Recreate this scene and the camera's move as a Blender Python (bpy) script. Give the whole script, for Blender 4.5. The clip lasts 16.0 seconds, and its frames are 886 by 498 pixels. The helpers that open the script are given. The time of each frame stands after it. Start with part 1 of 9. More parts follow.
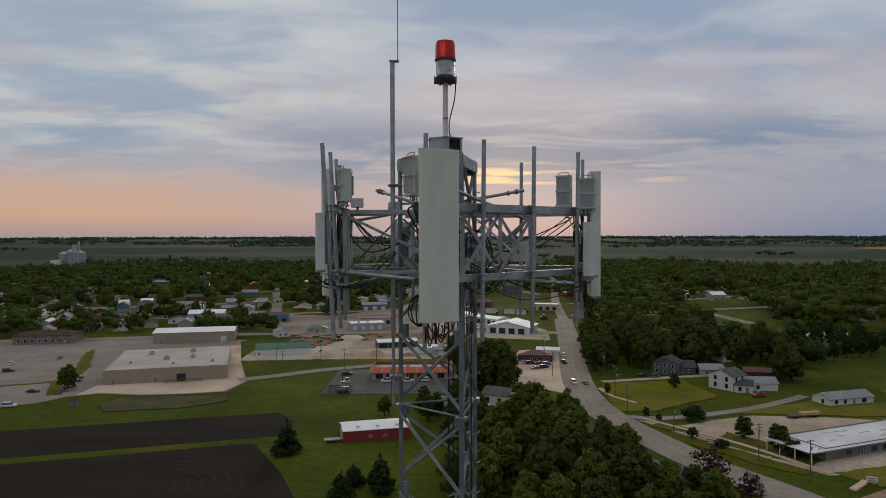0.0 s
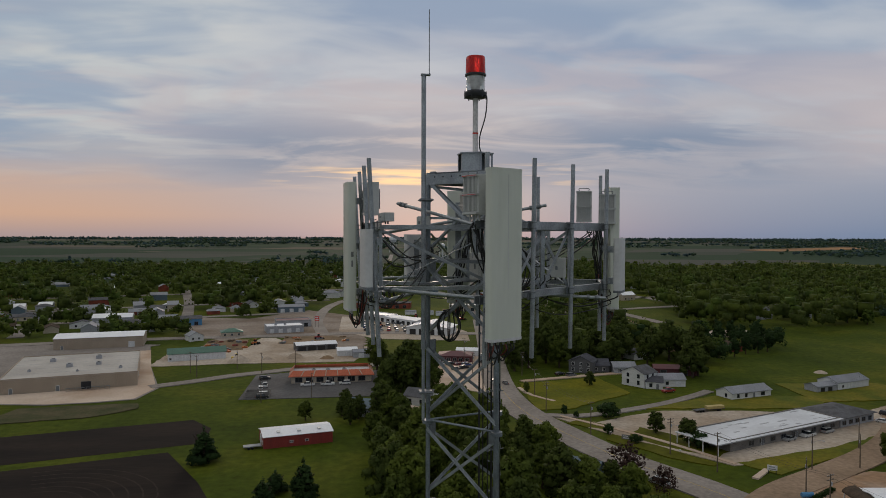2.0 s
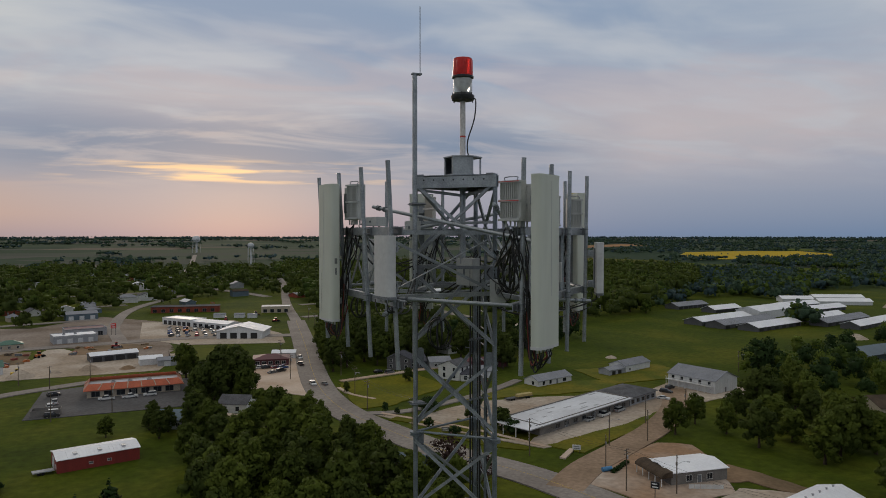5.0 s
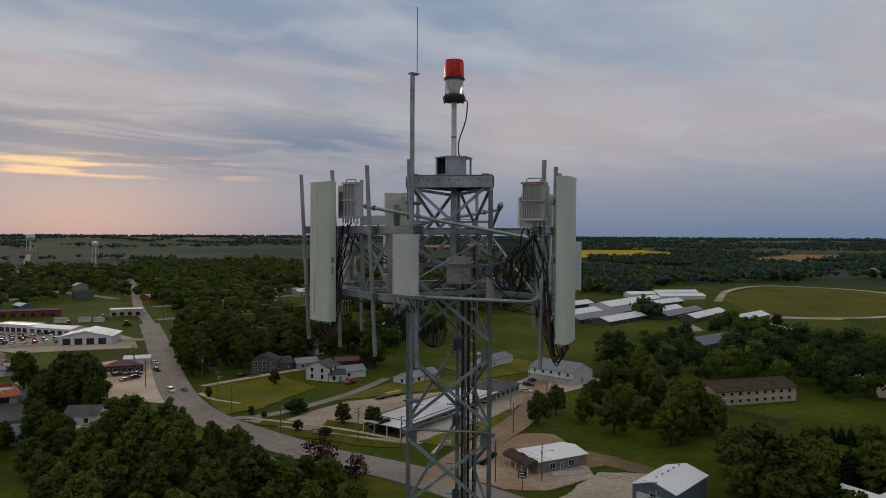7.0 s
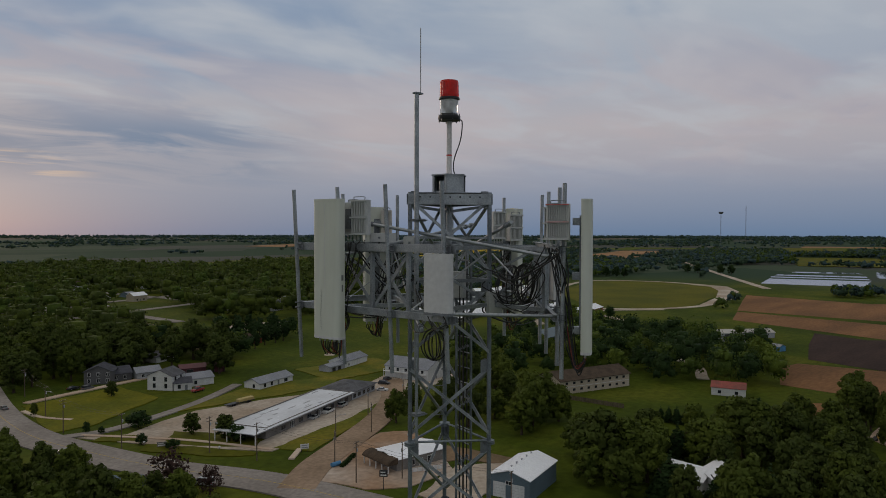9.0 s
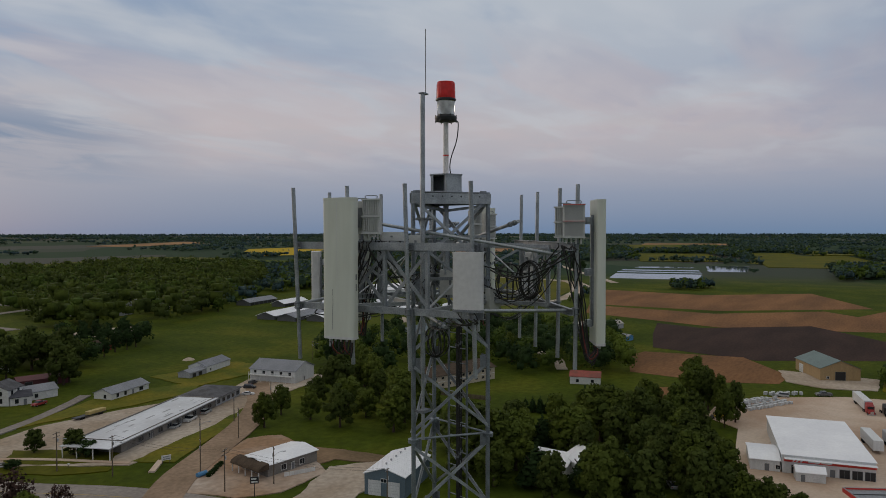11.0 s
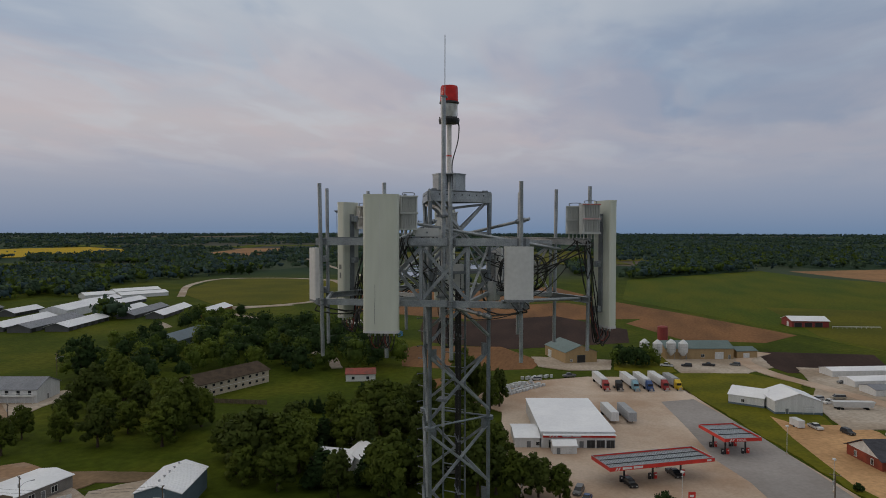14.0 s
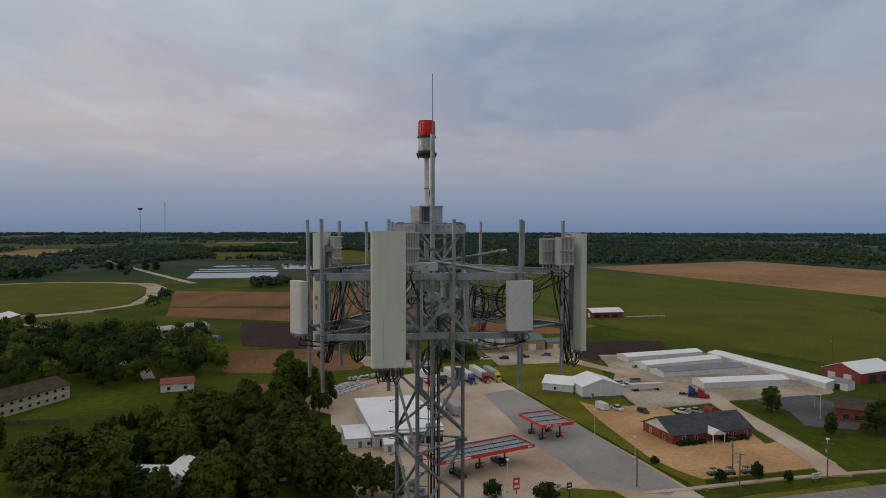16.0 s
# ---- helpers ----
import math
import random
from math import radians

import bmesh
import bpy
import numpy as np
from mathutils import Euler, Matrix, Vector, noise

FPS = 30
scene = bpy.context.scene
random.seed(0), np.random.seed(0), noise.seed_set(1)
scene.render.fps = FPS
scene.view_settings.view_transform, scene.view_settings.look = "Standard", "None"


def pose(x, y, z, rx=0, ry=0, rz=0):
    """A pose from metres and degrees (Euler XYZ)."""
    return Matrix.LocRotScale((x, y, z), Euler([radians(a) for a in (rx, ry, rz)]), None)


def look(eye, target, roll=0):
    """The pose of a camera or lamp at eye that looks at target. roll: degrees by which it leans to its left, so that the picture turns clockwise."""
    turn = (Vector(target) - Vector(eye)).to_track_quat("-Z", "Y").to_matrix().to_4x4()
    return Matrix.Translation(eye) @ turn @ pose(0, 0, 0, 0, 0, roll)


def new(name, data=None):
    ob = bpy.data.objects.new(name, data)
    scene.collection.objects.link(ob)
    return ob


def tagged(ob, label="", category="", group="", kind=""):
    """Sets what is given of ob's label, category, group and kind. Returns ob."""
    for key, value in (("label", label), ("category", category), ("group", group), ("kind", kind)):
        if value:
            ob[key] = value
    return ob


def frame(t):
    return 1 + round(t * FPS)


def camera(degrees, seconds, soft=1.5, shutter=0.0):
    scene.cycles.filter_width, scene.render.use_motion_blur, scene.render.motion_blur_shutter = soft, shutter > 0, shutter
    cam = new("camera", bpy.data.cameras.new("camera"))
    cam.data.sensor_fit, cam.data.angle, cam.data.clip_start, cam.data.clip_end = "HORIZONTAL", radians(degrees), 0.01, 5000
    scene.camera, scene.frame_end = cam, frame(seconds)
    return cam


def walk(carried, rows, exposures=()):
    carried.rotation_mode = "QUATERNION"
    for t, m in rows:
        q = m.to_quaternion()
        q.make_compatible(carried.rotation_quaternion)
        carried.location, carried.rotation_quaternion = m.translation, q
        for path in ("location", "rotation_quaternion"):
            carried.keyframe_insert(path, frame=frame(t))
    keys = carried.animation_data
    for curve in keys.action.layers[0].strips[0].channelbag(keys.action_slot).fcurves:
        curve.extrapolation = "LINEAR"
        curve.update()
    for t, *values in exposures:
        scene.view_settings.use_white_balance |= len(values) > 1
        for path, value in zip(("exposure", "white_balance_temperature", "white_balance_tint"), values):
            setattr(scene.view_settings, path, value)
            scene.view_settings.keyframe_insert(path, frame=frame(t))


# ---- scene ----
cam = camera(64.77, 16.0, 0.9)
PATH = [
    (0.0, pose(0.000, 0.000, 61.785, 88.728, 0.117, 0.000)),
    (0.5, pose(-0.492, 0.057, 61.800, 88.747, 0.074, -1.439)),
    (1.0, pose(-1.017, 0.110, 61.875, 88.755, 0.023, -3.040)),
    (1.5, pose(-1.558, 0.129, 61.962, 88.812, -0.093, -4.896)),
    (2.0, pose(-2.105, 0.160, 62.040, 88.817, -0.153, -6.834)),
    (2.5, pose(-2.679, 0.197, 62.081, 88.821, -0.185, -8.809)),
    (3.0, pose(-3.244, 0.311, 62.106, 88.793, -0.179, -10.816)),
    (3.5, pose(-3.778, 0.497, 62.104, 88.807, -0.153, -13.485)),
    (4.0, pose(-4.269, 0.750, 62.096, 88.809, -0.115, -16.404)),
    (6.5, pose(-6.691, 2.068, 62.250, 88.661, -0.158, -30.777)),
    (7.0, pose(-7.330, 2.280, 62.144, 88.690, -0.293, -33.451)),
    (7.5, pose(-7.970, 2.654, 62.148, 88.688, -0.247, -36.173)),
    (8.0, pose(-8.597, 3.019, 62.240, 88.657, -0.202, -39.234)),
    (8.5, pose(-9.214, 3.382, 62.338, 88.663, -0.134, -42.695)),
    (9.0, pose(-9.703, 3.816, 62.454, 88.633, -0.084, -45.917)),
    (11.5, pose(-11.952, 6.276, 62.464, 88.499, 0.080, -59.845)),
    (12.0, pose(-12.397, 6.875, 62.474, 88.498, 0.104, -62.465)),
    (12.5, pose(-12.823, 7.494, 62.483, 88.460, 0.064, -65.143)),
    (13.0, pose(-13.220, 8.225, 62.474, 88.431, -0.038, -68.790)),
    (13.5, pose(-13.601, 9.034, 62.425, 88.459, -0.051, -72.595)),
    (14.0, pose(-13.994, 9.829, 62.399, 88.473, -0.108, -76.406)),
    (14.5, pose(-14.326, 10.587, 62.460, 88.462, -0.052, -80.202)),
    (15.0, pose(-14.608, 11.342, 62.652, 88.404, -0.055, -84.030)),
    (15.5, pose(-14.713, 12.163, 62.876, 88.373, -0.092, -87.816)),
    (16.0, pose(-14.798, 13.073, 63.064, 88.396, -0.078, -91.245)),
]
walk(cam, PATH, [(0.0, -0.08), (4.2, -0.08), (6.5, -0.20), (9.0, -0.24), (11.5, -0.06), (16.0, -0.06)])

# ---------------------------------------------------------------- world and light
SUN_AZ = -5.5      # degrees from +y, clockwise positive is to +x: the sun stands behind cloud at 5.5 degrees right of +y
world = bpy.data.worlds.new("dusk_sky")
scene.world = world
world.use_nodes = True
wt = world.node_tree
wt.nodes.clear()


def wn(kind, **kw):
    n = wt.nodes.new(kind)
    for k, v in kw.items():
        n.inputs[k].default_value = v
    return n


def wmath(op, a, b=None, c=None, clamp=False):
    n = wt.nodes.new("ShaderNodeMath")
    n.operation, n.use_clamp = op, clamp
    for i, v in enumerate((a, b, c)):
        if v is None:
            continue
        if isinstance(v, (int, float)):
            n.inputs[i].default_value = v
        else:
            wt.links.new(v, n.inputs[i])
    return n.outputs[0]


def wmix(f, a, b):
    n = wt.nodes.new("ShaderNodeMix")
    n.data_type = "RGBA"
    for i, v in ((0, f), (6, a), (7, b)):
        if isinstance(v, (int, float)):
            n.inputs[i].default_value = v
        elif isinstance(v, tuple):
            n.inputs[i].default_value = (*v, 1)
        else:
            wt.links.new(v, n.inputs[i])
    return n.outputs[2]


def wramp(f, stops):
    n = wt.nodes.new("ShaderNodeValToRGB")
    r = n.color_ramp
    while len(r.elements) < len(stops):
        r.elements.new(0.5)
    for e, (p, c) in zip(r.elements, stops):
        e.position, e.color = p, (*c, 1)
    wt.links.new(f, n.inputs[0])
    return n.outputs[0]


def wsmooth(v, lo, hi):
    n = wt.nodes.new("ShaderNodeMapRange")
    n.interpolation_type = "SMOOTHSTEP"
    wt.links.new(v, n.inputs[0])
    n.inputs[1].default_value, n.inputs[2].default_value = lo, hi
    return n.outputs[0]


tc = wt.nodes.new("ShaderNodeTexCoord")
sep = wt.nodes.new("ShaderNodeSeparateXYZ")
wt.links.new(tc.outputs["Generated"], sep.inputs[0])
dx, dy, dz = sep.outputs
up = wmath("MAXIMUM", dz, 0.0)
# cloud layer seen in perspective
den = wmath("ADD", up, 0.10)
cu, cv = wmath("DIVIDE", dx, den), wmath("DIVIDE", dy, den)
comb = wt.nodes.new("ShaderNodeCombineXYZ")
wt.links.new(cu, comb.inputs[0]), wt.links.new(cv, comb.inputs[1])
comb.inputs[2].default_value = 3.7


def wnoise(scale, detail, rough, dist, stretch=(1, 1, 1), turn=0.0, shift=(0, 0, 0)):
    m = wt.nodes.new("ShaderNodeMapping")
    m.inputs["Scale"].default_value, m.inputs["Rotation"].default_value = stretch, (0, 0, radians(turn))
    m.inputs["Location"].default_value = shift
    wt.links.new(comb.outputs[0], m.inputs[0])
    n = wn("ShaderNodeTexNoise", Scale=scale, Detail=detail, Roughness=rough, Distortion=dist)
    wt.links.new(m.outputs[0], n.inputs["Vector"])
    return n.outputs["Fac"]


big = wnoise(0.34, 4, 0.5, 0.5, (1, 1.4, 1), 20, (2.3, 0.7, 0))
mid = wnoise(0.95, 5, 0.55, 0.7, (1, 1.7, 1), 15)
fine = wnoise(1.7, 3.5, 0.5, 0.4, (1, 1.5, 1), 25)
# how much a direction looks towards the glow: cosine of the angle in plan
GLOW_AZ = 39.0     # degrees left of +y
glow_az = wmath("ADD", wmath("MULTIPLY", dx, -math.sin(radians(GLOW_AZ))), wmath("MULTIPLY", dy, math.cos(radians(GLOW_AZ))))
plan = wmath("POWER", wmath("ADD", wmath("MULTIPLY", dx, dx), wmath("MULTIPLY", dy, dy)), 0.5)
glow = wmath("DIVIDE", glow_az, wmath("MAXIMUM", plan, 0.001))
sunward = wsmooth(glow, 0.76, 1.0)
# colours behind and through the cloud, by height
warm_low = wramp(up, [(0.0, (0.40, 0.30, 0.29)), (0.025, (0.61, 0.375, 0.265)), (0.065, (0.56, 0.385, 0.315)),
                      (0.105, (0.385, 0.385, 0.42)), (0.19, (0.475, 0.505, 0.54)), (0.32, (0.61, 0.615, 0.575)), (0.55, (0.72, 0.67, 0.57)), (1.0, (0.66, 0.61, 0.53))])
cool_low = wramp(up, [(0.0, (0.165, 0.24, 0.36)), (0.05, (0.27, 0.308, 0.40)), (0.10, (0.425, 0.402, 0.44)), (0.145, (0.50, 0.452, 0.462)),
                      (0.22, (0.41, 0.44, 0.50)), (0.32, (0.485, 0.51, 0.545)), (0.55, (0.61, 0.58, 0.52)), (1.0, (0.66, 0.61, 0.53))])
base = wmix(sunward, cool_low, warm_low)
# blue-grey undersides of the cloud deck
bank = wsmooth(wmath("ADD", wmath("MULTIPLY", big, 0.65), wmath("MULTIPLY", mid, 0.35)), 0.44, 0.60)
shade = wmix(sunward, (0.20, 0.29, 0.43), (0.25, 0.33, 0.44))
clouded = wmix(wmath("MULTIPLY", wmath("MULTIPLY", bank, 0.76), wmath("SUBTRACT", wsmooth(up, 0.04, 0.13), wmath("MULTIPLY", wsmooth(up, 0.35, 0.6), 0.8))), base, shade)
# paler streaks, softened towards the horizon
streak = wmath("MULTIPLY", wmath("MULTIPLY", wsmooth(fine, 0.42, 0.68), 0.52), wsmooth(up, 0.05, 0.16))
clouded = wmix(streak, clouded, wmix(sunward, (0.54, 0.55, 0.575), (0.76, 0.705, 0.60)))
# faint pink lit undersides low in the deck
pink_band = wmath("MULTIPLY", wsmooth(up, 0.06, 0.13), wmath("SUBTRACT", 1.0, wsmooth(up, 0.20, 0.30)))
clouded = wmix(wmath("MULTIPLY", wmath("MULTIPLY", wsmooth(mid, 0.42, 0.60), pink_band), 0.5), clouded, (0.53, 0.445, 0.45))
# a blue-grey bank to the right of the hidden sun
bank_dir = (math.sin(radians(10)), math.cos(radians(10)))
by_bank = wmath("DIVIDE", wmath("ADD", wmath("MULTIPLY", dx, bank_dir[0]), wmath("MULTIPLY", dy, bank_dir[1])), wmath("MAXIMUM", plan, 0.001))
bank_band = wmath("MULTIPLY", wsmooth(up, 0.045, 0.10), wmath("SUBTRACT", 1.0, wsmooth(up, 0.12, 0.19)))
clouded = wmix(wmath("MULTIPLY", wmath("MULTIPLY", wsmooth(by_bank, 0.87, 0.975), bank_band), wmath("ADD", 0.35, wmath("MULTIPLY", wsmooth(mid, 0.36, 0.56), 0.6))), clouded, (0.145, 0.225, 0.345))
# a darker blue-grey sheet of cloud away from the sun
lee = (math.sin(radians(122)), math.cos(radians(122)))
by_lee = wmath("DIVIDE", wmath("ADD", wmath("MULTIPLY", dx, lee[0]), wmath("MULTIPLY", dy, lee[1])), wmath("MAXIMUM", plan, 0.001))
clouded = wmix(wmath("MULTIPLY", wmath("MULTIPLY", wsmooth(by_lee, 0.72, 1.0), wsmooth(up, 0.03, 0.12)), wmath("ADD", 0.45, wmath("MULTIPLY", bank, 0.3))), clouded, (0.215, 0.275, 0.375))
# bright gaps round the hidden sun
sun_dir = (math.sin(radians(-SUN_AZ)), math.cos(radians(-SUN_AZ)))
near = wmath("ADD", wmath("MULTIPLY", dx, sun_dir[0]), wmath("MULTIPLY", dy, sun_dir[1]))
near = wsmooth(wmath("DIVIDE", near, wmath("MAXIMUM", plan, 0.001)), 0.965, 0.999)
belt = wmath("MULTIPLY", wsmooth(up, 0.062, 0.078), wmath("SUBTRACT", 1.0, wsmooth(up, 0.082, 0.108)))
slit = wt.nodes.new("ShaderNodeTexNoise")
slm = wt.nodes.new("ShaderNodeMapping")
slm.inputs["Scale"].default_value = (6, 6, 95)
wt.links.new(tc.outputs["Generated"], slm.inputs[0]), wt.links.new(slm.outputs[0], slit.inputs["Vector"])
slit.inputs["Scale"].default_value, slit.inputs["Detail"].default_value = 1.0, 4
gaps = wmath("MULTIPLY", wmath("MULTIPLY", near, belt), wsmooth(slit.outputs["Fac"], 0.47, 0.64))
clouded = wmix(wmath("MULTIPLY", gaps, 0.75), clouded, (1.3, 0.80, 0.36))
# thin cool veil over the whole deck
tint = wt.nodes.new("ShaderNodeMix")
tint.data_type, tint.blend_type = "RGBA", "MULTIPLY"
tint.inputs[0].default_value = 1.0
tint.inputs[7].default_value = (0.966, 1.0, 1.045, 1)
wt.links.new(clouded, tint.inputs[6])
clouded = tint.outputs[2]
# below the horizon: dull ground colour
clouded = wmix(wsmooth(dz, -0.02, 0.0), (0.06, 0.07, 0.06), clouded)
sky = wt.nodes.new("ShaderNodeTexSky")
sky.sky_type, sky.sun_disc = "NISHITA", False
sky.sun_elevation, sky.sun_rotation = radians(4.4), radians(5.5)
bg1 = wn("ShaderNodeBackground", Strength=0.05)
bg2 = wn("ShaderNodeBackground", Strength=1.0)
addsh = wt.nodes.new("ShaderNodeAddShader")
wout = wt.nodes.new("ShaderNodeOutputWorld")
veil = wmix(0.86, sky.outputs[0], (0.0, 0.0, 0.0))     # the cloud deck lets little of the clear sky through
wt.links.new(veil, bg1.inputs[0])
wt.links.new(clouded, bg2.inputs[0])
wt.links.new(bg1.outputs[0], addsh.inputs[0]), wt.links.new(bg2.outputs[0], addsh.inputs[1])
wt.links.new(addsh.outputs[0], wout.inputs[0])

sun = new("sun", bpy.data.lights.new("sun", "SUN"))
sun.data.energy, sun.data.angle, sun.data.color = 0.5, radians(14), (1.0, 0.80, 0.62)
sun.matrix_world = look((0, 0, 0), (-math.sin(radians(5.5)), -math.cos(radians(5.5)), -math.tan(radians(12))))

# ---------------------------------------------------------------- materials
MATS = {}


def material(name, color, rough=0.7, metal=0.0, second=None, scale=0.5, fine_scale=12.0, mix=0.35, bump=0.0,
             spread=0.0, stretch=(1, 1, 1), coat=0.0, island=False, grain=0.18):
    """A surface with a base colour, a second colour in soft patches, fine grain, and relief."""
    if name in MATS:
        return MATS[name]
    m = bpy.data.materials.new(name)
    m.use_nodes = True
    t = m.node_tree
    b = t.nodes["Principled BSDF"]
    b.inputs["Roughness"].default_value, b.inputs["Metallic"].default_value = rough, metal
    b.inputs["Coat Weight"].default_value = coat
    if rough >= 0.85:
        b.inputs["Specular IOR Level"].default_value = 0.1
    co = t.nodes.new("ShaderNodeTexCoord")
    mp = t.nodes.new("ShaderNodeMapping")
    mp.inputs["Scale"].default_value = stretch
    t.links.new(co.outputs["Object"], mp.inputs[0])
    n1, n2 = t.nodes.new("ShaderNodeTexNoise"), t.nodes.new("ShaderNodeTexNoise")
    n1.inputs["Scale"].default_value, n1.inputs["Detail"].default_value = scale, 6
    n2.inputs["Scale"].default_value, n2.inputs["Detail"].default_value = fine_scale, 4
    for n in (n1, n2):
        t.links.new(mp.outputs[0], n.inputs["Vector"])
    r = t.nodes.new("ShaderNodeMapRange")
    r.inputs[1].default_value, r.inputs[2].default_value = 0.38, 0.62
    t.links.new(n1.outputs["Fac"], r.inputs[0])
    mx = t.nodes.new("ShaderNodeMix")
    mx.data_type = "RGBA"
    second = second or tuple(c * 0.72 for c in color)
    mx.inputs[6].default_value, mx.inputs[7].default_value = (*color, 1), (*second, 1)
    sc = t.nodes.new("ShaderNodeMath")
    sc.operation = "MULTIPLY"
    sc.inputs[1].default_value = min(1.0, mix * 2)
    t.links.new(r.outputs[0], sc.inputs[0])
    t.links.new(sc.outputs[0], mx.inputs[0])
    hs = t.nodes.new("ShaderNodeHueSaturation")
    g = t.nodes.new("ShaderNodeMapRange")
    g.inputs[1].default_value, g.inputs[2].default_value, g.inputs[3].default_value, g.inputs[4].default_value = 0.3, 0.7, 1 - grain, 1 + grain
    t.links.new(n2.outputs["Fac"], g.inputs[0])
    value = g.outputs[0]
    if spread:
        if island:
            src = t.nodes.new("ShaderNodeNewGeometry").outputs["Random Per Island"]
        else:
            src = t.nodes.new("ShaderNodeObjectInfo").outputs["Random"]
        v = t.nodes.new("ShaderNodeMapRange")
        v.inputs[3].default_value, v.inputs[4].default_value = 1 - spread, 1 + spread
        t.links.new(src, v.inputs[0])
        mu = t.nodes.new("ShaderNodeMath")
        mu.operation = "MULTIPLY"
        t.links.new(value, mu.inputs[0]), t.links.new(v.outputs[0], mu.inputs[1])
        value = mu.outputs[0]
    t.links.new(value, hs.inputs["Value"])
    t.links.new(mx.outputs[2], hs.inputs["Color"])
    t.links.new(hs.outputs[0], b.inputs["Base Color"])
    if bump:
        bp = t.nodes.new("ShaderNodeBump")
        bp.inputs["Strength"].default_value, bp.inputs["Distance"].default_value = bump, 0.02
        t.links.new(n2.outputs["Fac"], bp.inputs["Height"])
        t.links.new(bp.outputs[0], b.inputs["Normal"])
    MATS[name] = m
    return m


GALV = material("galvanised_steel", (0.38, 0.408, 0.43), 0.46, 0.55, (0.23, 0.25, 0.265), 3.0, 40, 0.4, 0.15)
GALV_M = material("dull_mast_steel", (0.245, 0.278, 0.305), 0.48, 0.6, (0.14, 0.16, 0.178), 2.5, 30, 0.45, 0.15)
GALV_D = material("weathered_steel", (0.22, 0.24, 0.26), 0.55, 0.45, (0.13, 0.14, 0.15), 2.0, 30, 0.4, 0.15)
RADOME = material("fibreglass_radome", (0.60, 0.62, 0.55), 0.45, 0, (0.54, 0.565, 0.485), 0.8, 2.5, 0.35, 0.0, stretch=(3, 3, 0.5), grain=0.05)
RADOME_G = material("pale_grey_radome", (0.60, 0.60, 0.60), 0.45, 0, (0.50, 0.50, 0.51), 1.5, 14, 0.3, 0.05, grain=0.07)
RRU = material("radio_casing", (0.50, 0.51, 0.50), 0.5, 0, (0.40, 0.41, 0.40), 4, 30, 0.3, 0.05, grain=0.07)
# lighter, warmer copy of the radio casing: low sun put into its colour
RRU_W = material("sunlit_radio_casing", (0.62, 0.58, 0.53), 0.5, 0, (0.52, 0.48, 0.44), 4, 30, 0.3, grain=0.07)
CABLE = material("black_cable", (0.014, 0.014, 0.015), 0.5, 0, None, 8, 60)
CABLE_R = material("red_cable", (0.20, 0.035, 0.025), 0.5, 0, None, 8, 60)
YELLOW = material("yellow_tape", (0.65, 0.50, 0.05), 0.6)
REDMARK = material("red_marking", (0.55, 0.05, 0.04), 0.5)
BLACKM = material("black_metal_and_bay_shade", (0.02, 0.02, 0.022), 0.45, 0.1, None, 6, 40)
WHITEPOLE = material("white_painted_mast", (0.66, 0.64, 0.63), 0.5, 0, (0.55, 0.5, 0.48), 3, 20, 0.3)
INK = material("grey_print", (0.22, 0.23, 0.22), 0.6)


def lens(name, color, rough, weight):
    m = material(name, color, rough)
    b = m.node_tree.nodes["Principled BSDF"]
    b.inputs["Transmission Weight"].default_value = weight
    b.inputs["IOR"].default_value = 1.3
    return m


REDLENS = lens("red_lens", (0.72, 0.035, 0.03), 0.25, 0.25)
CLEARLENS = lens("clear_lens", (0.90, 0.91, 0.92), 0.12, 0.55)

CONCRETE = material("concrete", (0.56, 0.455, 0.37), 0.85, 0, (0.40, 0.285, 0.205), 0.035, 1.2, 0.5, 0.06, grain=0.08)
ASPHALT = material("asphalt", (0.255, 0.228, 0.208), 0.85, 0, (0.20, 0.175, 0.158), 0.05, 0.9, 0.45, 0.2)
ASPHALT_D = material("dark_asphalt", (0.11, 0.107, 0.11), 0.85, 0, (0.08, 0.078, 0.08), 0.06, 0.9, 0.45, 0.2)
GRAVEL = material("pale_gravel", (0.47, 0.405, 0.34), 0.95, 0, (0.31, 0.245, 0.185), 0.035, 0.7, 0.5, 0.3)
DIRT = material("bare_dirt", (0.23, 0.155, 0.095), 0.95, 0, (0.14, 0.10, 0.06), 0.05, 0.8, 0.5, 0.3)
DIRTLOT = material("dusty_lot", (0.45, 0.385, 0.33), 0.95, 0, (0.29, 0.185, 0.115), 0.035, 0.6, 0.5, 0.3)
TANLOT = material("tan_gravel_lot", (0.54, 0.325, 0.165), 0.95, 0, (0.42, 0.25, 0.125), 0.05, 0.8, 0.5, 0.3)
SOIL_D = material("dark_tilled_soil", (0.012, 0.009, 0.008), 0.95, 0, (0.021, 0.015, 0.012), 0.02, 0.25, 0.5, 0.4, stretch=(1, 4, 1))
SOIL_M = material("dark_brown_soil", (0.050, 0.030, 0.024), 0.95, 0, (0.034, 0.021, 0.017), 0.02, 0.25, 0.5, 0.4, stretch=(1, 4, 1))
SOIL_B = material("brown_field", (0.225, 0.112, 0.050), 0.95, 0, (0.150, 0.078, 0.037), 0.01, 0.2, 0.5, 0.3, stretch=(1, 4, 1))
SOIL_T = material("tan_stubble_field", (0.33, 0.185, 0.090), 0.95, 0, (0.235, 0.135, 0.067), 0.006, 0.1, 0.5, 0.2)
VERGE = material("mown_verge", (0.140, 0.130, 0.008), 0.95, 0, (0.095, 0.100, 0.007), 0.07, 0.8, 0.5, 0.3)
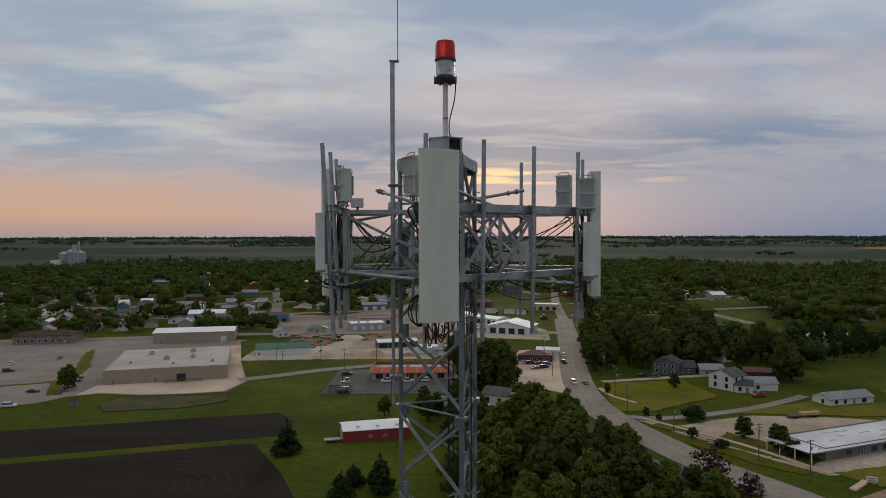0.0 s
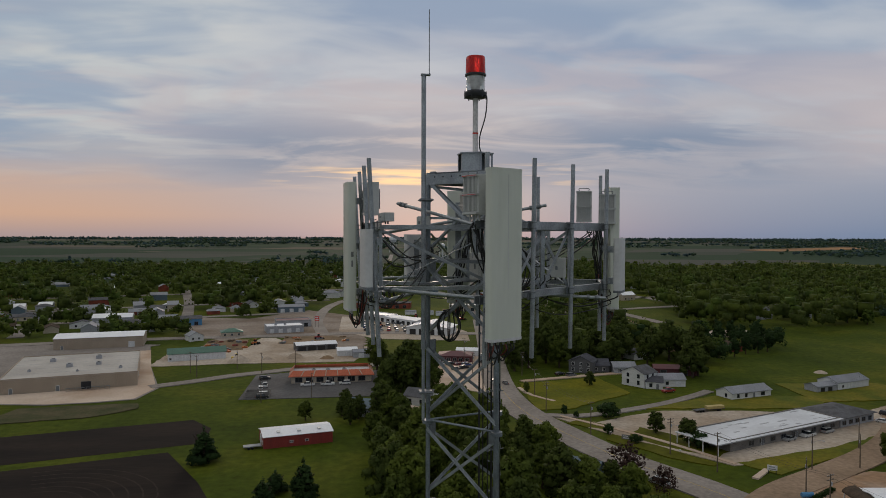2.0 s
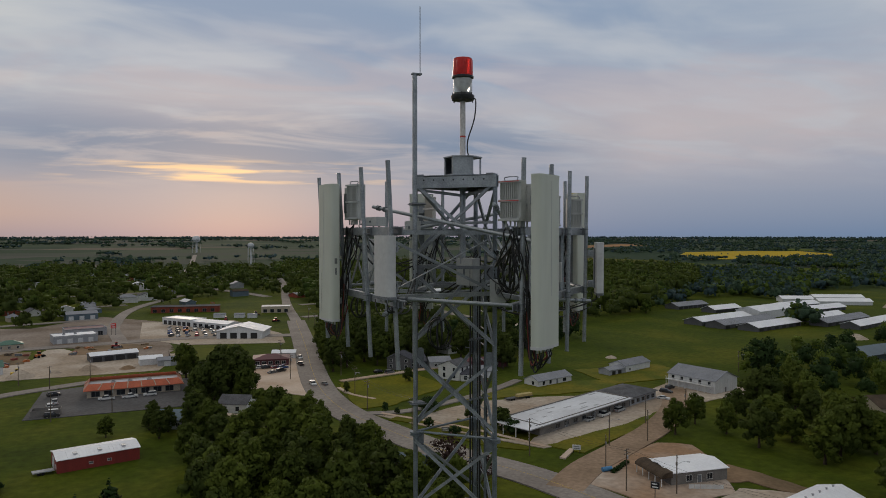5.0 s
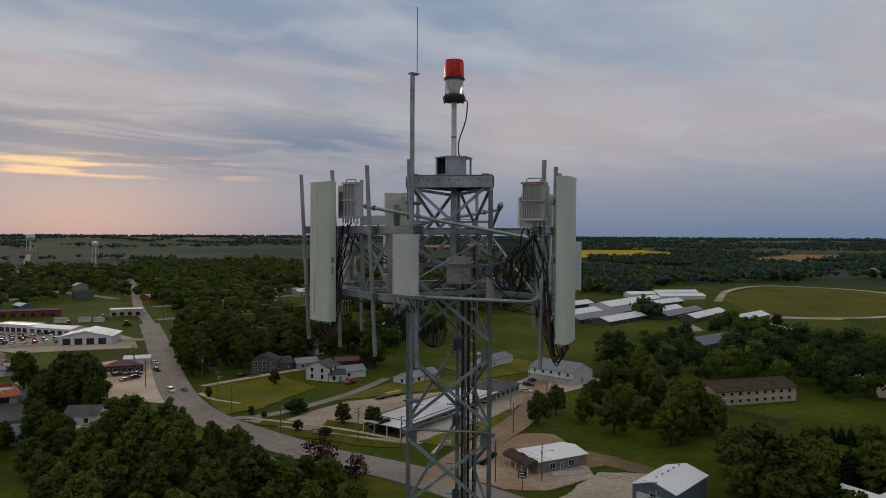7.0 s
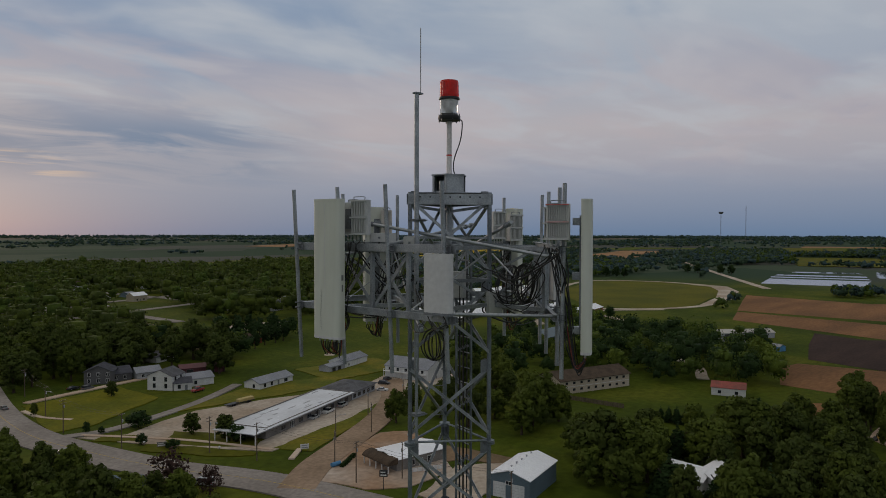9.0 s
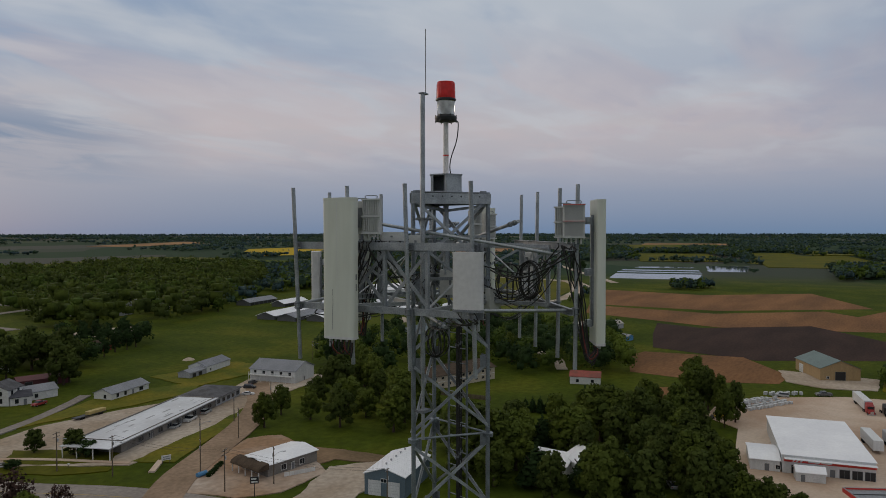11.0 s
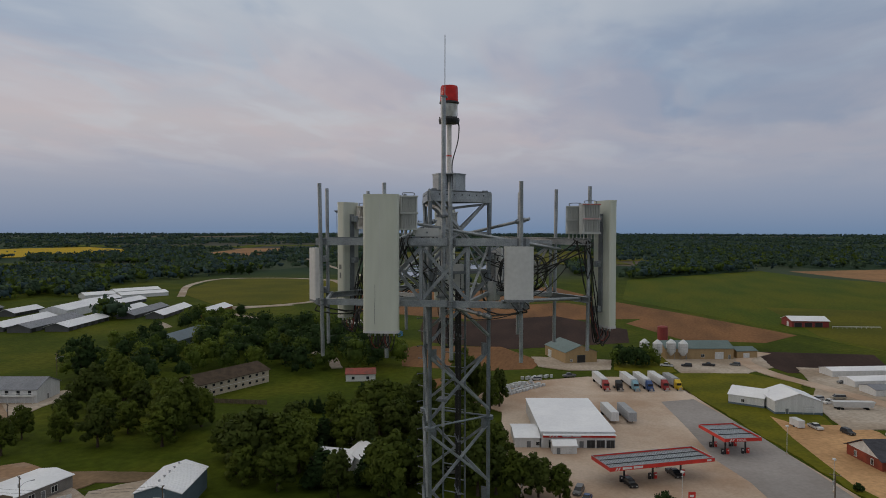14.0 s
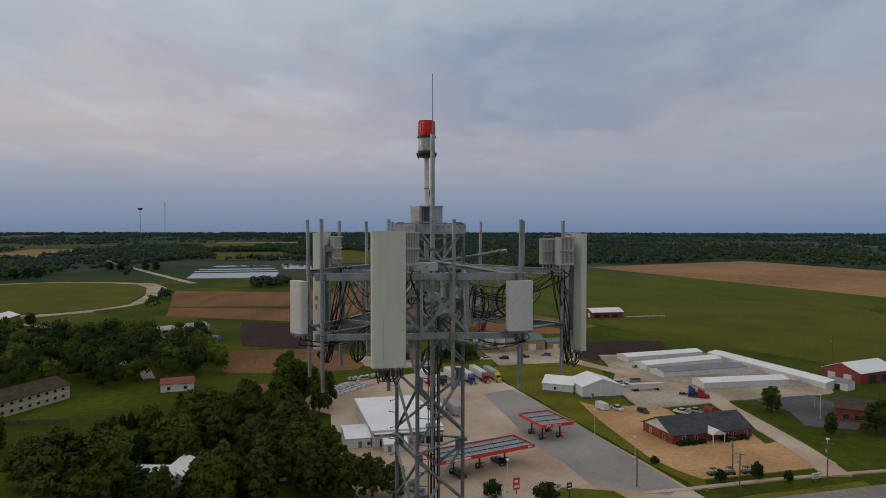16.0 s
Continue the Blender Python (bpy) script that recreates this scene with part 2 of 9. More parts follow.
CROP = material("green_crop", (0.053, 0.080, 0.003), 0.95, 0, (0.086, 0.096, 0.003), 0.008, 0.18, 0.5, 0.3, stretch=(1, 3, 1))
CROP_O = material("olive_grass", (0.104, 0.098, 0.005), 0.95, 0, (0.072, 0.077, 0.005), 0.02, 0.5, 0.5, 0.3)
LAWN_Y = material("dry_lawn", (0.150, 0.130, 0.014), 0.95, 0, (0.075, 0.095, 0.010), 0.06, 0.8, 0.5, 0.3)
YELLOWF = material("yellow_blossom_field", (0.42, 0.29, 0.012), 0.95, 0, (0.36, 0.25, 0.02), 0.01, 0.2, 0.3)
WEEDS = material("dry_weeds", (0.085, 0.075, 0.040), 0.95, 0, (0.05, 0.055, 0.022), 0.12, 1.5, 0.5)
PAINTW = material("white_road_paint", (0.55, 0.54, 0.52), 0.8)
PAINTY = material("yellow_road_paint", (0.45, 0.32, 0.06), 0.8)
WATER = material("pond_water", (0.10, 0.12, 0.13), 0.06, 0, (0.08, 0.10, 0.11), 0.02, 0.3)

WHITE_W = material("white_siding", (0.60, 0.60, 0.59), 0.6, 0, (0.50, 0.50, 0.49), 0.3, 3, 0.35, 0.1, stretch=(0.5, 0.5, 6))
WHITE_M = material("white_metal_wall", (0.62, 0.63, 0.64), 0.45, 0.0, (0.52, 0.53, 0.54), 0.3, 4, 0.35, 0.1, stretch=(5, 5, 0.4))
WHITE_R = material("white_metal_roof", (0.82, 0.83, 0.86), 0.45, 0.0, (0.73, 0.74, 0.78), 0.1, 1.5, 0.4, 0.02, grain=0.05)
GREY_R = material("grey_metal_roof", (0.215, 0.225, 0.255), 0.5, 0.1, (0.17, 0.18, 0.205), 0.2, 2, 0.4, 0.1)
MEMBRANE = material("weathered_membrane_roof", (0.62, 0.64, 0.68), 0.6, 0, (0.48, 0.49, 0.52), 0.08, 0.9, 0.4, 0.02, grain=0.06)
MEMBRANE_T = material("tan_membrane_roof", (0.43, 0.405, 0.375), 0.8, 0, (0.35, 0.325, 0.30), 0.06, 0.9, 0.5, 0.05, grain=0.08)
SHINGLE = material("dark_shingles", (0.080, 0.082, 0.096), 0.9, 0, (0.060, 0.061, 0.072), 0.4, 3, 0.5, 0.3, stretch=(1, 1, 4))
SHINGLE_G = material("grey_shingles", (0.12, 0.12, 0.13), 0.9, 0, (0.085, 0.085, 0.09), 0.4, 3, 0.5, 0.3)
SHINGLE_B = material("brown_shingles", (0.085, 0.062, 0.045), 0.9, 0, (0.060, 0.045, 0.033), 0.4, 3, 0.5, 0.3)
GREEN_R = material("green_metal_roof", (0.055, 0.145, 0.105), 0.5, 0.1, (0.045, 0.12, 0.09), 0.2, 2, 0.4, 0.1)
TEAL_R = material("teal_grey_metal_roof", (0.105, 0.155, 0.150), 0.5, 0.1, (0.085, 0.13, 0.125), 0.2, 2, 0.4, 0.1)
ORANGE_R = material("orange_metal_roof", (0.50, 0.115, 0.050), 0.5, 0, (0.42, 0.095, 0.04), 0.3, 3, 0.4, 0.1)
MAROON_R = material("maroon_roof", (0.10, 0.022, 0.030), 0.6, 0, (0.08, 0.02, 0.025), 0.3, 3, 0.4, 0.1)
RUST_R = material("rusty_red_roof", (0.26, 0.055, 0.040), 0.7, 0, (0.17, 0.05, 0.035), 0.4, 3, 0.5, 0.1)
TAN_W = material("tan_block_wall", (0.33, 0.27, 0.205), 0.8, 0, (0.28, 0.225, 0.17), 0.2, 2.5, 0.4, 0.1)
CREAM_W = material("cream_siding", (0.44, 0.38, 0.30), 0.75, 0, (0.38, 0.325, 0.25), 0.2, 2.5, 0.4, 0.1)
OCHRE_W = material("ochre_metal_wall", (0.34, 0.235, 0.115), 0.6, 0, (0.29, 0.20, 0.10), 0.2, 2.5, 0.4, 0.1, stretch=(4, 4, 0.5))
GREY_W = material("grey_siding", (0.33, 0.34, 0.36), 0.7, 0, (0.27, 0.28, 0.30), 0.2, 2.5, 0.4, 0.1)
DARK_W = material("dark_siding", (0.10, 0.10, 0.105), 0.7, 0, (0.075, 0.075, 0.08), 0.2, 2.5, 0.4, 0.1)
RED_W = material("barn_red_metal", (0.24, 0.030, 0.025), 0.55, 0, (0.18, 0.025, 0.022), 0.2, 3, 0.4, 0.1, stretch=(4, 4, 0.5))
BLUE_W = material("blue_metal_wall", (0.065, 0.215, 0.40), 0.55, 0, (0.055, 0.18, 0.34), 0.2, 3, 0.4, 0.1)
SLATE_W = material("slate_blue_wall", (0.10, 0.145, 0.18), 0.6, 0, (0.085, 0.12, 0.15), 0.2, 3, 0.4, 0.1)
BRICK_W = material("brick_wall", (0.27, 0.068, 0.042), 0.85, 0, (0.16, 0.05, 0.036), 0.3, 5, 0.5, 0.25)
STONE_W = material("grey_block_wall", (0.22, 0.205, 0.19), 0.85, 0, (0.16, 0.15, 0.14), 0.3, 4, 0.5, 0.2)
TRIM_W = material("white_trim", (0.66, 0.66, 0.65), 0.55)
RED_SIGN = material("red_fascia", (0.62, 0.035, 0.025), 0.45)
WHITE_S = material("white_sign_shape", (0.75, 0.75, 0.75), 0.5)
PANE = material("dark_window_pane", (0.020, 0.024, 0.030), 0.16, 0, None, 1, 8)
DOORG = material("grey_door", (0.16, 0.17, 0.18), 0.6)
WOOD = material("weathered_wood", (0.15, 0.115, 0.085), 0.85, 0, (0.10, 0.08, 0.06), 1.0, 12, 0.5, 0.2)
BARK = material("bark", (0.075, 0.055, 0.040), 0.9, 0, (0.05, 0.038, 0.028), 2, 14, 0.5, 0.4)
RUBBER = material("tyre_rubber", (0.018, 0.018, 0.018), 0.85)
CHROME = material("bright_metal", (0.55, 0.55, 0.56), 0.3, 0.8)
LAMPR = material("tail_lamp", (0.35, 0.02, 0.02), 0.3)
LAMPW = material("head_lamp", (0.70, 0.70, 0.68), 0.2)
BALE = material("pale_plastic_wrap", (0.52, 0.53, 0.54), 0.5, 0, (0.36, 0.37, 0.38), 1, 6, 0.5, 0.2)


def leaves(name, a, b):
    """Leaf surface that lets part of the light through."""
    m = material(name, a, 0.75, 0, b, 0.16, 1.3, 0.5, 0, 0.14, island=True)
    t = m.node_tree
    bs = t.nodes["Principled BSDF"]
    bs.inputs["Specular IOR Level"].default_value = 0.08
    tl = t.nodes.new("ShaderNodeBsdfTranslucent")
    src = bs.inputs["Base Color"].links[0].from_socket
    t.links.new(src, tl.inputs["Color"])
    mx = t.nodes.new("ShaderNodeMixShader")
    mx.inputs[0].default_value = 0.3
    t.links.new(bs.outputs[0], mx.inputs[1]), t.links.new(tl.outputs[0], mx.inputs[2])
    t.links.new(mx.outputs[0], t.nodes["Material Output"].inputs["Surface"])
    return m


LEAF = [leaves("leaf_green", (0.095, 0.138, 0.024), (0.050, 0.080, 0.018)),
        leaves("leaf_deep", (0.043, 0.075, 0.022), (0.024, 0.046, 0.016)),
        leaves("leaf_bright", (0.132, 0.174, 0.027), (0.076, 0.111, 0.020)),
        leaves("leaf_olive", (0.149, 0.162, 0.038), (0.088, 0.105, 0.024)),
        leaves("leaf_needle", (0.035, 0.063, 0.019), (0.023, 0.044, 0.015)),
        leaves("leaf_plum", (0.074, 0.045, 0.038), (0.049, 0.030, 0.026)),
        # green of the far woods with distance haze painted in as blue
        leaves("leaf_haze_green", (0.064, 0.102, 0.060), (0.046, 0.078, 0.050)),
        # next three: darker greens, the trees' shaded side mixed into the leaf colour
        leaves("leaf_green_shaded", (0.092, 0.120, 0.020), (0.056, 0.078, 0.016)),
        leaves("leaf_bright_shaded", (0.118, 0.150, 0.024), (0.066, 0.092, 0.018)),
        leaves("leaf_green_dim", (0.078, 0.102, 0.022), (0.050, 0.070, 0.017)),
        # bluest leaf, haze of the horizon put into the base colour
        leaves("leaf_haze_blue", (0.064, 0.104, 0.104), (0.050, 0.086, 0.092))]


# ---------------------------------------------------------------- mesh helpers
class Geo:
    """Collects vertices and faces of one mesh."""

    def __init__(self):
        self.v, self.f = [], []

    def add(self, verts, faces):
        n = len(self.v)
        self.v.extend(verts)
        self.f.extend([tuple(i + n for i in f) for f in faces])
        return self

    def box(self, x0, y0, z0, x1, y1, z1, m=None, bevel=0.0):
        if bevel:
            b = bevel
            ring = [(x0 + b, y0), (x1 - b, y0), (x1, y0 + b), (x1, y1 - b), (x1 - b, y1), (x0 + b, y1), (x0, y1 - b), (x0, y0 + b)]
            return self.prism(ring, z0, z1, m)
        p = [(x0, y0, z0), (x1, y0, z0), (x1, y1, z0), (x0, y1, z0), (x0, y0, z1), (x1, y0, z1), (x1, y1, z1), (x0, y1, z1)]
        if m is not None:
            p = [tuple(m @ Vector(q)) for q in p]
        return self.add(p, [(0, 3, 2, 1), (4, 5, 6, 7), (0, 1, 5, 4), (1, 2, 6, 5), (2, 3, 7, 6), (3, 0, 4, 7)])

    def prism(self, ring, z0, z1, m=None):
        n = len(ring)
        p = [(x, y, z0) for x, y in ring] + [(x, y, z1) for x, y in ring]
        if m is not None:
            p = [tuple(m @ Vector(q)) for q in p]
        return self.add(p, [tuple(range(n))[::-1], tuple(range(n, 2 * n))] + [(i, (i + 1) % n, (i + 1) % n + n, i + n) for i in range(n)])

    def beam(self, a, b, w, h=None, n=4, spin=0.0):
        """A bar from a to b: n = 4 gives a rectangular bar, more a round one of radius w."""
        a, b = Vector(a), Vector(b)
        d = (b - a).normalized()
        s = d.cross(Vector((0, 0, 1)))
        s = s.normalized() if s.length > 1e-4 else Vector((1, 0, 0))
        u = s.cross(d).normalized()
        ring = []
        if n == 4:
            h = w if h is None else h
            ring = [(-w / 2, -h / 2), (w / 2, -h / 2), (w / 2, h / 2), (-w / 2, h / 2)]
        else:
            ring = [(w * math.cos(2 * math.pi * i / n), w * math.sin(2 * math.pi * i / n)) for i in range(n)]
        p = [tuple(a + s * x + u * y) for x, y in ring] + [tuple(b + s * x + u * y) for x, y in ring]
        k = len(ring)
        return self.add(p, [tuple(range(k))[::-1], tuple(range(k, 2 * k))] + [(i, (i + 1) % k, (i + 1) % k + k, i + k) for i in range(k)])

    def lathe(self, prof, n=20, at=(0, 0, 0)):
        """A turned solid: profile of (radius, z)."""
        p = []
        for r, z in prof:
            for i in range(n):
                a = 2 * math.pi * i / n
                p.append((at[0] + r * math.cos(a), at[1] + r * math.sin(a), at[2] + z))
        f = [(j * n + i, j * n + (i + 1) % n, (j + 1) * n + (i + 1) % n, (j + 1) * n + i) for j in range(len(prof) - 1) for i in range(n)]
        f += [tuple(range(n))[::-1], tuple(range((len(prof) - 1) * n, len(prof) * n))]
        return self.add(p, f)

    def tube(self, pts, r, n=6):
        """A round cable through the points, smoothed."""
        q = [Vector(p) for p in pts]
        q = [q[0] * 2 - q[1]] + q + [q[-1] * 2 - q[-2]]
        line = []
        for i in range(1, len(q) - 2):
            for k in range(5):
                t = k / 5
                a, b, c, d = q[i - 1:i + 3]
                line.append(0.5 * (2 * b + (c - a) * t + (2 * a - 5 * b + 4 * c - d) * t * t + (3 * b - a - 3 * c + d) * t ** 3))
        line.append(q[-2])
        rows, prev = [], Vector((0.31, 0.2, 0.93))
        for i, p in enumerate(line):
            d = (line[min(i + 1, len(line) - 1)] - line[max(i - 1, 0)])
            d = d.normalized() if d.length > 1e-6 else Vector((0, 0, 1))
            s = prev - d * prev.dot(d)
            s = s.normalized() if s.length > 1e-4 else d.orthogonal().normalized()
            prev = s
            u = d.cross(s)
            rows += [tuple(p + r * (s * math.cos(2 * math.pi * j / n) + u * math.sin(2 * math.pi * j / n))) for j in range(n)]
        m = len(line)
        f = [(j * n + i, j * n + (i + 1) % n, (j + 1) * n + (i + 1) % n, (j + 1) * n + i) for j in range(m - 1) for i in range(n)]
        return self.add(rows, f + [tuple(range(n))[::-1], tuple(range((m - 1) * n, m * n))])

    def mesh(self, name, mat, smooth=False):
        me = bpy.data.meshes.new(name)
        me.from_pydata(self.v, [], self.f)
        me.materials.append(mat)
        if smooth:
            me.polygons.foreach_set("use_smooth", [True] * len(me.polygons))
            me.set_sharp_from_angle(angle=radians(40))
        me.update()
        return me


def part(name, geo, mat, parent=None, label="", smooth=False, at=None):
    """One mesh object, under a thing or a part."""
    ob = new(name, geo if isinstance(geo, bpy.types.Mesh) else geo.mesh(name, mat, smooth))
    if parent is not None:
        ob.parent = parent
    if at is not None:
        ob.matrix_basis = at
    return tagged(ob, label)


def thing(name, m, label, category, group="", kind=""):
    """An empty at the base of a thing; its parts go under it."""
    ob = new(name)
    ob.empty_display_size = 0.1
    ob.matrix_basis = m
    return tagged(ob, label, category, group, kind)


def az(deg):
    """Unit vector in plan at an angle from +x."""
    return Vector((math.cos(radians(deg)), math.sin(radians(deg)), 0))

# ---------------------------------------------------------------- ground
OCC = []        # plan outlines on which no tree may stand


def rise(x, y):
    """The land lifts very gently towards the horizon."""
    r = math.hypot(x, y)
    k = min(1.0, max(0.0, (r - 1200) / 3600))
    return 33.0 * k * k * (3 - 2 * k)


def ground_material():
    m = bpy.data.materials.new("grass_and_hazy_far_fields")
    m.use_nodes = True
    t = m.node_tree
    b = t.nodes["Principled BSDF"]
    b.inputs["Roughness"].default_value = 0.95
    b.inputs["Specular IOR Level"].default_value = 0.05
    co = t.nodes.new("ShaderNodeTexCoord")

    def noise_at(scale, detail=5, rough=0.55):
        n = t.nodes.new("ShaderNodeTexNoise")
        n.inputs["Scale"].default_value, n.inputs["Detail"].default_value, n.inputs["Roughness"].default_value = scale, detail, rough
        t.links.new(co.outputs["Object"], n.inputs["Vector"])
        return n.outputs["Fac"]

    def ramp(f, stops, const=False):
        n = t.nodes.new("ShaderNodeValToRGB")
        r = n.color_ramp
        r.interpolation = "CONSTANT" if const else "LINEAR"
        while len(r.elements) < len(stops):
            r.elements.new(0.5)
        for e, (p, c) in zip(r.elements, stops):
            e.position, e.color = p, (*c, 1)
        t.links.new(f, n.inputs[0])
        return n.outputs[0]

    def mixc(f, a, c, kind="MIX"):
        n = t.nodes.new("ShaderNodeMix")
        n.data_type, n.blend_type = "RGBA", kind
        for i, v in ((0, f), (6, a), (7, c)):
            if isinstance(v, float):
                n.inputs[i].default_value = v
            else:
                t.links.new(v, n.inputs[i])
        return n.outputs[2]

    lawn = ramp(noise_at(0.02), [(0.30, (0.034, 0.052, 0.006)), (0.50, (0.057, 0.077, 0.007)), (0.70, (0.098, 0.104, 0.011))])
    patch = ramp(noise_at(0.35, 6, 0.6), [(0.25, (0.62, 0.62, 0.62)), (0.75, (1.3, 1.3, 1.3))])
    lawn = mixc(1.0, lawn, patch, "MULTIPLY")
    mp = t.nodes.new("ShaderNodeMapping")
    mp.inputs["Scale"].default_value, mp.inputs["Rotation"].default_value = (1 / 520, 1 / 240, 0.0), (0, 0, radians(18))
    t.links.new(co.outputs["Object"], mp.inputs[0])
    vo = t.nodes.new("ShaderNodeTexVoronoi")
    vo.distance, vo.inputs["Scale"].default_value, vo.inputs["Randomness"].default_value = "CHEBYCHEV", 1.0, 0.75
    t.links.new(mp.outputs[0], vo.inputs["Vector"])
    sp = t.nodes.new("ShaderNodeSeparateColor")
    t.links.new(vo.outputs["Color"], sp.inputs[0])
    # field colours pulled towards blue-grey: distance haze painted into the far ground
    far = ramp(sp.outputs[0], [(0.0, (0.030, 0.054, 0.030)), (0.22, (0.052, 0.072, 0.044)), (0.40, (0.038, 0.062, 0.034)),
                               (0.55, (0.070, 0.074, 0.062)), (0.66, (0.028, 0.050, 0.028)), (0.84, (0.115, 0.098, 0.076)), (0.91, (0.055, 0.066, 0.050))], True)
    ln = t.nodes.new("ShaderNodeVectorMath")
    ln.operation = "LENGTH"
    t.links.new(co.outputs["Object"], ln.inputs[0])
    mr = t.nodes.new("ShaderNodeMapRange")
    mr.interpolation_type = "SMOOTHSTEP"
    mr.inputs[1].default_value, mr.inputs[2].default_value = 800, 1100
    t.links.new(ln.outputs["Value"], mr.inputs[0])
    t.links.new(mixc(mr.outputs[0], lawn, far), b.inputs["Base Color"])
    bp = t.nodes.new("ShaderNodeBump")
    bp.inputs["Strength"].default_value, bp.inputs["Distance"].default_value = 0.4, 0.15
    t.links.new(noise_at(1.5, 5, 0.7), bp.inputs["Height"])
    t.links.new(bp.outputs[0], b.inputs["Normal"])
    return m


g = Geo()
RINGS = [0, 60, 130, 200, 300, 420, 560, 740, 960, 1200, 1500, 1850, 2250, 2700, 3200, 3700, 4200, 4600, 4900]
SEG = 96
g.v.append((0, 0, 0))
for r in RINGS[1:]:
    for i in range(SEG):
        a = 2 * math.pi * i / SEG
        x, y = r * math.cos(a), r * math.sin(a)
        g.v.append((x, y, rise(x, y)))
g.f += [(0, 1 + i, 1 + (i + 1) % SEG) for i in range(SEG)]
for j in range(len(RINGS) - 2):
    o, p = 1 + j * SEG, 1 + (j + 1) * SEG
    g.f += [(o + i, p + i, p + (i + 1) % SEG, o + (i + 1) % SEG) for i in range(SEG)]
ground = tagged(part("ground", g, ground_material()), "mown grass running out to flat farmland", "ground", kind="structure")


LAYER = [0.0]     # every patch lies a little above the one before


edge_r = random.Random(77)


def ragged(pts):
    """Worn, uneven edges for grass and gravel."""
    out = []
    for i in range(len(pts)):
        (ax, ay), (bx, by) = pts[i], pts[(i + 1) % len(pts)]
        n = max(1, int(math.hypot(bx - ax, by - ay) / 3.5))
        for k in range(n):
            f = k / n
            j = 0.55 if n < 40 else 2.0
            out.append((ax + (bx - ax) * f + edge_r.uniform(-j, j), ay + (by - ay) * f + edge_r.uniform(-j, j)))
    return out


def sheet(name, pts, z, mat, label, category="ground", keep=True, thick=0.0):
    """A flat patch of surface on the ground, with a small edge of its own where it is a slab."""
    g = Geo()
    LAYER[0] += 0.004
    z += LAYER[0]
    if not thick and name in ("gravel_yard", "lawn", "weed_strip", "pond"):
        pts = ragged(pts)
    if thick:
        g.prism(pts, z - thick, z)
    else:
        k = len(pts)
        g.add([(x, y, z + rise(x, y)) for x, y in pts] + [(x, y, rise(x, y) - 0.1) for x, y in pts], [tuple(range(k))] + [((i + 1) % k, i, i + k, (i + 1) % k + k) for i in range(k)])
    if sum(pts[i - 1][0] * pts[i][1] - pts[i][0] * pts[i - 1][1] for i in range(len(pts))) < 0:
        g.f = [f[::-1] for f in g.f]
    if keep:
        OCC.append(pts)
    return tagged(part(name, g, mat), label, category, kind="structure")


def smooth_line(pts, step=4.0):
    q = [Vector((*p, 0)) for p in pts]
    q = [q[0] * 2 - q[1]] + q + [q[-1] * 2 - q[-2]]
    line = []
    for i in range(1, len(q) - 2):
        a, b, c, d = q[i - 1:i + 3]
        n = max(2, int((c - b).length / step))
        for k in range(n):
            t = k / n
            line.append(0.5 * (2 * b + (c - a) * t + (2 * a - 5 * b + 4 * c - d) * t * t + (3 * b - a - 3 * c + d) * t ** 3))
    return line + [q[-2]]


def strip_of(name, pts, width, z, mat, label, category="road", offset=0.0, thick=0.0, keep=True, dash=0.0):
    """A road, path or painted line along a smooth course."""
    line = smooth_line(pts)
    g, rows = Geo(), []
    run, on = 0.0, True
    for i, p in enumerate(line):
        d = (line[min(i + 1, len(line) - 1)] - line[max(i - 1, 0)]).normalized()
        s = Vector((d.y, -d.x, 0))
        rows.append((p + s * (offset - width / 2), p + s * (offset + width / 2)))
    for i in range(len(rows) - 1):
        run += (rows[i + 1][0] - rows[i][0]).length
        if dash and int(run / dash) % 2:
            continue
        (a, b), (c, d) = rows[i], rows[i + 1]
        q = [(*v.xy, z + rise(v.x, v.y)) for v in (a, b, d, c)]
        if thick:
            q += [(x, y, h - thick) for x, y, h in q]
            g.add(q, [(0, 1, 2, 3), (1, 0, 4, 5), (3, 2, 6, 7), (2, 1, 5, 6), (0, 3, 7, 4)])
        elif dash or width < 1.0:
            g.add(q, [(0, 1, 2, 3)])
        else:
            q += [(x, y, h - z - 0.1) for x, y, h in q]
            g.add(q, [(0, 1, 2, 3), (1, 0, 4, 5), (3, 2, 6, 7), (2, 1, 5, 6), (0, 3, 7, 4)])
    if keep:
        OCC.extend([[tuple(rows[i][0].xy), tuple(rows[i][1].xy), tuple(rows[min(i + 4, len(rows) - 1)][1].xy), tuple(rows[min(i + 4, len(rows) - 1)][0].xy)]
                    for i in range(0, len(rows) - 1, 4)])
    return tagged(part(name, g, mat), label, category, kind="structure")


# farmland
sheet("field", [(-330, 170), (-139, 218), (-57, 240), (-49, 229), (-48, 213), (-122, 191), (-330, 130)], 0.03, SOIL_D, "freshly tilled dark field between grass strips", "field")
sheet("field", [(-330, 124), (-119, 186), (-56, 205), (-42, 179), (-35, 162), (-20, 120), (-320, 20)], 0.03, SOIL_D, "freshly tilled dark field with curved wheel tracks", "field")
sheet("field", [(643, 252), (703, 271), (690, 160), (763, 73), (637, 18), (559, 120), (556, 223)], 0.05, SOIL_B, "brown ploughed field", "field")
sheet("field", [(493, 202), (548, 220), (538, 118), (598, 50), (531, -11), (505, -30), (480, 40), (462, 100)], 0.05, SOIL_B, "brown ploughed field", "field")
sheet("field", [(410, 127), (462, 139), (453, 108), (500, 50), (440, 0), (387, 0), (350, 60), (362, 113)], 0.05, SOIL_M, "dark tilled field", "field")
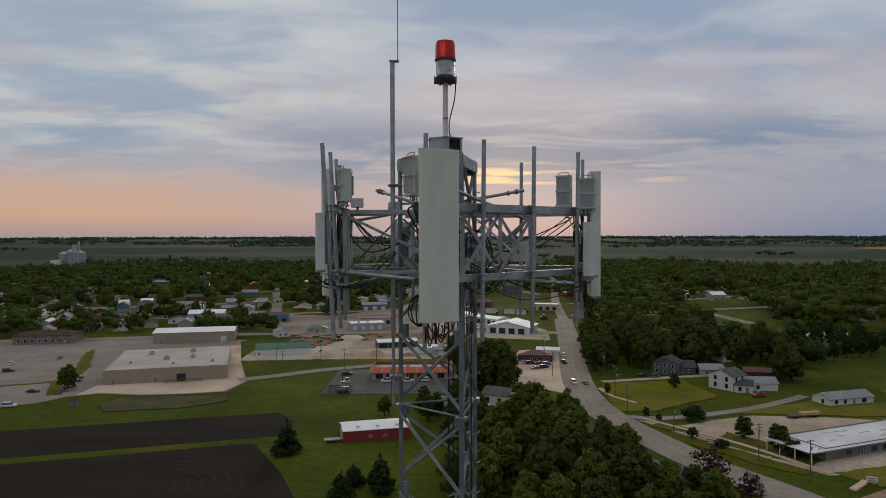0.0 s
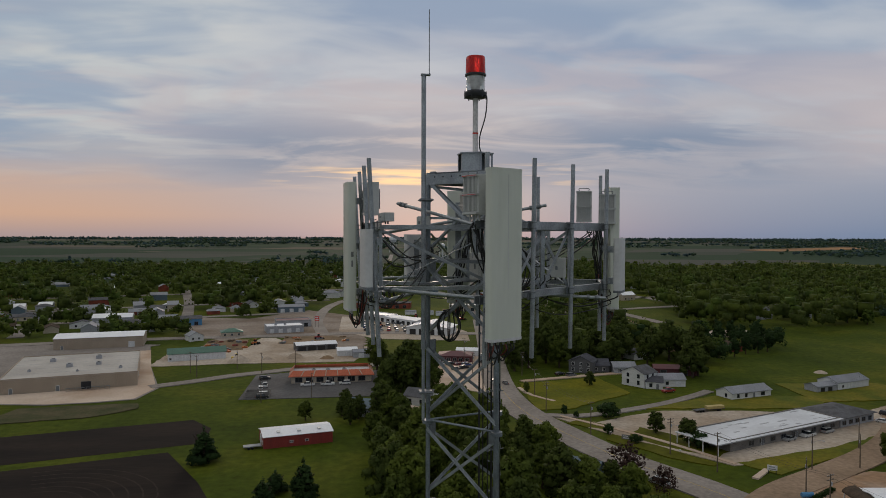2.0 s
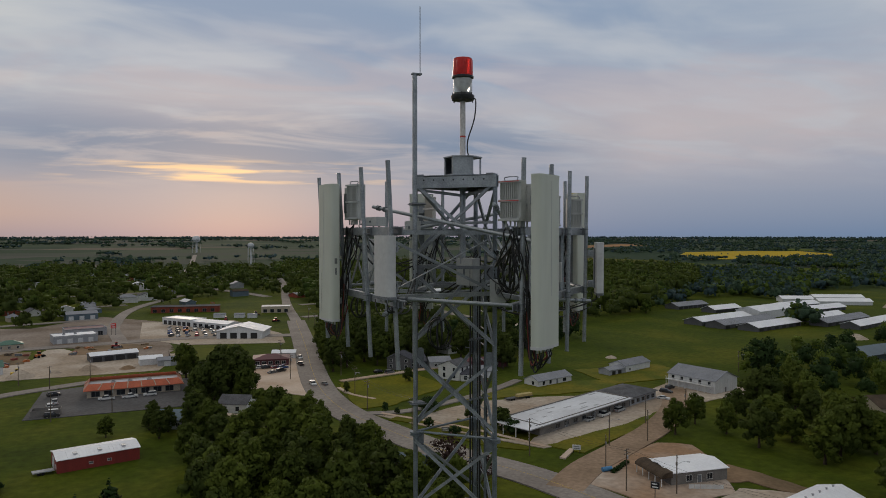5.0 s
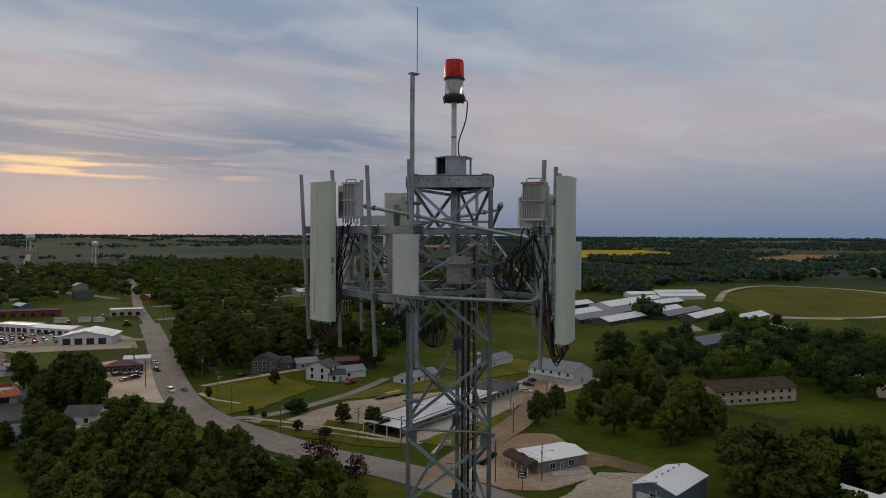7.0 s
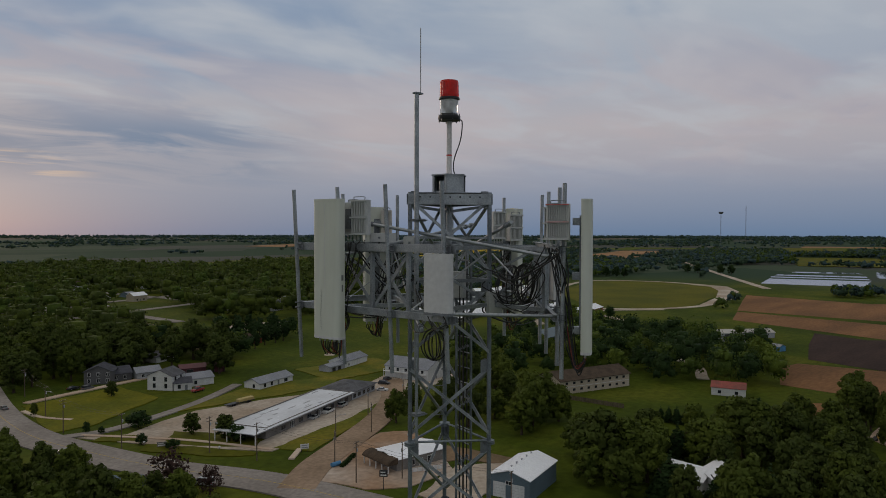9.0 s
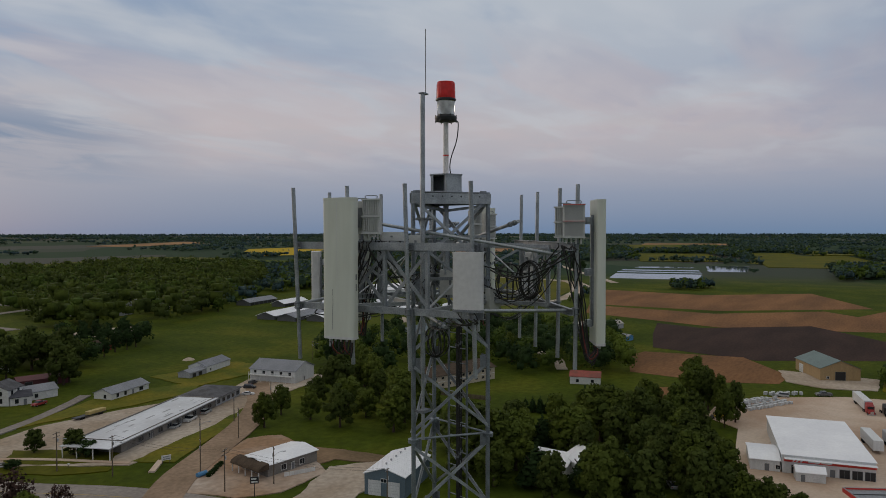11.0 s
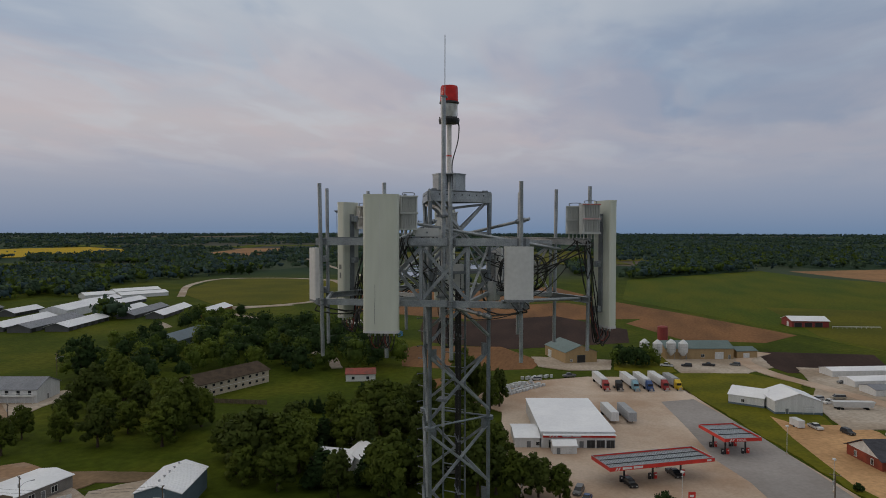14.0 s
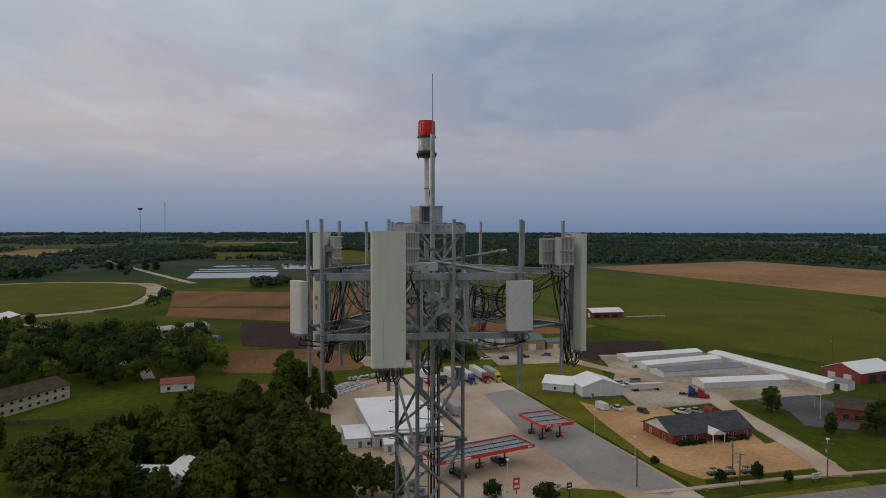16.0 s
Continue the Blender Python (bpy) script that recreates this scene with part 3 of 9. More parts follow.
sheet("field", [(292, 103), (331, 116), (347, 113), (356, 67), (319, 42), (300, 44), (290, 66)], 0.05, SOIL_B, "small brown tilled plot", "field")
sheet("garden_plot", [(219, 73), (265, 87), (272, 77), (220, 61)], 0.05, SOIL_B, "tilled vegetable garden in the lawn", "garden")
sheet("field", [(620, 10), (539, -42), (440, -98), (405, -74), (405, -30), (470, 0), (520, -20), (560, 30)], 0.05, SOIL_B, "broad brown field beyond the sheds", "field")
sheet("field", [(372, -46), (378, -119), (330, -112), (318, -66), (350, -55)], 0.05, SOIL_M, "dark tilled field", "field")
sheet("field", [(900, -10), (1160, -215), (1000, -250), (916, -323), (627, -415), (520, -330), (300, -240), (290, -190), (380, -130), (430, -108), (540, -55), (640, 0)], 0.03, CROP, "lush green crop field", "field")
sheet("field", [(600, -112), (590, -330), (470, -330), (300, -235), (300, -190), (380, -135), (440, -110), (520, -112)], 0.07, CROP_O, "olive-green pasture", "field", keep=False)
sheet("field", [(1155, -256), (916, -323), (627, -415), (700, -560), (1044, -692), (1366, -622)], 0.06, SOIL_T, "tan stubble field", "field")
sheet("field", [(1150, 1290), (1268, 1240), (1480, 1190), (1690, 1330), (1800, 1560), (1640, 1640), (1450, 1650), (1300, 1500)], 1.2, YELLOWF, "yellow blossoming field", "field")
sheet("race_infield", [(560, 262), (738, 305), (792, 329), (827, 423), (777, 492), (600, 430), (500, 325), (520, 285)], 0.05, CROP_O, "green infield of an oval track", "field")
strip_of("dirt_track", [(484, 318), (515, 279), (572, 258), (650, 271), (735, 301), (790, 334), (813, 390), (812, 440), (780, 492), (680, 470), (560, 400)], 7, 0.380, GRAVEL, "oval dirt racing track", "track")
sheet("track_bend", [(572, 254), (650, 264), (738, 292), (798, 328), (818, 385), (806, 385), (784, 342), (734, 312), (650, 280), (572, 262)], 0.20, GRAVEL, "wide pale bend of the oval track", "track")
for k, (a, b, c, d) in enumerate(([(880, 320), (985, 347), (1015, 231), (902, 213)], [(1012, 354), (1034, 361), (1064, 245), (1042, 238)], [(1062, 366), (1092, 371), (1125, 262), (1094, 253)],
                                  [(1150, 372), (1188, 376), (1225, 298), (1186, 280)], [(1091, 240), (1262, 279), (1286, 216), (1112, 188)])):
    sheet("pond", [a, b, c, d], 0.10, WATER, "still settling pond with an earth bank", "pond")

fr = random.Random(9)
for k in range(16):
    fa, fd, ft = radians(fr.uniform(2, 62)), fr.uniform(1350, 2900), radians(18 + fr.choice((0, 90, 0)) + fr.uniform(-6, 6))
    cx_, cy_, hl, hw = fd * math.cos(fa), fd * math.sin(fa), fr.uniform(130, 330), fr.uniform(50, 120)
    q = [(cx_ + u * hl * math.cos(ft) - v * hw * math.sin(ft), cy_ + u * hl * math.sin(ft) + v * hw * math.cos(ft)) for u, v in ((-1, -1), (1, -1), (1, 1), (-1, 1))]
    if all(math.hypot(p[0] - 1500, p[1] - 1430) > 380 for p in q):
        sheet("field", q, 0.9, (SOIL_T, CROP_O, CROP, CROP_O)[k % 4], ("tan stubble", "olive pasture", "green crop", "olive grass")[k % 4] + " field between far woods", "field")

TRACKS = material("wheel_marks", (0.036, 0.027, 0.021), 0.95, 0, (0.024, 0.018, 0.015), 0.3, 2.0, 0.5)
for k in range(6):
    r = 11 + 3.2 * k
    strip_of("wheel_track", [(-76 + r * math.cos(radians(q)), 166 + r * math.sin(radians(q))) for q in (-8, 12, 32, 52, 72, 92, 112)], 0.4, 0.05, TRACKS, "curved wheel track in the tilled field", "track", keep=False)

# roads
HIGHWAY = [(190, -270), (160, -150), (142, -80), (127, -20), (112, 40), (98, 100), (85, 152), (70, 184), (60, 216), (55.5, 235), (54, 255), (55, 280), (60, 320), (71, 392), (86, 500)]
strip_of("road", [(86, 499), (103, 640), (140, 880), (170, 1150)], 7.5, 0.358, ASPHALT, "narrow town street under the trees", keep=False)
strip_of("road", HIGHWAY, 12.5, 0.360, ASPHALT, "worn grey two-lane highway through the town")
strip_of("road_marking", HIGHWAY, 0.18, 0.375, PAINTY, "yellow centre line", "marking", offset=0.16, keep=False)
SIDE = [(86, 146), (100, 157), (120, 168), (144, 182), (166, 200), (186, 224)]
strip_of("road", SIDE, 9.5, 0.366, material("dusty_asphalt", (0.30, 0.215, 0.15), 0.9, 0, (0.22, 0.155, 0.105), 0.05, 0.9, 0.5, 0.2), "dusty side street")
strip_of("road", [(-86, 293), (-70, 303), (-57, 312.5), (-44, 319), (-23, 328), (10, 332), (48, 338)], 6.5, 0.366, ASPHALT, "town street past the restaurant")
strip_of("road", [(160, -92), (185, -94), (229, -93), (250, -93), (285, -75), (315, -58), (345, -52), (370, -66)], 7, 0.366, CONCRETE, "pale concrete access road")
strip_of("road", [(-330, 385), (-240, 400), (-130, 425), (-60, 432), (10, 440), (72, 430)], 10, 0.364, ASPHALT, "wide town street")
strip_of("road", [(-25, 440), (-32, 520), (-20, 640), (40, 800)], 8, 0.365, ASPHALT, "town side street")
for a, b in (((-430, 440), (-45, 560)), ((-480, 525), (-30, 665)), ((-520, 640), (0, 800)), ((-300, 420), (-372, 690)), ((-205, 440), (-290, 760)), ((-115, 470), (-190, 790)), ((-400, 450), (-460, 640)), ((95, 520), (330, 600)), ((110, 610), (360, 690)), ((210, 470), (170, 760)), ((300, 520), (250, 800))):
    mid_ = ((a[0] + b[0]) / 2 + 3, (a[1] + b[1]) / 2)
    strip_of("road", [a, mid_, b], 8.5, 0.362, ASPHALT, "residential street of the town")
strip_of("road", [(95, 700), (30, 960), (60, 1500), (90, 2000)], 10, 0.365, ASPHALT, "straight road out of town")
strip_of("road", [(800, 285), (980, 400), (1300, 600), (1600, 790)], 9, 0.365, GRAVEL, "straight pale gravel road between fields")
strip_of("driveway", [(60, 233), (76, 231), (105, 242), (125, 254), (136, 262)], 4.0, 0.370, ASPHALT, "narrow lane to the white farmhouse", "driveway")
strip_of("driveway", [(66, 288), (95, 296), (120, 302)], 3.4, 0.370, CONCRETE, "drive to the dark house", "driveway")
sheet("parking_lot", [(206, 405), (244, 394), (264, 424), (226, 432)], 0.05, GRAVEL, "pale gravel lot beside the pines", "parking lot")
strip_of("driveway", [(132, 360), (138, 445), (150, 520)], 5, 0.370, DIRT, "dirt lane between the trees", "driveway")
strip_of("driveway", [(165, 352), (173, 373), (185, 439), (193, 506), (214, 610)], 6, 0.370, DIRT, "dirt lane between the trees", "driveway")
strip_of("driveway", [(430, 250), (470, 300), (520, 268)], 5, 0.370, GRAVEL, "pale farm lane", "driveway")
strip_of("driveway", [(10, 256), (22, 244), (34, 240), (48, 246)], 3.6, 0.370, CONCRETE, "curving drive to a house in the trees", "driveway")
strip_of("driveway", [(280, 130), (310, 150), (340, 205), (372, 250)], 5, 0.370, GRAVEL, "pale lane past the barns", "driveway")

# lots
sheet("parking_lot", [(-300, 230), (-159, 249), (-149, 253), (-143, 264), (-133, 269), (-115, 266), (-99, 268), (-85, 272), (-82, 291), (-98, 337), (-116, 399), (-112, 405), (-190, 418), (-300, 400)], 0.05, ASPHALT, "wide worn asphalt parking lot", "parking lot", keep=True)
sheet("parking_lot", [(-141, 266), (-133, 270), (-115, 267), (-99, 269), (-86, 273), (-83, 291), (-98, 337), (-112, 386), (-118, 384), (-92, 297), (-141, 283)], 0.062, CONCRETE, "pale concrete yard behind the store", "parking lot")
sheet("parking_lot", [(-47, 267), (8, 268), (14, 318), (-20, 322), (-47, 312)], 0.055, ASPHALT_D, "dark asphalt restaurant parking lot", "parking lot")
sheet("gravel_yard", [(-100, 338), (-62, 342), (-5, 342), (8, 385), (-20, 392), (-40, 400), (-52, 425), (-60, 425), (-62, 392), (-100, 372)], 0.05, GRAVEL, "pale gravel yard with spoil heaps", "yard")
sheet("gravel_yard", [(-88, 375), (-64, 382), (-66, 420), (-88, 420)], 0.056, DIRT, "bare dirt yard with stacked scrap", "yard")
sheet("gravel_yard", [(-48, 400), (-20, 398), (-6, 420), (-22, 430), (-46, 428)], 0.056, DIRT, "bare dirt yard with stacked scrap", "yard")
sheet("gravel_yard", [(-129.2, 485.5), (-119.2, 533.4), (-81.3, 522.9), (-42.4, 575.9), (3.3, 522.5), (0.8, 353.1), (-22.8, 414.2), (-63.8, 432.1), (-81.6, 414.7)], 0.05, material("worn_town_lot", (0.27, 0.225, 0.19), 0.95, 0, (0.17, 0.13, 0.10), 0.03, 0.6, 0.5, 0.2), "worn gravel and asphalt lots along the town street", "yard")
sheet("parking_lot", [(8, 415), (62, 402), (66, 440), (45, 520), (-15, 530), (-15, 450)], 0.055, GRAVEL, "pale car dealer lot", "parking lot")
sheet("parking_lot", [(24, 292), (52, 262), (56, 300), (64, 350), (24, 352)], 0.055, CONCRETE, "pale concrete lot of the diner", "parking lot")
sheet("parking_lot", [(64, 229), (76, 222), (90, 229), (104, 234), (132, 231), (156, 224), (176, 226), (196, 236), (214, 214), (206, 205), (190, 204), (170, 199), (146, 188), (120, 179), (98, 176), (88, 190), (78, 204)], 0.05, GRAVEL, "pale gravel and concrete lot round the long store", "parking lot")
sheet("lawn", [(80, 205), (88, 193), (97, 183), (104, 188), (98, 200), (88, 215)], 0.07, CROP_O, "lawn island with a concrete walk", "lawn", keep=False)
sheet("lawn", [(100, 178), (106, 168), (150, 188), (166, 197), (160, 199), (140, 190)], 0.075, LAWN_Y, "grass strip along the side street", "lawn", keep=False)
sheet("lawn", [(66, 222), (76, 212), (80, 216), (72, 226)], 0.075, CROP_O, "grass island by the highway", "lawn", keep=False)
sheet("lawn", [(72, 203), (84, 184), (92, 176), (95, 178), (84, 196), (76, 208)], 0.075, CROP_O, "grass verge by the highway", "lawn", keep=False)
sheet("gravel_yard", [(93, 148), (104, 158), (132, 168), (140, 162), (136, 150), (122, 128), (106, 128), (98, 134)], 0.05, DIRTLOT, "dusty pale lot with worn dirt patches", "yard")
sheet("gravel_yard", [(136.4, 144.5), (138.9, 136.4), (141.7, 121.4), (136.4, 118.7), (131.7, 132.8), (120.8, 136.0), (107.7, 131.2), (108.8, 135.3), (129.8, 142.6)], 0.045, DIRT, "bare reddish dirt behind the office", "yard")
sheet("gravel_yard", [(104, 122), (126, 130), (138, 121), (134, 112), (116, 111), (104, 108)], 0.05, GRAVEL, "pale gravel yard before the workshop", "yard")
sheet("parking_lot", [(232, 58), (258, 58), (272, 44), (288, 20), (294, -8), (276, -18), (257, -22), (214, -33.5), (166, -47), (146, -52), (132, -10), (126, 22), (150, 30), (180, 40), (222, 46)], 0.05, CONCRETE, "wide pale concrete forecourt of the truck stop", "forecourt")
sheet("driveway", [(257, -20), (237, -26.9), (213, -34.3), (180.7, -42.2), (163, -46.2), (152.6, -49.4), (147.5, -44), (155, -27), (170, -24), (186, -18), (215, -14), (250, -8)], 0.056, material("grey_worn_concrete", (0.33, 0.305, 0.295), 0.85, 0, (0.25, 0.225, 0.21), 0.04, 0.9, 0.5, 0.1, grain=0.08), "grey worn concrete drive through the forecourt", "forecourt")
sheet("lawn", [(147, -14), (153, -20), (151, -32), (145, -34), (141, -24)], 0.06, VERGE, "grass island with the price sign", "lawn", keep=False)
sheet("gravel_yard", [(306, -20), (350, -14), (372, -44), (366, -62), (330, -62), (312, -48)], 0.05, GRAVEL, "pale gravel yard before the farm supply sheds", "yard")
sheet("gravel_yard", [(306, 42), (330, 48), (330, 10), (306, 10), (300, 28)], 0.05, GRAVEL, "pale gravel yard", "yard")
sheet("lawn", [(214, -35), (257, -23), (294, -9), (306, -20), (312, -48), (296, -66), (262, -58), (226, -60), (216, -46), (160, -58), (150, -54), (166, -48)], 0.03, VERGE, "mown olive verge beside the truck stop", "lawn", keep=False)
sheet("lawn", [(296, -6), (306, 8), (330, 8), (372, -44), (350, -16), (308, -18)], 0.03, VERGE, "mown olive verge beside the yard", "lawn", keep=False)
sheet("lawn", [(120, 26), (130, -10), (145, -56), (156, -96), (150, -96), (136, -50), (122, 0)], 0.03, VERGE, "mown roadside verge", "lawn", keep=False)
sheet("parking_lot", [(238, -42.3), (230, -47.6), (231, -58), (233, -67), (226, -71), (205, -72), (196, -87), (186.5, -86), (189, -91.5), (182, -95), (176, -97), (169, -97), (166.6, -92.4), (160, -65), (158, -56.4), (164.3, -52.2), (174.7, -48.1), (194, -45.7), (213, -43.5)], 0.05, TANLOT, "tan gravel lot round the brick office", "parking lot")
sheet("gravel_yard", [(332, -72), (338, -128), (264, -152), (248, -142), (238, -98), (226, -62), (262, -60), (290, -70)], 0.047, GRAVEL, "pale gravel yard round the storage units", "yard")
sheet("parking_lot", [(240, -108), (222, -112), (205, -108), (200, -122), (222, -140), (246, -132)], 0.055, ASPHALT_D, "dark asphalt car park with painted bays", "parking lot")
sheet("lawn", [(60, 240), (64, 284), (100, 292), (104, 262), (72, 240)], 0.03, VERGE, "mown front lawn", "lawn", keep=True)
sheet("lawn", [(98, 238), (140, 256), (178, 246), (160, 232), (130, 234)], 0.034, LAWN_Y, "dry yellowed grass", "lawn", keep=True)
sheet("lawn", [(168, 240), (214, 240), (214, 268), (170, 272)], 0.034, LAWN_Y, "dry yellowed grass", "lawn", keep=True)
sheet("lawn", [(-181, 284), (-169, 287), (-160, 296), (-186, 362), (-187, 374), (-164, 323), (-157, 296), (-147, 267), (-152, 266), (-163, 288), (-182, 281)], 0.06, CROP_O, "grass strip with a tree between the lots", "lawn", keep=True)
sheet("weed_strip", [(-124, 250), (-121, 261), (-100, 263.5), (-82, 265), (-80, 257), (-91, 247), (-118, 241)], 0.05, WEEDS, "overgrown strip of dry weeds", "weeds")
for name, pts in (("pavement", [(66, 231), (86, 203), (99, 177)]), ("pavement", [(70, 252), (64, 262), (62, 276)]),
                  ("pavement", [(149, -38), (151, -48), (154.8, -63), (158.5, -79), (163.3, -106.6), (166, -124)]), ("pavement", [(105, 172), (98, 166)])):
    strip_of(name, pts, 1.6, 0.40, CONCRETE, "concrete footpath", "footpath", thick=0.4, keep=False)


# ---------------------------------------------------------------- the lattice mast and its antennas
MAST = Vector((0.05, 13.10, 0))
LEGS = [Vector((-0.81, 13.28, 0)), Vector((0.32, 12.31, 0)), Vector((0.62, 13.76, 0))]
TOP = 63.20
FLANGE = 58.50


def leg_at(i, z):
    """The legs stand straight at the head and spread towards the ground."""
    k = max(0.0, 56.5 - z) * 0.055
    d = (LEGS[i] - MAST).normalized()
    p = LEGS[i] + d * k
    return Vector((p.x, p.y, z))


tower = thing("lattice_tower", pose(MAST.x, MAST.y, 0), "tall three-legged galvanised steel lattice radio mast", "tower")
INV = pose(-MAST.x, -MAST.y, 0)


def tp(name, g, mat, label="", parent=None, smooth=False):
    """A part of the mast, given in world places."""
    g.v = [(x - MAST.x, y - MAST.y, z) for x, y, z in g.v]
    return part(name, g, mat, parent or tower, label, smooth)


levels = [TOP, 61.55, 60.03, FLANGE, 57.0, 55.4, 53.4, 51.2, 48.8, 46, 43, 39.8, 36.4, 32.6, 28.6, 24.4, 19.8, 15, 9.8, 5.0, 0.0]
for i in range(3):
    g = Geo()
    for a, b in ((TOP, 56.5), (56.5, 0.0)):
        g.beam(leg_at(i, a), leg_at(i, b), 0.042 if a == TOP else 0.046, n=12)
    leg = tp("leg", g, GALV_M, smooth=True)
    for z in (FLANGE, 52.7, 46.6):
        g = Geo()
        p = leg_at(i, z)
        g.lathe([(0.0, -0.035), (0.105, -0.035), (0.105, -0.006), (0.085, -0.004), (0.085, 0.004), (0.105, 0.006), (0.105, 0.035), (0.0, 0.035)], 16, (p.x, p.y, z))
        tp("flange", g, GALV_M, "bolted leg flange", leg)
# X bracing on the three sides, with gusset plates
for i in range(3):
    j = (i + 1) % 3
    for a, b in zip(levels[:-1], levels[1:]):
        g = Geo()
        p0, p1, q0, q1 = leg_at(i, a), leg_at(j, a), leg_at(i, b), leg_at(j, b)
        out = ((p0 + p1) / 2 - Vector((MAST.x, MAST.y, a))).normalized() * 0.035
        u = 0.10
        for s, e, o in ((p0.lerp(q0, u), q1.lerp(p1, u), out), (p1.lerp(q1, u), q0.lerp(p0, u), -out * 0.2)):
            g.beam(s + o, e + o, 0.060, 0.010)
            g.beam(s + o + Vector((0, 0, 0.028)), e + o + Vector((0, 0, 0.028)), 0.010, 0.056)
        brace = tp("cross_brace", g, GALV, "crossed steel angles")
        for p, q, r in ((p0, p1, q0), (p1, p0, q1)):
            d = (q - p).normalized()
            m = p.lerp(r, 0.06)
            tp("gusset_plate", Geo().beam(m + d * 0.04, m + d * 0.16, 0.012, 0.24), GALV_D, "", brace)
    g = Geo()
    p, q = leg_at(i, FLANGE + 0.03), leg_at(j, FLANGE + 0.03)
    g.beam(p, q, 0.022, n=8)
    tp("horizontal_tube", g, GALV_M, smooth=True)
    g = Geo()
    p, q = leg_at(i, 61.55), leg_at(j, 61.55)
    g.beam(p, q, 0.06, 0.06)
    tp("horizontal_angle", g, GALV_D)
# step pegs on one leg
for k in range(26):
    z = 62.6 - k * 0.30
    p = leg_at(2, z)
    d = az(140 if k % 2 else 60)
    tp("step_bolt", Geo().beam(p + d * 0.04, p + d * 0.20, 0.009, n=6).beam(p + d * 0.19, p + d * 0.205, 0.018, n=6), GALV_D, "climbing peg")
# head frame: three channels between the legs, a plate and the drum-shaped mast socket
for i in range(3):
    j = (i + 1) % 3
    p, q = leg_at(i, 63.07), leg_at(j, 63.07)
    d, o = (q - p).normalized(), ((p + q) / 2 - Vector((MAST.x, MAST.y, 63.07))).normalized()
    g = Geo()
    g.beam(p - d * 0.03 + o * 0.05, q + d * 0.03 + o * 0.05, 0.012, 0.20)
    for dz in (-0.094, 0.094):
        g.beam(p - d * 0.03 + o * 0.02 + Vector((0, 0, dz)), q + d * 0.03 + o * 0.02 + Vector((0, 0, dz)), 0.07, 0.012)
    ch = tp("head_channel", g, GALV, "steel channel with bolt holes")
    g = Geo()
    for k in range(1, 8):
        c = p.lerp(q, k / 8) + o * 0.058 + Vector((0, 0, 0.04))
        g.beam(c, c + o * 0.004, 0.016, n=8)
    tp("bolt_holes", g, BLACKM, "", ch)
g = Geo()
ring = [tuple(LEGS[i].xy) for i in range(3)]
g.prism(ring, 63.185, 63.20)
tp("head_plate", g, GALV_D)
# six-sided socket: base and top rings, three closed sides, three open ones
HEX = [az(-145 + 60 * k) for k in range(6)]
for z, r0, r1, lab in ((63.205, 0.36, 0.02, "six-sided base plate"), (63.535, 0.36, 0.07, "six-sided top plate")):
    g = Geo()
    n = len(HEX)
    ring = [(MAST.x + d.x * r, MAST.y + d.y * r, zz) for r, zz in ((r0, z), (r0, z + 0.022), (r1, z + 0.022), (r1, z)) for d in HEX]
    g.add(ring, [(j * n + i, j * n + (i + 1) % n, ((j + 1) % 4) * n + (i + 1) % n, ((j + 1) % 4) * n + i) for j in range(4) for i in range(n)])
    tp("socket_plate", g, GALV, lab)
for k in range(6):
    p, q = (Vector((MAST.x, MAST.y, 63.381)) + HEX[k] * 0.335, Vector((MAST.x, MAST.y, 63.381)) + HEX[(k + 1) % 6] * 0.335)
    if k in (0, 3, 4):
        tp("socket_side", Geo().beam(p, q, 0.012, 0.308), GALV, "galvanised side plate of the mast socket")
    else:
        for u, w in ((0.0, 0.13), (0.87, 1.0)):
            tp("socket_flange", Geo().beam(p.lerp(q, u), p.lerp(q, w), 0.012, 0.308), GALV, "bent edge beside the open side")
tp("socket_web", Geo().beam(Vector((MAST.x, MAST.y, 63.381)) + HEX[1] * 0.30, Vector((MAST.x, MAST.y, 63.381)) + HEX[1] * 0.06, 0.012, 0.30), GALV_D)
tp("socket_web", Geo().beam(Vector((MAST.x, MAST.y, 63.381)) + HEX[4] * 0.30, Vector((MAST.x, MAST.y, 63.381)) + HEX[4] * 0.06, 0.012, 0.30), GALV_D)
g = Geo()
for k in range(3):
    a = leg_at(k, 62.95)
    tp("head_strut", Geo().beam(Vector((MAST.x, MAST.y, 62.85)), a, 0.05, 0.05), GALV)
    tp("head_strut", Geo().beam(Vector((MAST.x, MAST.y, 62.35)), Vector((MAST.x, MAST.y, 62.35)).lerp(leg_at(k, 62.35), 0.96), 0.045, 0.045), GALV)
tp("mast_stub", Geo().beam((MAST.x, MAST.y, 61.6), (MAST.x, MAST.y, 63.55), 0.055, n=10), GALV, "pipe stub under the mast socket")

# obstruction beacon
beacon = thing("obstruction_beacon", pose(MAST.x, MAST.y, 63.52), "red and clear aircraft warning beacon on a white mast", "beacon")
part("mast", Geo().lathe([(0.052, 0.0), (0.050, 1.06)], 14), WHITEPOLE, beacon, "", True)
part("marker_band", Geo().lathe([(0.054, 0.395), (0.054, 0.425)], 14), REDMARK, beacon, "thin red band round the mast")
b0 = part("base", Geo().lathe([(0.10, 1.06), (0.20, 1.075), (0.215, 1.12), (0.215, 1.16), (0.18, 1.17), (0.17, 1.20)], 24), BLACKM, beacon, "black cast base with a flange", True)
for k in range(6):
    q = az(k * 60) * 0.20
    part("bolt", Geo().beam(q + Vector((0, 0, 1.05)), q + Vector((0, 0, 1.20)), 0.012, n=6), BLACKM, b0)
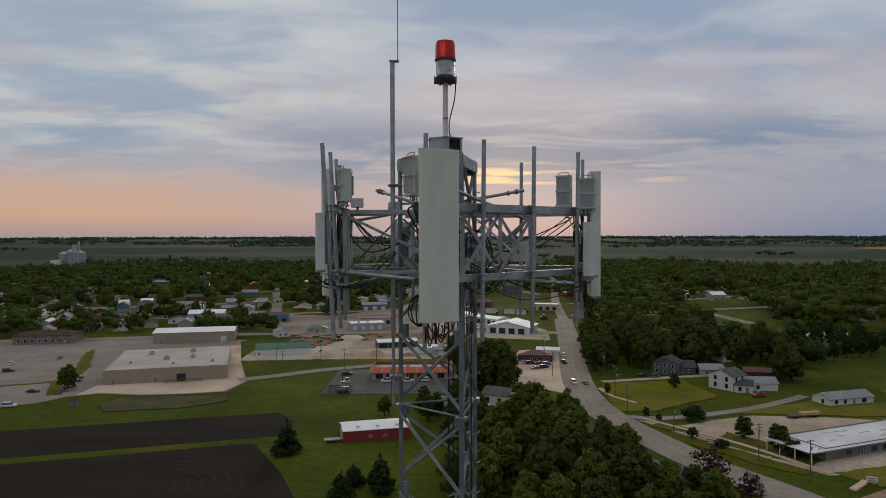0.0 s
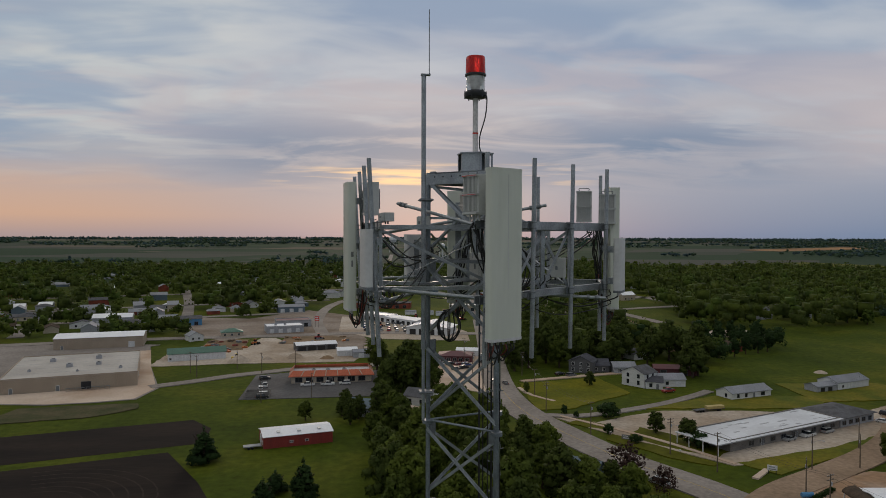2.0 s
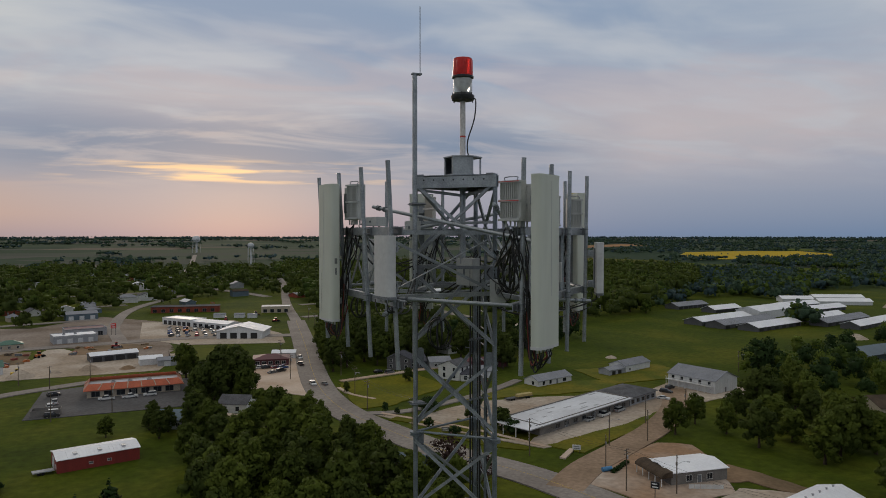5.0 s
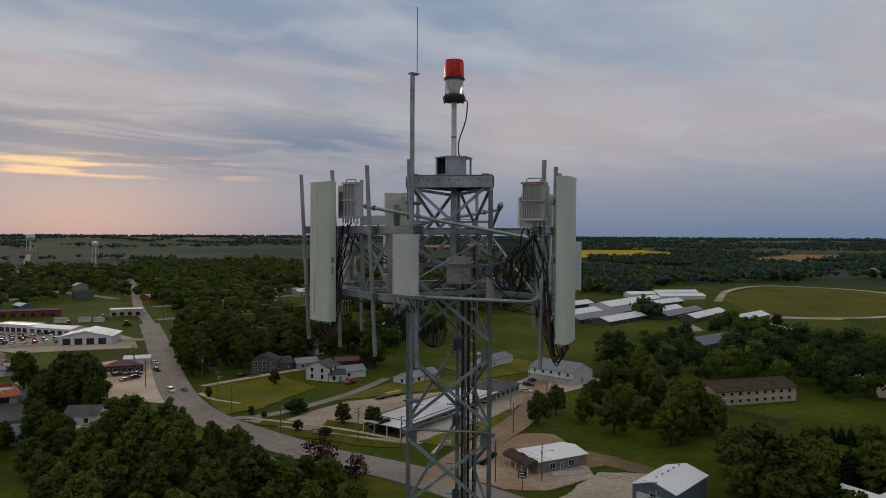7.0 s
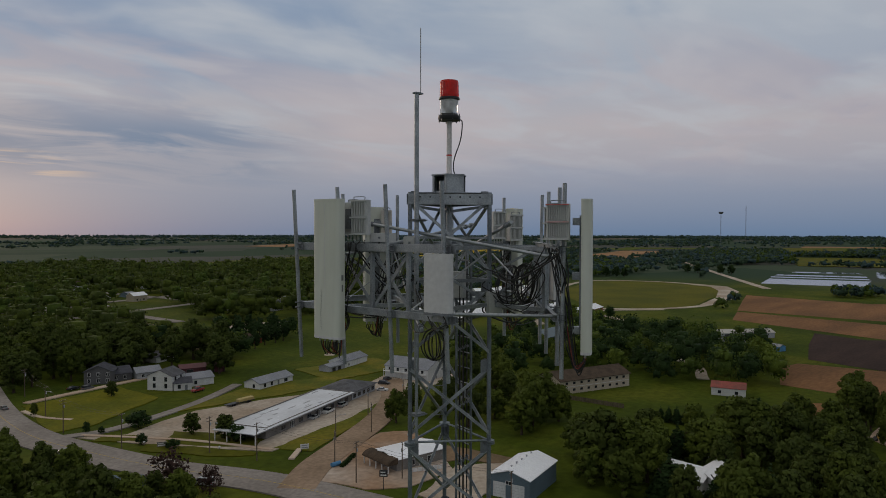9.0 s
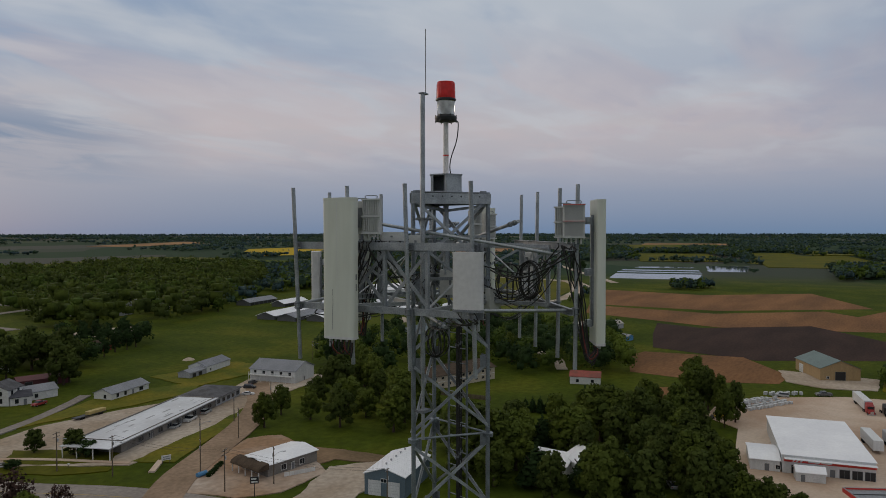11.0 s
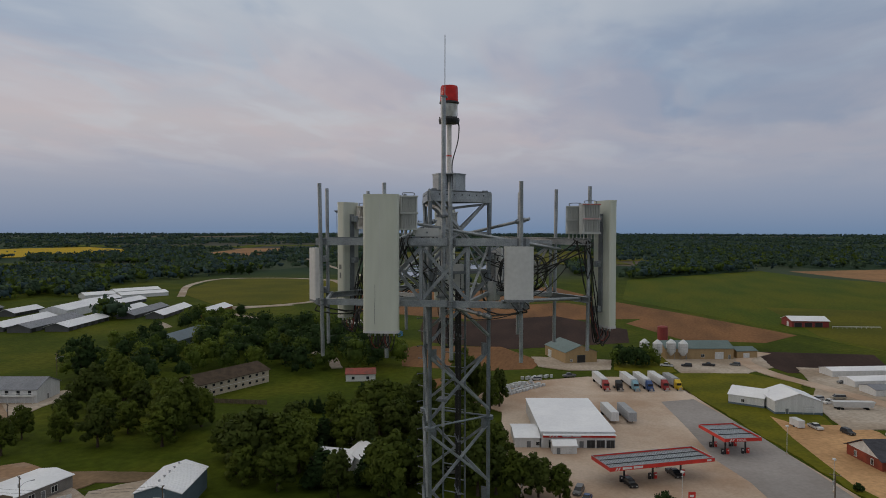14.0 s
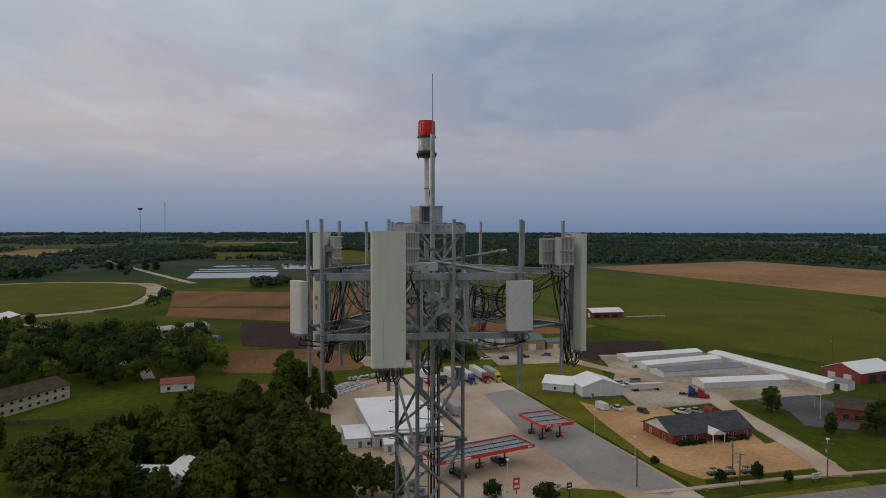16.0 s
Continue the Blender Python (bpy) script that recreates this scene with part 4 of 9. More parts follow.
part("clear_lens", Geo().lathe([(0.165, 1.20), (0.175, 1.23), (0.175, 1.44), (0.165, 1.475)], 28), CLEARLENS, beacon, "clear ribbed glass lens", True)
part("lamp_core", Geo().lathe([(0.05, 1.20), (0.06, 1.25), (0.13, 1.40), (0.14, 1.47)], 20), CHROME, beacon, "reflector inside the clear lens", True)
part("middle_flange", Geo().lathe([(0.19, 1.475), (0.20, 1.48), (0.20, 1.51), (0.185, 1.52)], 28), BLACKM, beacon, "", True)
part("red_lens", Geo().lathe([(0.182, 1.52), (0.186, 1.55), (0.178, 1.80), (0.168, 1.835), (0.06, 1.845)], 28), REDLENS, beacon, "red ribbed glass lens", True)
g = Geo()
for k in range(12):
    q = az(k * 30) * 0.182
    g.beam(q + Vector((0, 0, 1.54)), q * 0.965 + Vector((0, 0, 1.80)), 0.006, n=5)
part("lens_ribs", g, REDLENS, beacon)
part("lead", Geo().tube([(0.19, 0.0, 1.10), (0.25, 0.0, 1.05), (0.22, 0.0, 0.72), (0.10, 0.0, 0.35), (0.09, 0.02, 0.12), (0.16, 0.04, -0.02)], 0.012), CABLE, beacon, "black lead looping down the mast", True,
     pose(0, 0, 0, 0, 0, -42))

# whip antenna on its long pipe
rod = thing("whip_antenna", pose(-0.93, 12.98, 58.6), "thin whip antenna on a long galvanised pipe beside the mast leg", "antenna")
part("pipe", Geo().beam((0, 0, 1.32), (0, 0, 6.36), 0.044, n=12).beam((0, 0, 0.0), (0, 0, 1.36), 0.030, n=12), GALV, rod, "", True)
part("cap", Geo().box(-0.055, -0.05, 6.355, 0.12, 0.05, 6.38), GALV_D, rod, "cap plate with a side lug")
part("whip", Geo().beam((0.10, 0, 6.38), (0.10, 0, 7.56), 0.008, n=6), GALV_D, rod, "thin grey whip")
for z in (0.5, 2.5, 4.05):
    g = Geo()
    g.box(-0.07, -0.07, z, 0.16, 0.10, z + 0.05)
    g.beam((-0.09, -0.09, z + 0.025), (0.18, -0.09, z + 0.025), 0.012, n=6)
    g.beam((-0.09, 0.12, z + 0.025), (0.18, 0.12, z + 0.025), 0.012, n=6)
    part("clamp", g, GALV_D, rod)

# ---- three sector frames
ZU, ZL = 62.19, 61.08
FACES = [
    [Vector((-2.12, 14.99, 0)), Vector((-2.02, 13.79, 0)), Vector((-1.94, 12.60, 0)), Vector((-1.87, 11.36, 0))],
    [Vector((-0.26, 10.26, 0)), Vector((0.63, 10.97, 0)), Vector((1.53, 11.85, 0)), Vector((2.43, 12.66, 0))],
    [Vector((2.78, 13.95, 0)), Vector((1.62, 14.50, 0)), Vector((0.42, 14.98, 0)), Vector((-0.66, 15.48, 0))],
]
FRAMES = []
for n, pipes in enumerate(FACES):
    a, b = pipes[0], pipes[3]
    d = (b - a).normalized()
    mid = (a + b) / 2
    inward = (MAST - mid).normalized()
    inward = (inward - d * inward.dot(d)).normalized()
    fr = thing("sector_frame", pose(mid.x, mid.y, 0), "galvanised antenna mounting frame with rails and stand-off arms on the mast", "antenna frame", "sector frames round the mast")
    FRAMES.append((fr, d, inward, mid))

    def fp(name, g, mat, label="", parent=None, smooth=False):
        g.v = [(x - mid.x, y - mid.y, z) for x, y, z in g.v]
        return part(name, g, mat, parent or fr, label, smooth)

    for z, h in ((ZU, 0.125), (ZL, 0.105)):
        p, q = a - d * 0.14 + inward * 0.10, b + d * 0.14 + inward * 0.10
        g = Geo()
        g.beam(p + Vector((0, 0, z)), q + Vector((0, 0, z)), 0.012, h)
        for s in (-1, 1):
            g.beam(p + inward * 0.035 + Vector((0, 0, z + s * h / 2)), q + inward * 0.035 + Vector((0, 0, z + s * h / 2)), 0.07, 0.010)
        fp("rail", g, GALV, "horizontal channel rail")
    for p in pipes:
        lean = inward * (0.085 if n == 0 else 0.02)
        pipe = fp("pipe", Geo().beam(p + lean + Vector((0, 0, 60.08)), p - lean + Vector((0, 0, 63.25)), 0.036, n=12), GALV, "vertical mounting pipe", None, True)
        for z in (ZU, ZL):
            g = Geo()
            for dz in (-0.045, 0.045):
                g.lathe([(0.046, -0.008), (0.052, -0.008), (0.052, 0.008), (0.046, 0.008)], 12, (p.x, p.y, z + dz))
                for s in (-1, 1):
                    c = p + d * 0.05 * s + Vector((0, 0, z + dz))
                    g.beam(c, c + inward * 0.16, 0.007, n=6)
            g.beam(p - d * 0.08 + inward * 0.05 + Vector((0, 0, z)), p + d * 0.08 + inward * 0.05 + Vector((0, 0, z)), 0.012, 0.14)
            fp("clamp", g, GALV_D, "", pipe)
    # middle truss: four posts and crossed angles, then arms in to the mast
    posts = [mid - d * 0.86, mid + d * 0.0, mid + d * 0.86]
    for s in posts:
        g = Geo().beam(s + inward * 0.20 + Vector((0, 0, ZL)), s + inward * 0.20 + Vector((0, 0, ZU)), 0.06, 0.06)
        fp("post", g, GALV)
    for s, e in zip(posts[:-1], posts[1:]):
        g = Geo()
        o = inward * 0.22
        g.beam(s + o + Vector((0, 0, ZL + 0.05)), e + o + Vector((0, 0, ZU - 0.08)), 0.012, 0.06)
        g.beam(s + o * 1.1 + Vector((0, 0, ZU - 0.08)), e + o * 1.1 + Vector((0, 0, ZL + 0.05)), 0.012, 0.06)
        fp("cross_brace", g, GALV, "crossed flat bars")
    legs = sorted(range(3), key=lambda k: (LEGS[k] - mid).length)[:2]
    legs.sort(key=lambda k: (LEGS[k] - mid).dot(d))
    for z in (ZU - 0.02, ZL + 0.02):
        for s, k in ((posts[0], legs[0]), (posts[2], legs[1])):
            g = Geo().beam(s + inward * 0.20 + Vector((0, 0, z)), leg_at(k, z), 0.07, 0.07)
            fp("arm", g, GALV, "square stand-off arm")
        g = Geo().beam(posts[0] + inward * 0.22 + Vector((0, 0, z - 0.04)), posts[2] + inward * 0.22 + Vector((0, 0, z - 0.04)), 0.05, 0.05)
        fp("cross_bar", g, GALV)
    for s, k in ((posts[0], legs[0]), (posts[2], legs[1])):
        g = Geo()
        u, w = s + inward * 0.22, LEGS[k]
        m0, m1 = Vector((u.x, u.y, ZL + 0.05)), Vector((w.x, w.y, ZU - 0.08))
        g.beam(m0, m0.lerp(m1, 0.95), 0.05, 0.012)
        m0, m1 = Vector((u.x, u.y, ZU - 0.08)), Vector((w.x, w.y, ZL + 0.05))
        g.beam(m0, m0.lerp(m1, 0.95), 0.012, 0.05)
        fp("side_brace", g, GALV)

# round tie pipes from frame to frame and from frame to mast
TIES = [((-1.34, 14.18, 62.66), (0.32, 10.84, 62.02)), ((-1.84, 11.70, 61.15), (-0.30, 10.42, 61.09)),
        ((2.45, 12.85, 61.10), (2.72, 13.80, 61.12)), ((-0.75, 15.35, 61.12), (-2.0, 14.95, 61.10)),
        ((1.60, 13.77, 62.63), (-1.90, 14.02, 62.02)), ((-0.14, 11.42, 62.63), (1.84, 14.41, 62.02)),
        ((-1.85, 11.89, 60.87), (-0.81, 13.24, 61.02)), ((2.30, 12.30, 60.90), (0.40, 12.36, 61.02)), ((-0.30, 15.20, 60.90), (0.58, 13.80, 61.02))]
for a, b in TIES:
    t0 = thing("tie_pipe", pose(*a), "round galvanised tie pipe bracing the antenna frames", "pipe", "tie pipes")
    part("tube", Geo().beam((0, 0, 0), Vector(b) - Vector(a), 0.032, n=10), GALV, t0, "", True)
    d = (Vector(b) - Vector(a)).normalized()
    part("end_clamp", Geo().beam(d * 0.12, d * 0.19, 0.05, n=10), GALV_D, t0)
    part("end_clamp", Geo().beam(d * 0.30, d * 0.34, 0.05, n=10), GALV_D, t0)


# ---- panel antennas
def panel(at, face, width, height, depth, label, mat, small=False, group="panel antennas"):
    """A radome with a gently bowed front; the origin is the middle of the front at the bottom, the front looks along `face` degrees."""
    th = thing("panel_antenna", pose(at[0], at[1], at[2], 0, 0, face + 90), label, "antenna", group)
    w, k = width / 2, 0.045
    n = 9
    front = [(-w + k + (width - 2 * k) * i / (n - 1), -0.018 * (1 - (2 * i / (n - 1) - 1) ** 2)) for i in range(n)]
    ring = [(-w + k * 0.3, k * 0.35)] + front + [(w - k * 0.3, k * 0.35), (w, k), (w, depth - 0.02), (w - 0.02, depth), (-w + 0.02, depth), (-w, depth - 0.02), (-w, k)]
    part("radome", Geo().prism(ring, 0.0, height), mat, th, "", True)
    cap = [(x * 1.012, y * 1.0 - 0.002 if y < 0.1 else y + 0.003) for x, y in ring]
    part("top_cap", Geo().prism(cap, height - 0.03, height + 0.012), mat, th)
    part("bottom_cap", Geo().prism(cap, -0.012, 0.03), RADOME_G if not small else GALV_D, th)
    # back channel with brackets
    g = Geo().box(-0.06, depth, 0.12 * height, 0.06, depth + 0.03, 0.9 * height)
    part("back_plate", g, GALV_D, th)
    for z in ((0.14, 0.5, 0.86) if not small else (0.2, 0.8)):
        g = Geo()
        g.box(-0.05, depth + 0.02, z * height - 0.06, 0.05, depth + 0.14, z * height + 0.06)
        g.box(-0.10, depth + 0.09, z * height - 0.03, 0.10, depth + 0.12, z * height + 0.03)
        part("bracket", g, GALV, th, "pipe bracket")
    for i in range(5 if not small else 3):
        x = (-0.36 + 0.18 * i) * width if not small else (-0.25 + 0.25 * i) * width
        part("connector", Geo().beam((x, depth * 0.55, -0.07), (x, depth * 0.55, -0.01), 0.018, n=8), CHROME, th)
    if not small:
        part("seam", Geo().box(-0.012, -0.0215, 0.30 * height, -0.008, -0.015, 0.97 * height), RADOME_G, th)
        g = Geo().box(w - 0.001, depth * 0.35, 0.42 * height, w + 0.002, depth * 0.65, 0.46 * height).box(w - 0.001, depth * 0.40, 0.34 * height, w + 0.002, depth * 0.60, 0.39 * height)
        part("sticker", g, INK, th, "small grey warning stickers")
    return th


panel((-0.01, 9.89, 60.54), -58, 0.61, 2.43, 0.16, "tall greenish-white panel antenna with a bowed front", RADOME)
panel((-2.37, 13.765, 60.60), 189.5, 0.625, 2.42, 0.165, "tall off-white panel antenna with a hairline crack in the front", RADOME)
panel((0.10, 15.42, 60.56), 72, 0.50, 2.42, 0.20, "tall white panel antenna turned away from the town", RADOME)
panel((3.10, 13.88, 60.56), -4, 0.50, 2.42, 0.20, "tall white panel antenna with a yellow tape on top", RADOME)
part("crack", Geo().tube([(-0.10, -0.0185, 0.15), (-0.105, -0.0195, 0.45), (-0.095, -0.019, 0.62), (-0.10, -0.018, 0.85)], 0.003, 4), INK, scene.objects["panel_antenna.001"], "hairline crack")
part("tape", Geo().box(-0.10, 0.0, 2.40, 0.10, 0.19, 2.442), YELLOW, scene.objects["panel_antenna.003"], "yellow tape")
panel((-2.06, 11.37, 61.18), 191, 0.50, 0.93, 0.13, "short pale-grey panel antenna", RADOME_G, True, "short panel antennas")
panel((2.72, 12.52, 61.00), -30, 0.50, 0.97, 0.14, "short pale-grey panel antenna", RADOME_G, True, "short panel antennas")
panel((-0.95, 15.70, 60.98), 128, 0.50, 1.05, 0.16, "short white panel antenna with a grey housing", RADOME_G, True, "short panel antennas")


# ---- remote radio units
def radio(at, face, w, h, dp, label, mat=RRU, red=False):
    th = thing("radio_unit", pose(at[0], at[1], at[2], 0, 0, face + 90), label, "radio unit", "remote radio units")
    part("casing", Geo().box(-w / 2, 0.03, 0, w / 2, dp, h, bevel=0.02), mat, th)
    n = max(8, int(w / 0.034))
    for z0, z1 in ((0.05, h * 0.46), (h * 0.54, h - 0.03)):
        fin = Geo().box(-0.005, 0.0, z0, 0.005, 0.03, z1).mesh("cooling_fin", mat)
        for i in range(n):
            part("cooling_fin", fin, None, th, "", False, pose(-w / 2 + 0.03 + (w - 0.06) * i / (n - 1), 0, 0))
    for z in (h * 0.5, h - 0.015, 0.02):
        part("cover_band", Geo().box(-w / 2 - 0.006, -0.006, z - 0.015, w / 2 + 0.006, 0.05, z + 0.015), mat, th)
        if red and z > 0.1:
            part("red_edge", Geo().box(-w / 2 - 0.004, -0.010, z - 0.005, w / 2 + 0.004, -0.006, z + 0.005), REDMARK, th, "thin red edge on the cover")
    part("handle", Geo().tube([(-w * 0.3, 0.06, h), (-w * 0.3, 0.06, h + 0.05), (w * 0.3, 0.06, h + 0.05), (w * 0.3, 0.06, h)], 0.008), GALV_D, th)
    for i in range(4):
        x = -w * 0.33 + w * 0.22 * i
        part("plug", Geo().beam((x, dp * 0.5, -0.09), (x, dp * 0.5, 0.01), 0.014, n=8), TRIM_W, th, "white cable plug")
    part("bracket", Geo().box(-0.05, dp, h * 0.2, 0.05, dp + 0.07, h * 0.8), GALV_D, th)
    return th


radio((-0.52, 10.20, 62.33), 205, 0.36, 0.58, 0.20, "pale grey finned radio unit with red-edged covers", RRU, True)
radio((-0.20, 10.52, 62.33), 190, 0.34, 0.55, 0.18, "grey finned radio unit behind its twin", RRU)
radio((-1.98, 13.36, 62.40), 205, 0.32, 0.62, 0.20, "pale grey radio unit beside the tall antenna", RRU)
radio((-1.80, 13.66, 62.40), 20, 0.30, 0.58, 0.18, "grey radio unit with dark fins", RRU)
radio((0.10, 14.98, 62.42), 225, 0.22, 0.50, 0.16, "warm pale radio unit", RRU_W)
radio((2.36, 13.72, 62.30), 250, 0.30, 0.62, 0.18, "pale finned radio unit", RRU)
radio((2.80, 13.60, 62.26), 250, 0.32, 0.60, 0.18, "pale finned radio unit with a yellow tag", RRU)


def junction(at, face, w, h, dp, label):
    th = thing("junction_box", pose(at[0], at[1], at[2], 0, 0, face + 90), label, "junction box", "junction boxes")
    part("box", Geo().box(-w / 2, 0, 0, w / 2, dp, h, bevel=0.015), RRU, th)
    part("lid", Geo().box(-w / 2 - 0.01, -0.015, 0.01, w / 2 + 0.01, 0.002, h - 0.01), RRU, th)
    part("latch", Geo().box(-0.02, -0.03, h * 0.4, 0.02, -0.012, h * 0.6), GALV_D, th)
    part("glands", Geo().beam((-w * 0.25, dp * 0.5, -0.05), (-w * 0.25, dp * 0.5, 0.0), 0.016, n=8).beam((w * 0.25, dp * 0.5, -0.05), (w * 0.25, dp * 0.5, 0.0), 0.016, n=8), BLACKM, th)


junction((-0.98, 13.10, 62.14), 200, 0.24, 0.24, 0.16, "small grey junction box on the mast leg")
junction((-1.70, 13.10, 62.28), 190, 0.42, 0.16, 0.20, "flat grey junction box on the upper rail")
junction((0.30, 12.15, 60.95), 250, 0.26, 0.40, 0.14, "grey power box on the mast")
junction((0.05, 13.0, 61.2), 200, 0.40, 0.50, 0.20, "grey distribution box inside the mast")
junction((1.30, 11.95, 61.30), 230, 0.24, 0.34, 0.14, "grey junction box in the frame")

# ---- cables
rng = random.Random(11)


def jumper(name, a, b, sag, r, mat, label, wob=0.05):
    a, b = Vector(a), Vector(b)
    pts = [a, a + Vector((rng.uniform(-wob, wob) * 0.4, rng.uniform(-wob, wob) * 0.4, -sag * 0.55))]
    m = (a + b) / 2
    pts.append(Vector((m.x + rng.uniform(-wob, wob), m.y + rng.uniform(-wob, wob), min(a.z, b.z) - sag)))
    pts += [b + Vector((rng.uniform(-wob, wob) * 0.4, rng.uniform(-wob, wob) * 0.4, -sag * 0.5)), b]
    o = thing(name, pose(*a), label, "cable", "antenna jumper cables")
    part("jacket", Geo().tube([p - a for p in pts], r), mat, o, "", True)


# from the plugs under each tall antenna up to the radios
for (x, y, z), face, w, dst in (((-0.01, 9.89, 60.47), -58, 0.60, (-0.30, 10.36, 62.25)), ((-2.37, 13.765, 60.53), 189.5, 0.62, (-1.95, 13.50, 62.32)),
                                ((0.10, 15.42, 60.49), 72, 0.50, (0.25, 14.85, 62.3)), ((3.10, 13.88, 60.49), -4, 0.50, (2.62, 13.72, 62.2))):
    s, back = az(face + 90), -az(face)
    for i in range(9):
        off = (-0.36 + 0.09 * i) * w
        a = Vector((x, y, z)) + s * off + back * 0.11
        bb = Vector((x, y, 0)) + back * rng.uniform(0.30, 0.40) + s * rng.uniform(-0.10, 0.10)
        mid_z = 60.75 + rng.uniform(-0.1, 0.5)
        jumper("jumper_cable", a, (bb.x, bb.y, mid_z), rng.uniform(0.14, 0.26), 0.011, CABLE_R if i % 4 == 1 else CABLE, "black jumper cable looping under a panel antenna" if i % 4 != 1 else "dark red jumper cable looping under a panel antenna")
        o = thing("riser_cable", pose(bb.x, bb.y, mid_z), "black cable tied along the mounting pipe", "cable", "riser cables")
        e = Vector(dst) + Vector((rng.uniform(-0.14, 0.14), rng.uniform(-0.14, 0.14), -0.06)) - Vector((bb.x, bb.y, mid_z))
        part("jacket", Geo().tube([(0, 0, 0), e * 0.3 + Vector((rng.uniform(-.05, .05), rng.uniform(-.05, .05), 0)), e * 0.65 + Vector((rng.uniform(-.09, .09), rng.uniform(-.09, .09), -0.05)),
                                   e - Vector((0, 0, rng.uniform(0.02, 0.1))), e], 0.011), CABLE, o, "", True)
# slack loops between the radios and the mast
for a, b, n in (((-0.30, 10.40, 62.25), (0.30, 12.20, 61.9), 5), ((-1.90, 13.45, 62.3), (-0.75, 13.2, 61.8), 4), ((2.5, 13.6, 62.2), (0.62, 13.6, 61.8), 4), ((0.25, 14.8, 62.2), (0.55, 13.8, 61.7), 4),
                ((0.95, 11.6, 61.3), (0.32, 12.30, 61.2), 5), ((-2.0, 11.45, 61.12), (-1.0, 13.0, 61.5), 4), ((2.55, 12.6, 60.95), (0.5, 12.5, 61.3), 3), ((-0.85, 15.6, 60.9), (0.4, 14.0, 61.3), 3), ((-0.1, 10.9, 61.9), (0.3, 12.3, 61.5), 5)):
    for i in range(n):
        j = Vector((rng.uniform(-0.15, 0.15), rng.uniform(-0.15, 0.15), rng.uniform(-0.1, 0.1)))
        jumper("slack_cable", Vector(a) + j, Vector(b) + j * 0.8, rng.uniform(0.10, 0.42), rng.choice((0.009, 0.011, 0.014)), CABLE, "slack black cable hanging between radio and mast", 0.16)
# coils
for c, rr, n in (((-0.45, 13.0, 60.35), 0.22, 5), ((0.15, 11.35, 61.55), 0.28, 5), ((0.55, 11.95, 61.45), 0.30, 4), ((-1.55, 14.4, 60.75), 0.16, 4)):
    for i in range(n):
        o = thing("cable_coil", pose(*c), "coiled spare black cable tied to the frame", "cable coil", "cable coils")
        tl = rng.uniform(-0.4, 0.4)
        r2 = rr * rng.uniform(0.85, 1.1)
        ph = rng.uniform(0, 3.14)
        part("turn", Geo().tube([(r2 * math.cos(k * math.pi / 4) * math.cos(ph), r2 * math.cos(k * math.pi / 4) * math.sin(ph) + tl * 0.1 * math.sin(k), r2 * 1.25 * math.sin(k * math.pi / 4)) for k in range(10)], 0.012), CABLE, o, "", True)
# feed lines down inside the mast
for i in range(6):
    x, y = 0.10 + 0.085 * i, 12.86 + 0.03 * i + 0.05 * (i % 2)
    o = thing("feed_line", pose(x, y, 0), "black feed line clipped down the mast", "cable", "feed lines")
    part("jacket", Geo().beam((0, 0, 0.2), (0, 0, 61.5 + 0.08 * i), 0.011 if i % 3 else 0.017, n=8), CABLE, o, "", True)
    for k in range(8):
        part("clip", Geo().box(-0.022, -0.022, 52.5 + 1.1 * k, 0.022, 0.022, 52.54 + 1.1 * k), GALV_D, o, "steel cable clip")
for k in range(12):
    z = 62.4 - k * 1.1
    tp("cable_rung", Geo().beam((0.08, 12.90, z), (0.60, 13.08, z), 0.030, 0.010), GALV_D, "rung that carries the feed lines")
# climbing ladder inside the mast
ladder = thing("ladder", pose(0.36, 13.10, 0), "narrow steel climbing ladder inside the lattice mast", "ladder")
LA, LB = Vector((0.14, 0.22, 0)), Vector((0.02, -0.28, 0))
for p in (LA, LB):
    part("rail", Geo().beam(p + Vector((0, 0, 44.0)), p + Vector((0, 0, 62.2)), 0.035, 0.035), GALV_M, ladder)
for k in range(60):
    z = 44.2 + 0.30 * k
    part("rung", Geo().beam(LA + Vector((0, 0, z)), LB + Vector((0, 0, z)), 0.011, n=6), GALV_M, ladder)

# ---------------------------------------------------------------- buildings
def frame_of(p0, p1):
    a, b = Vector((*p0, 0)), Vector((*p1, 0))
    d = b - a
    return pose(a.x, a.y, rise(a.x, a.y), 0, 0, math.degrees(math.atan2(d.y, d.x))), d.length


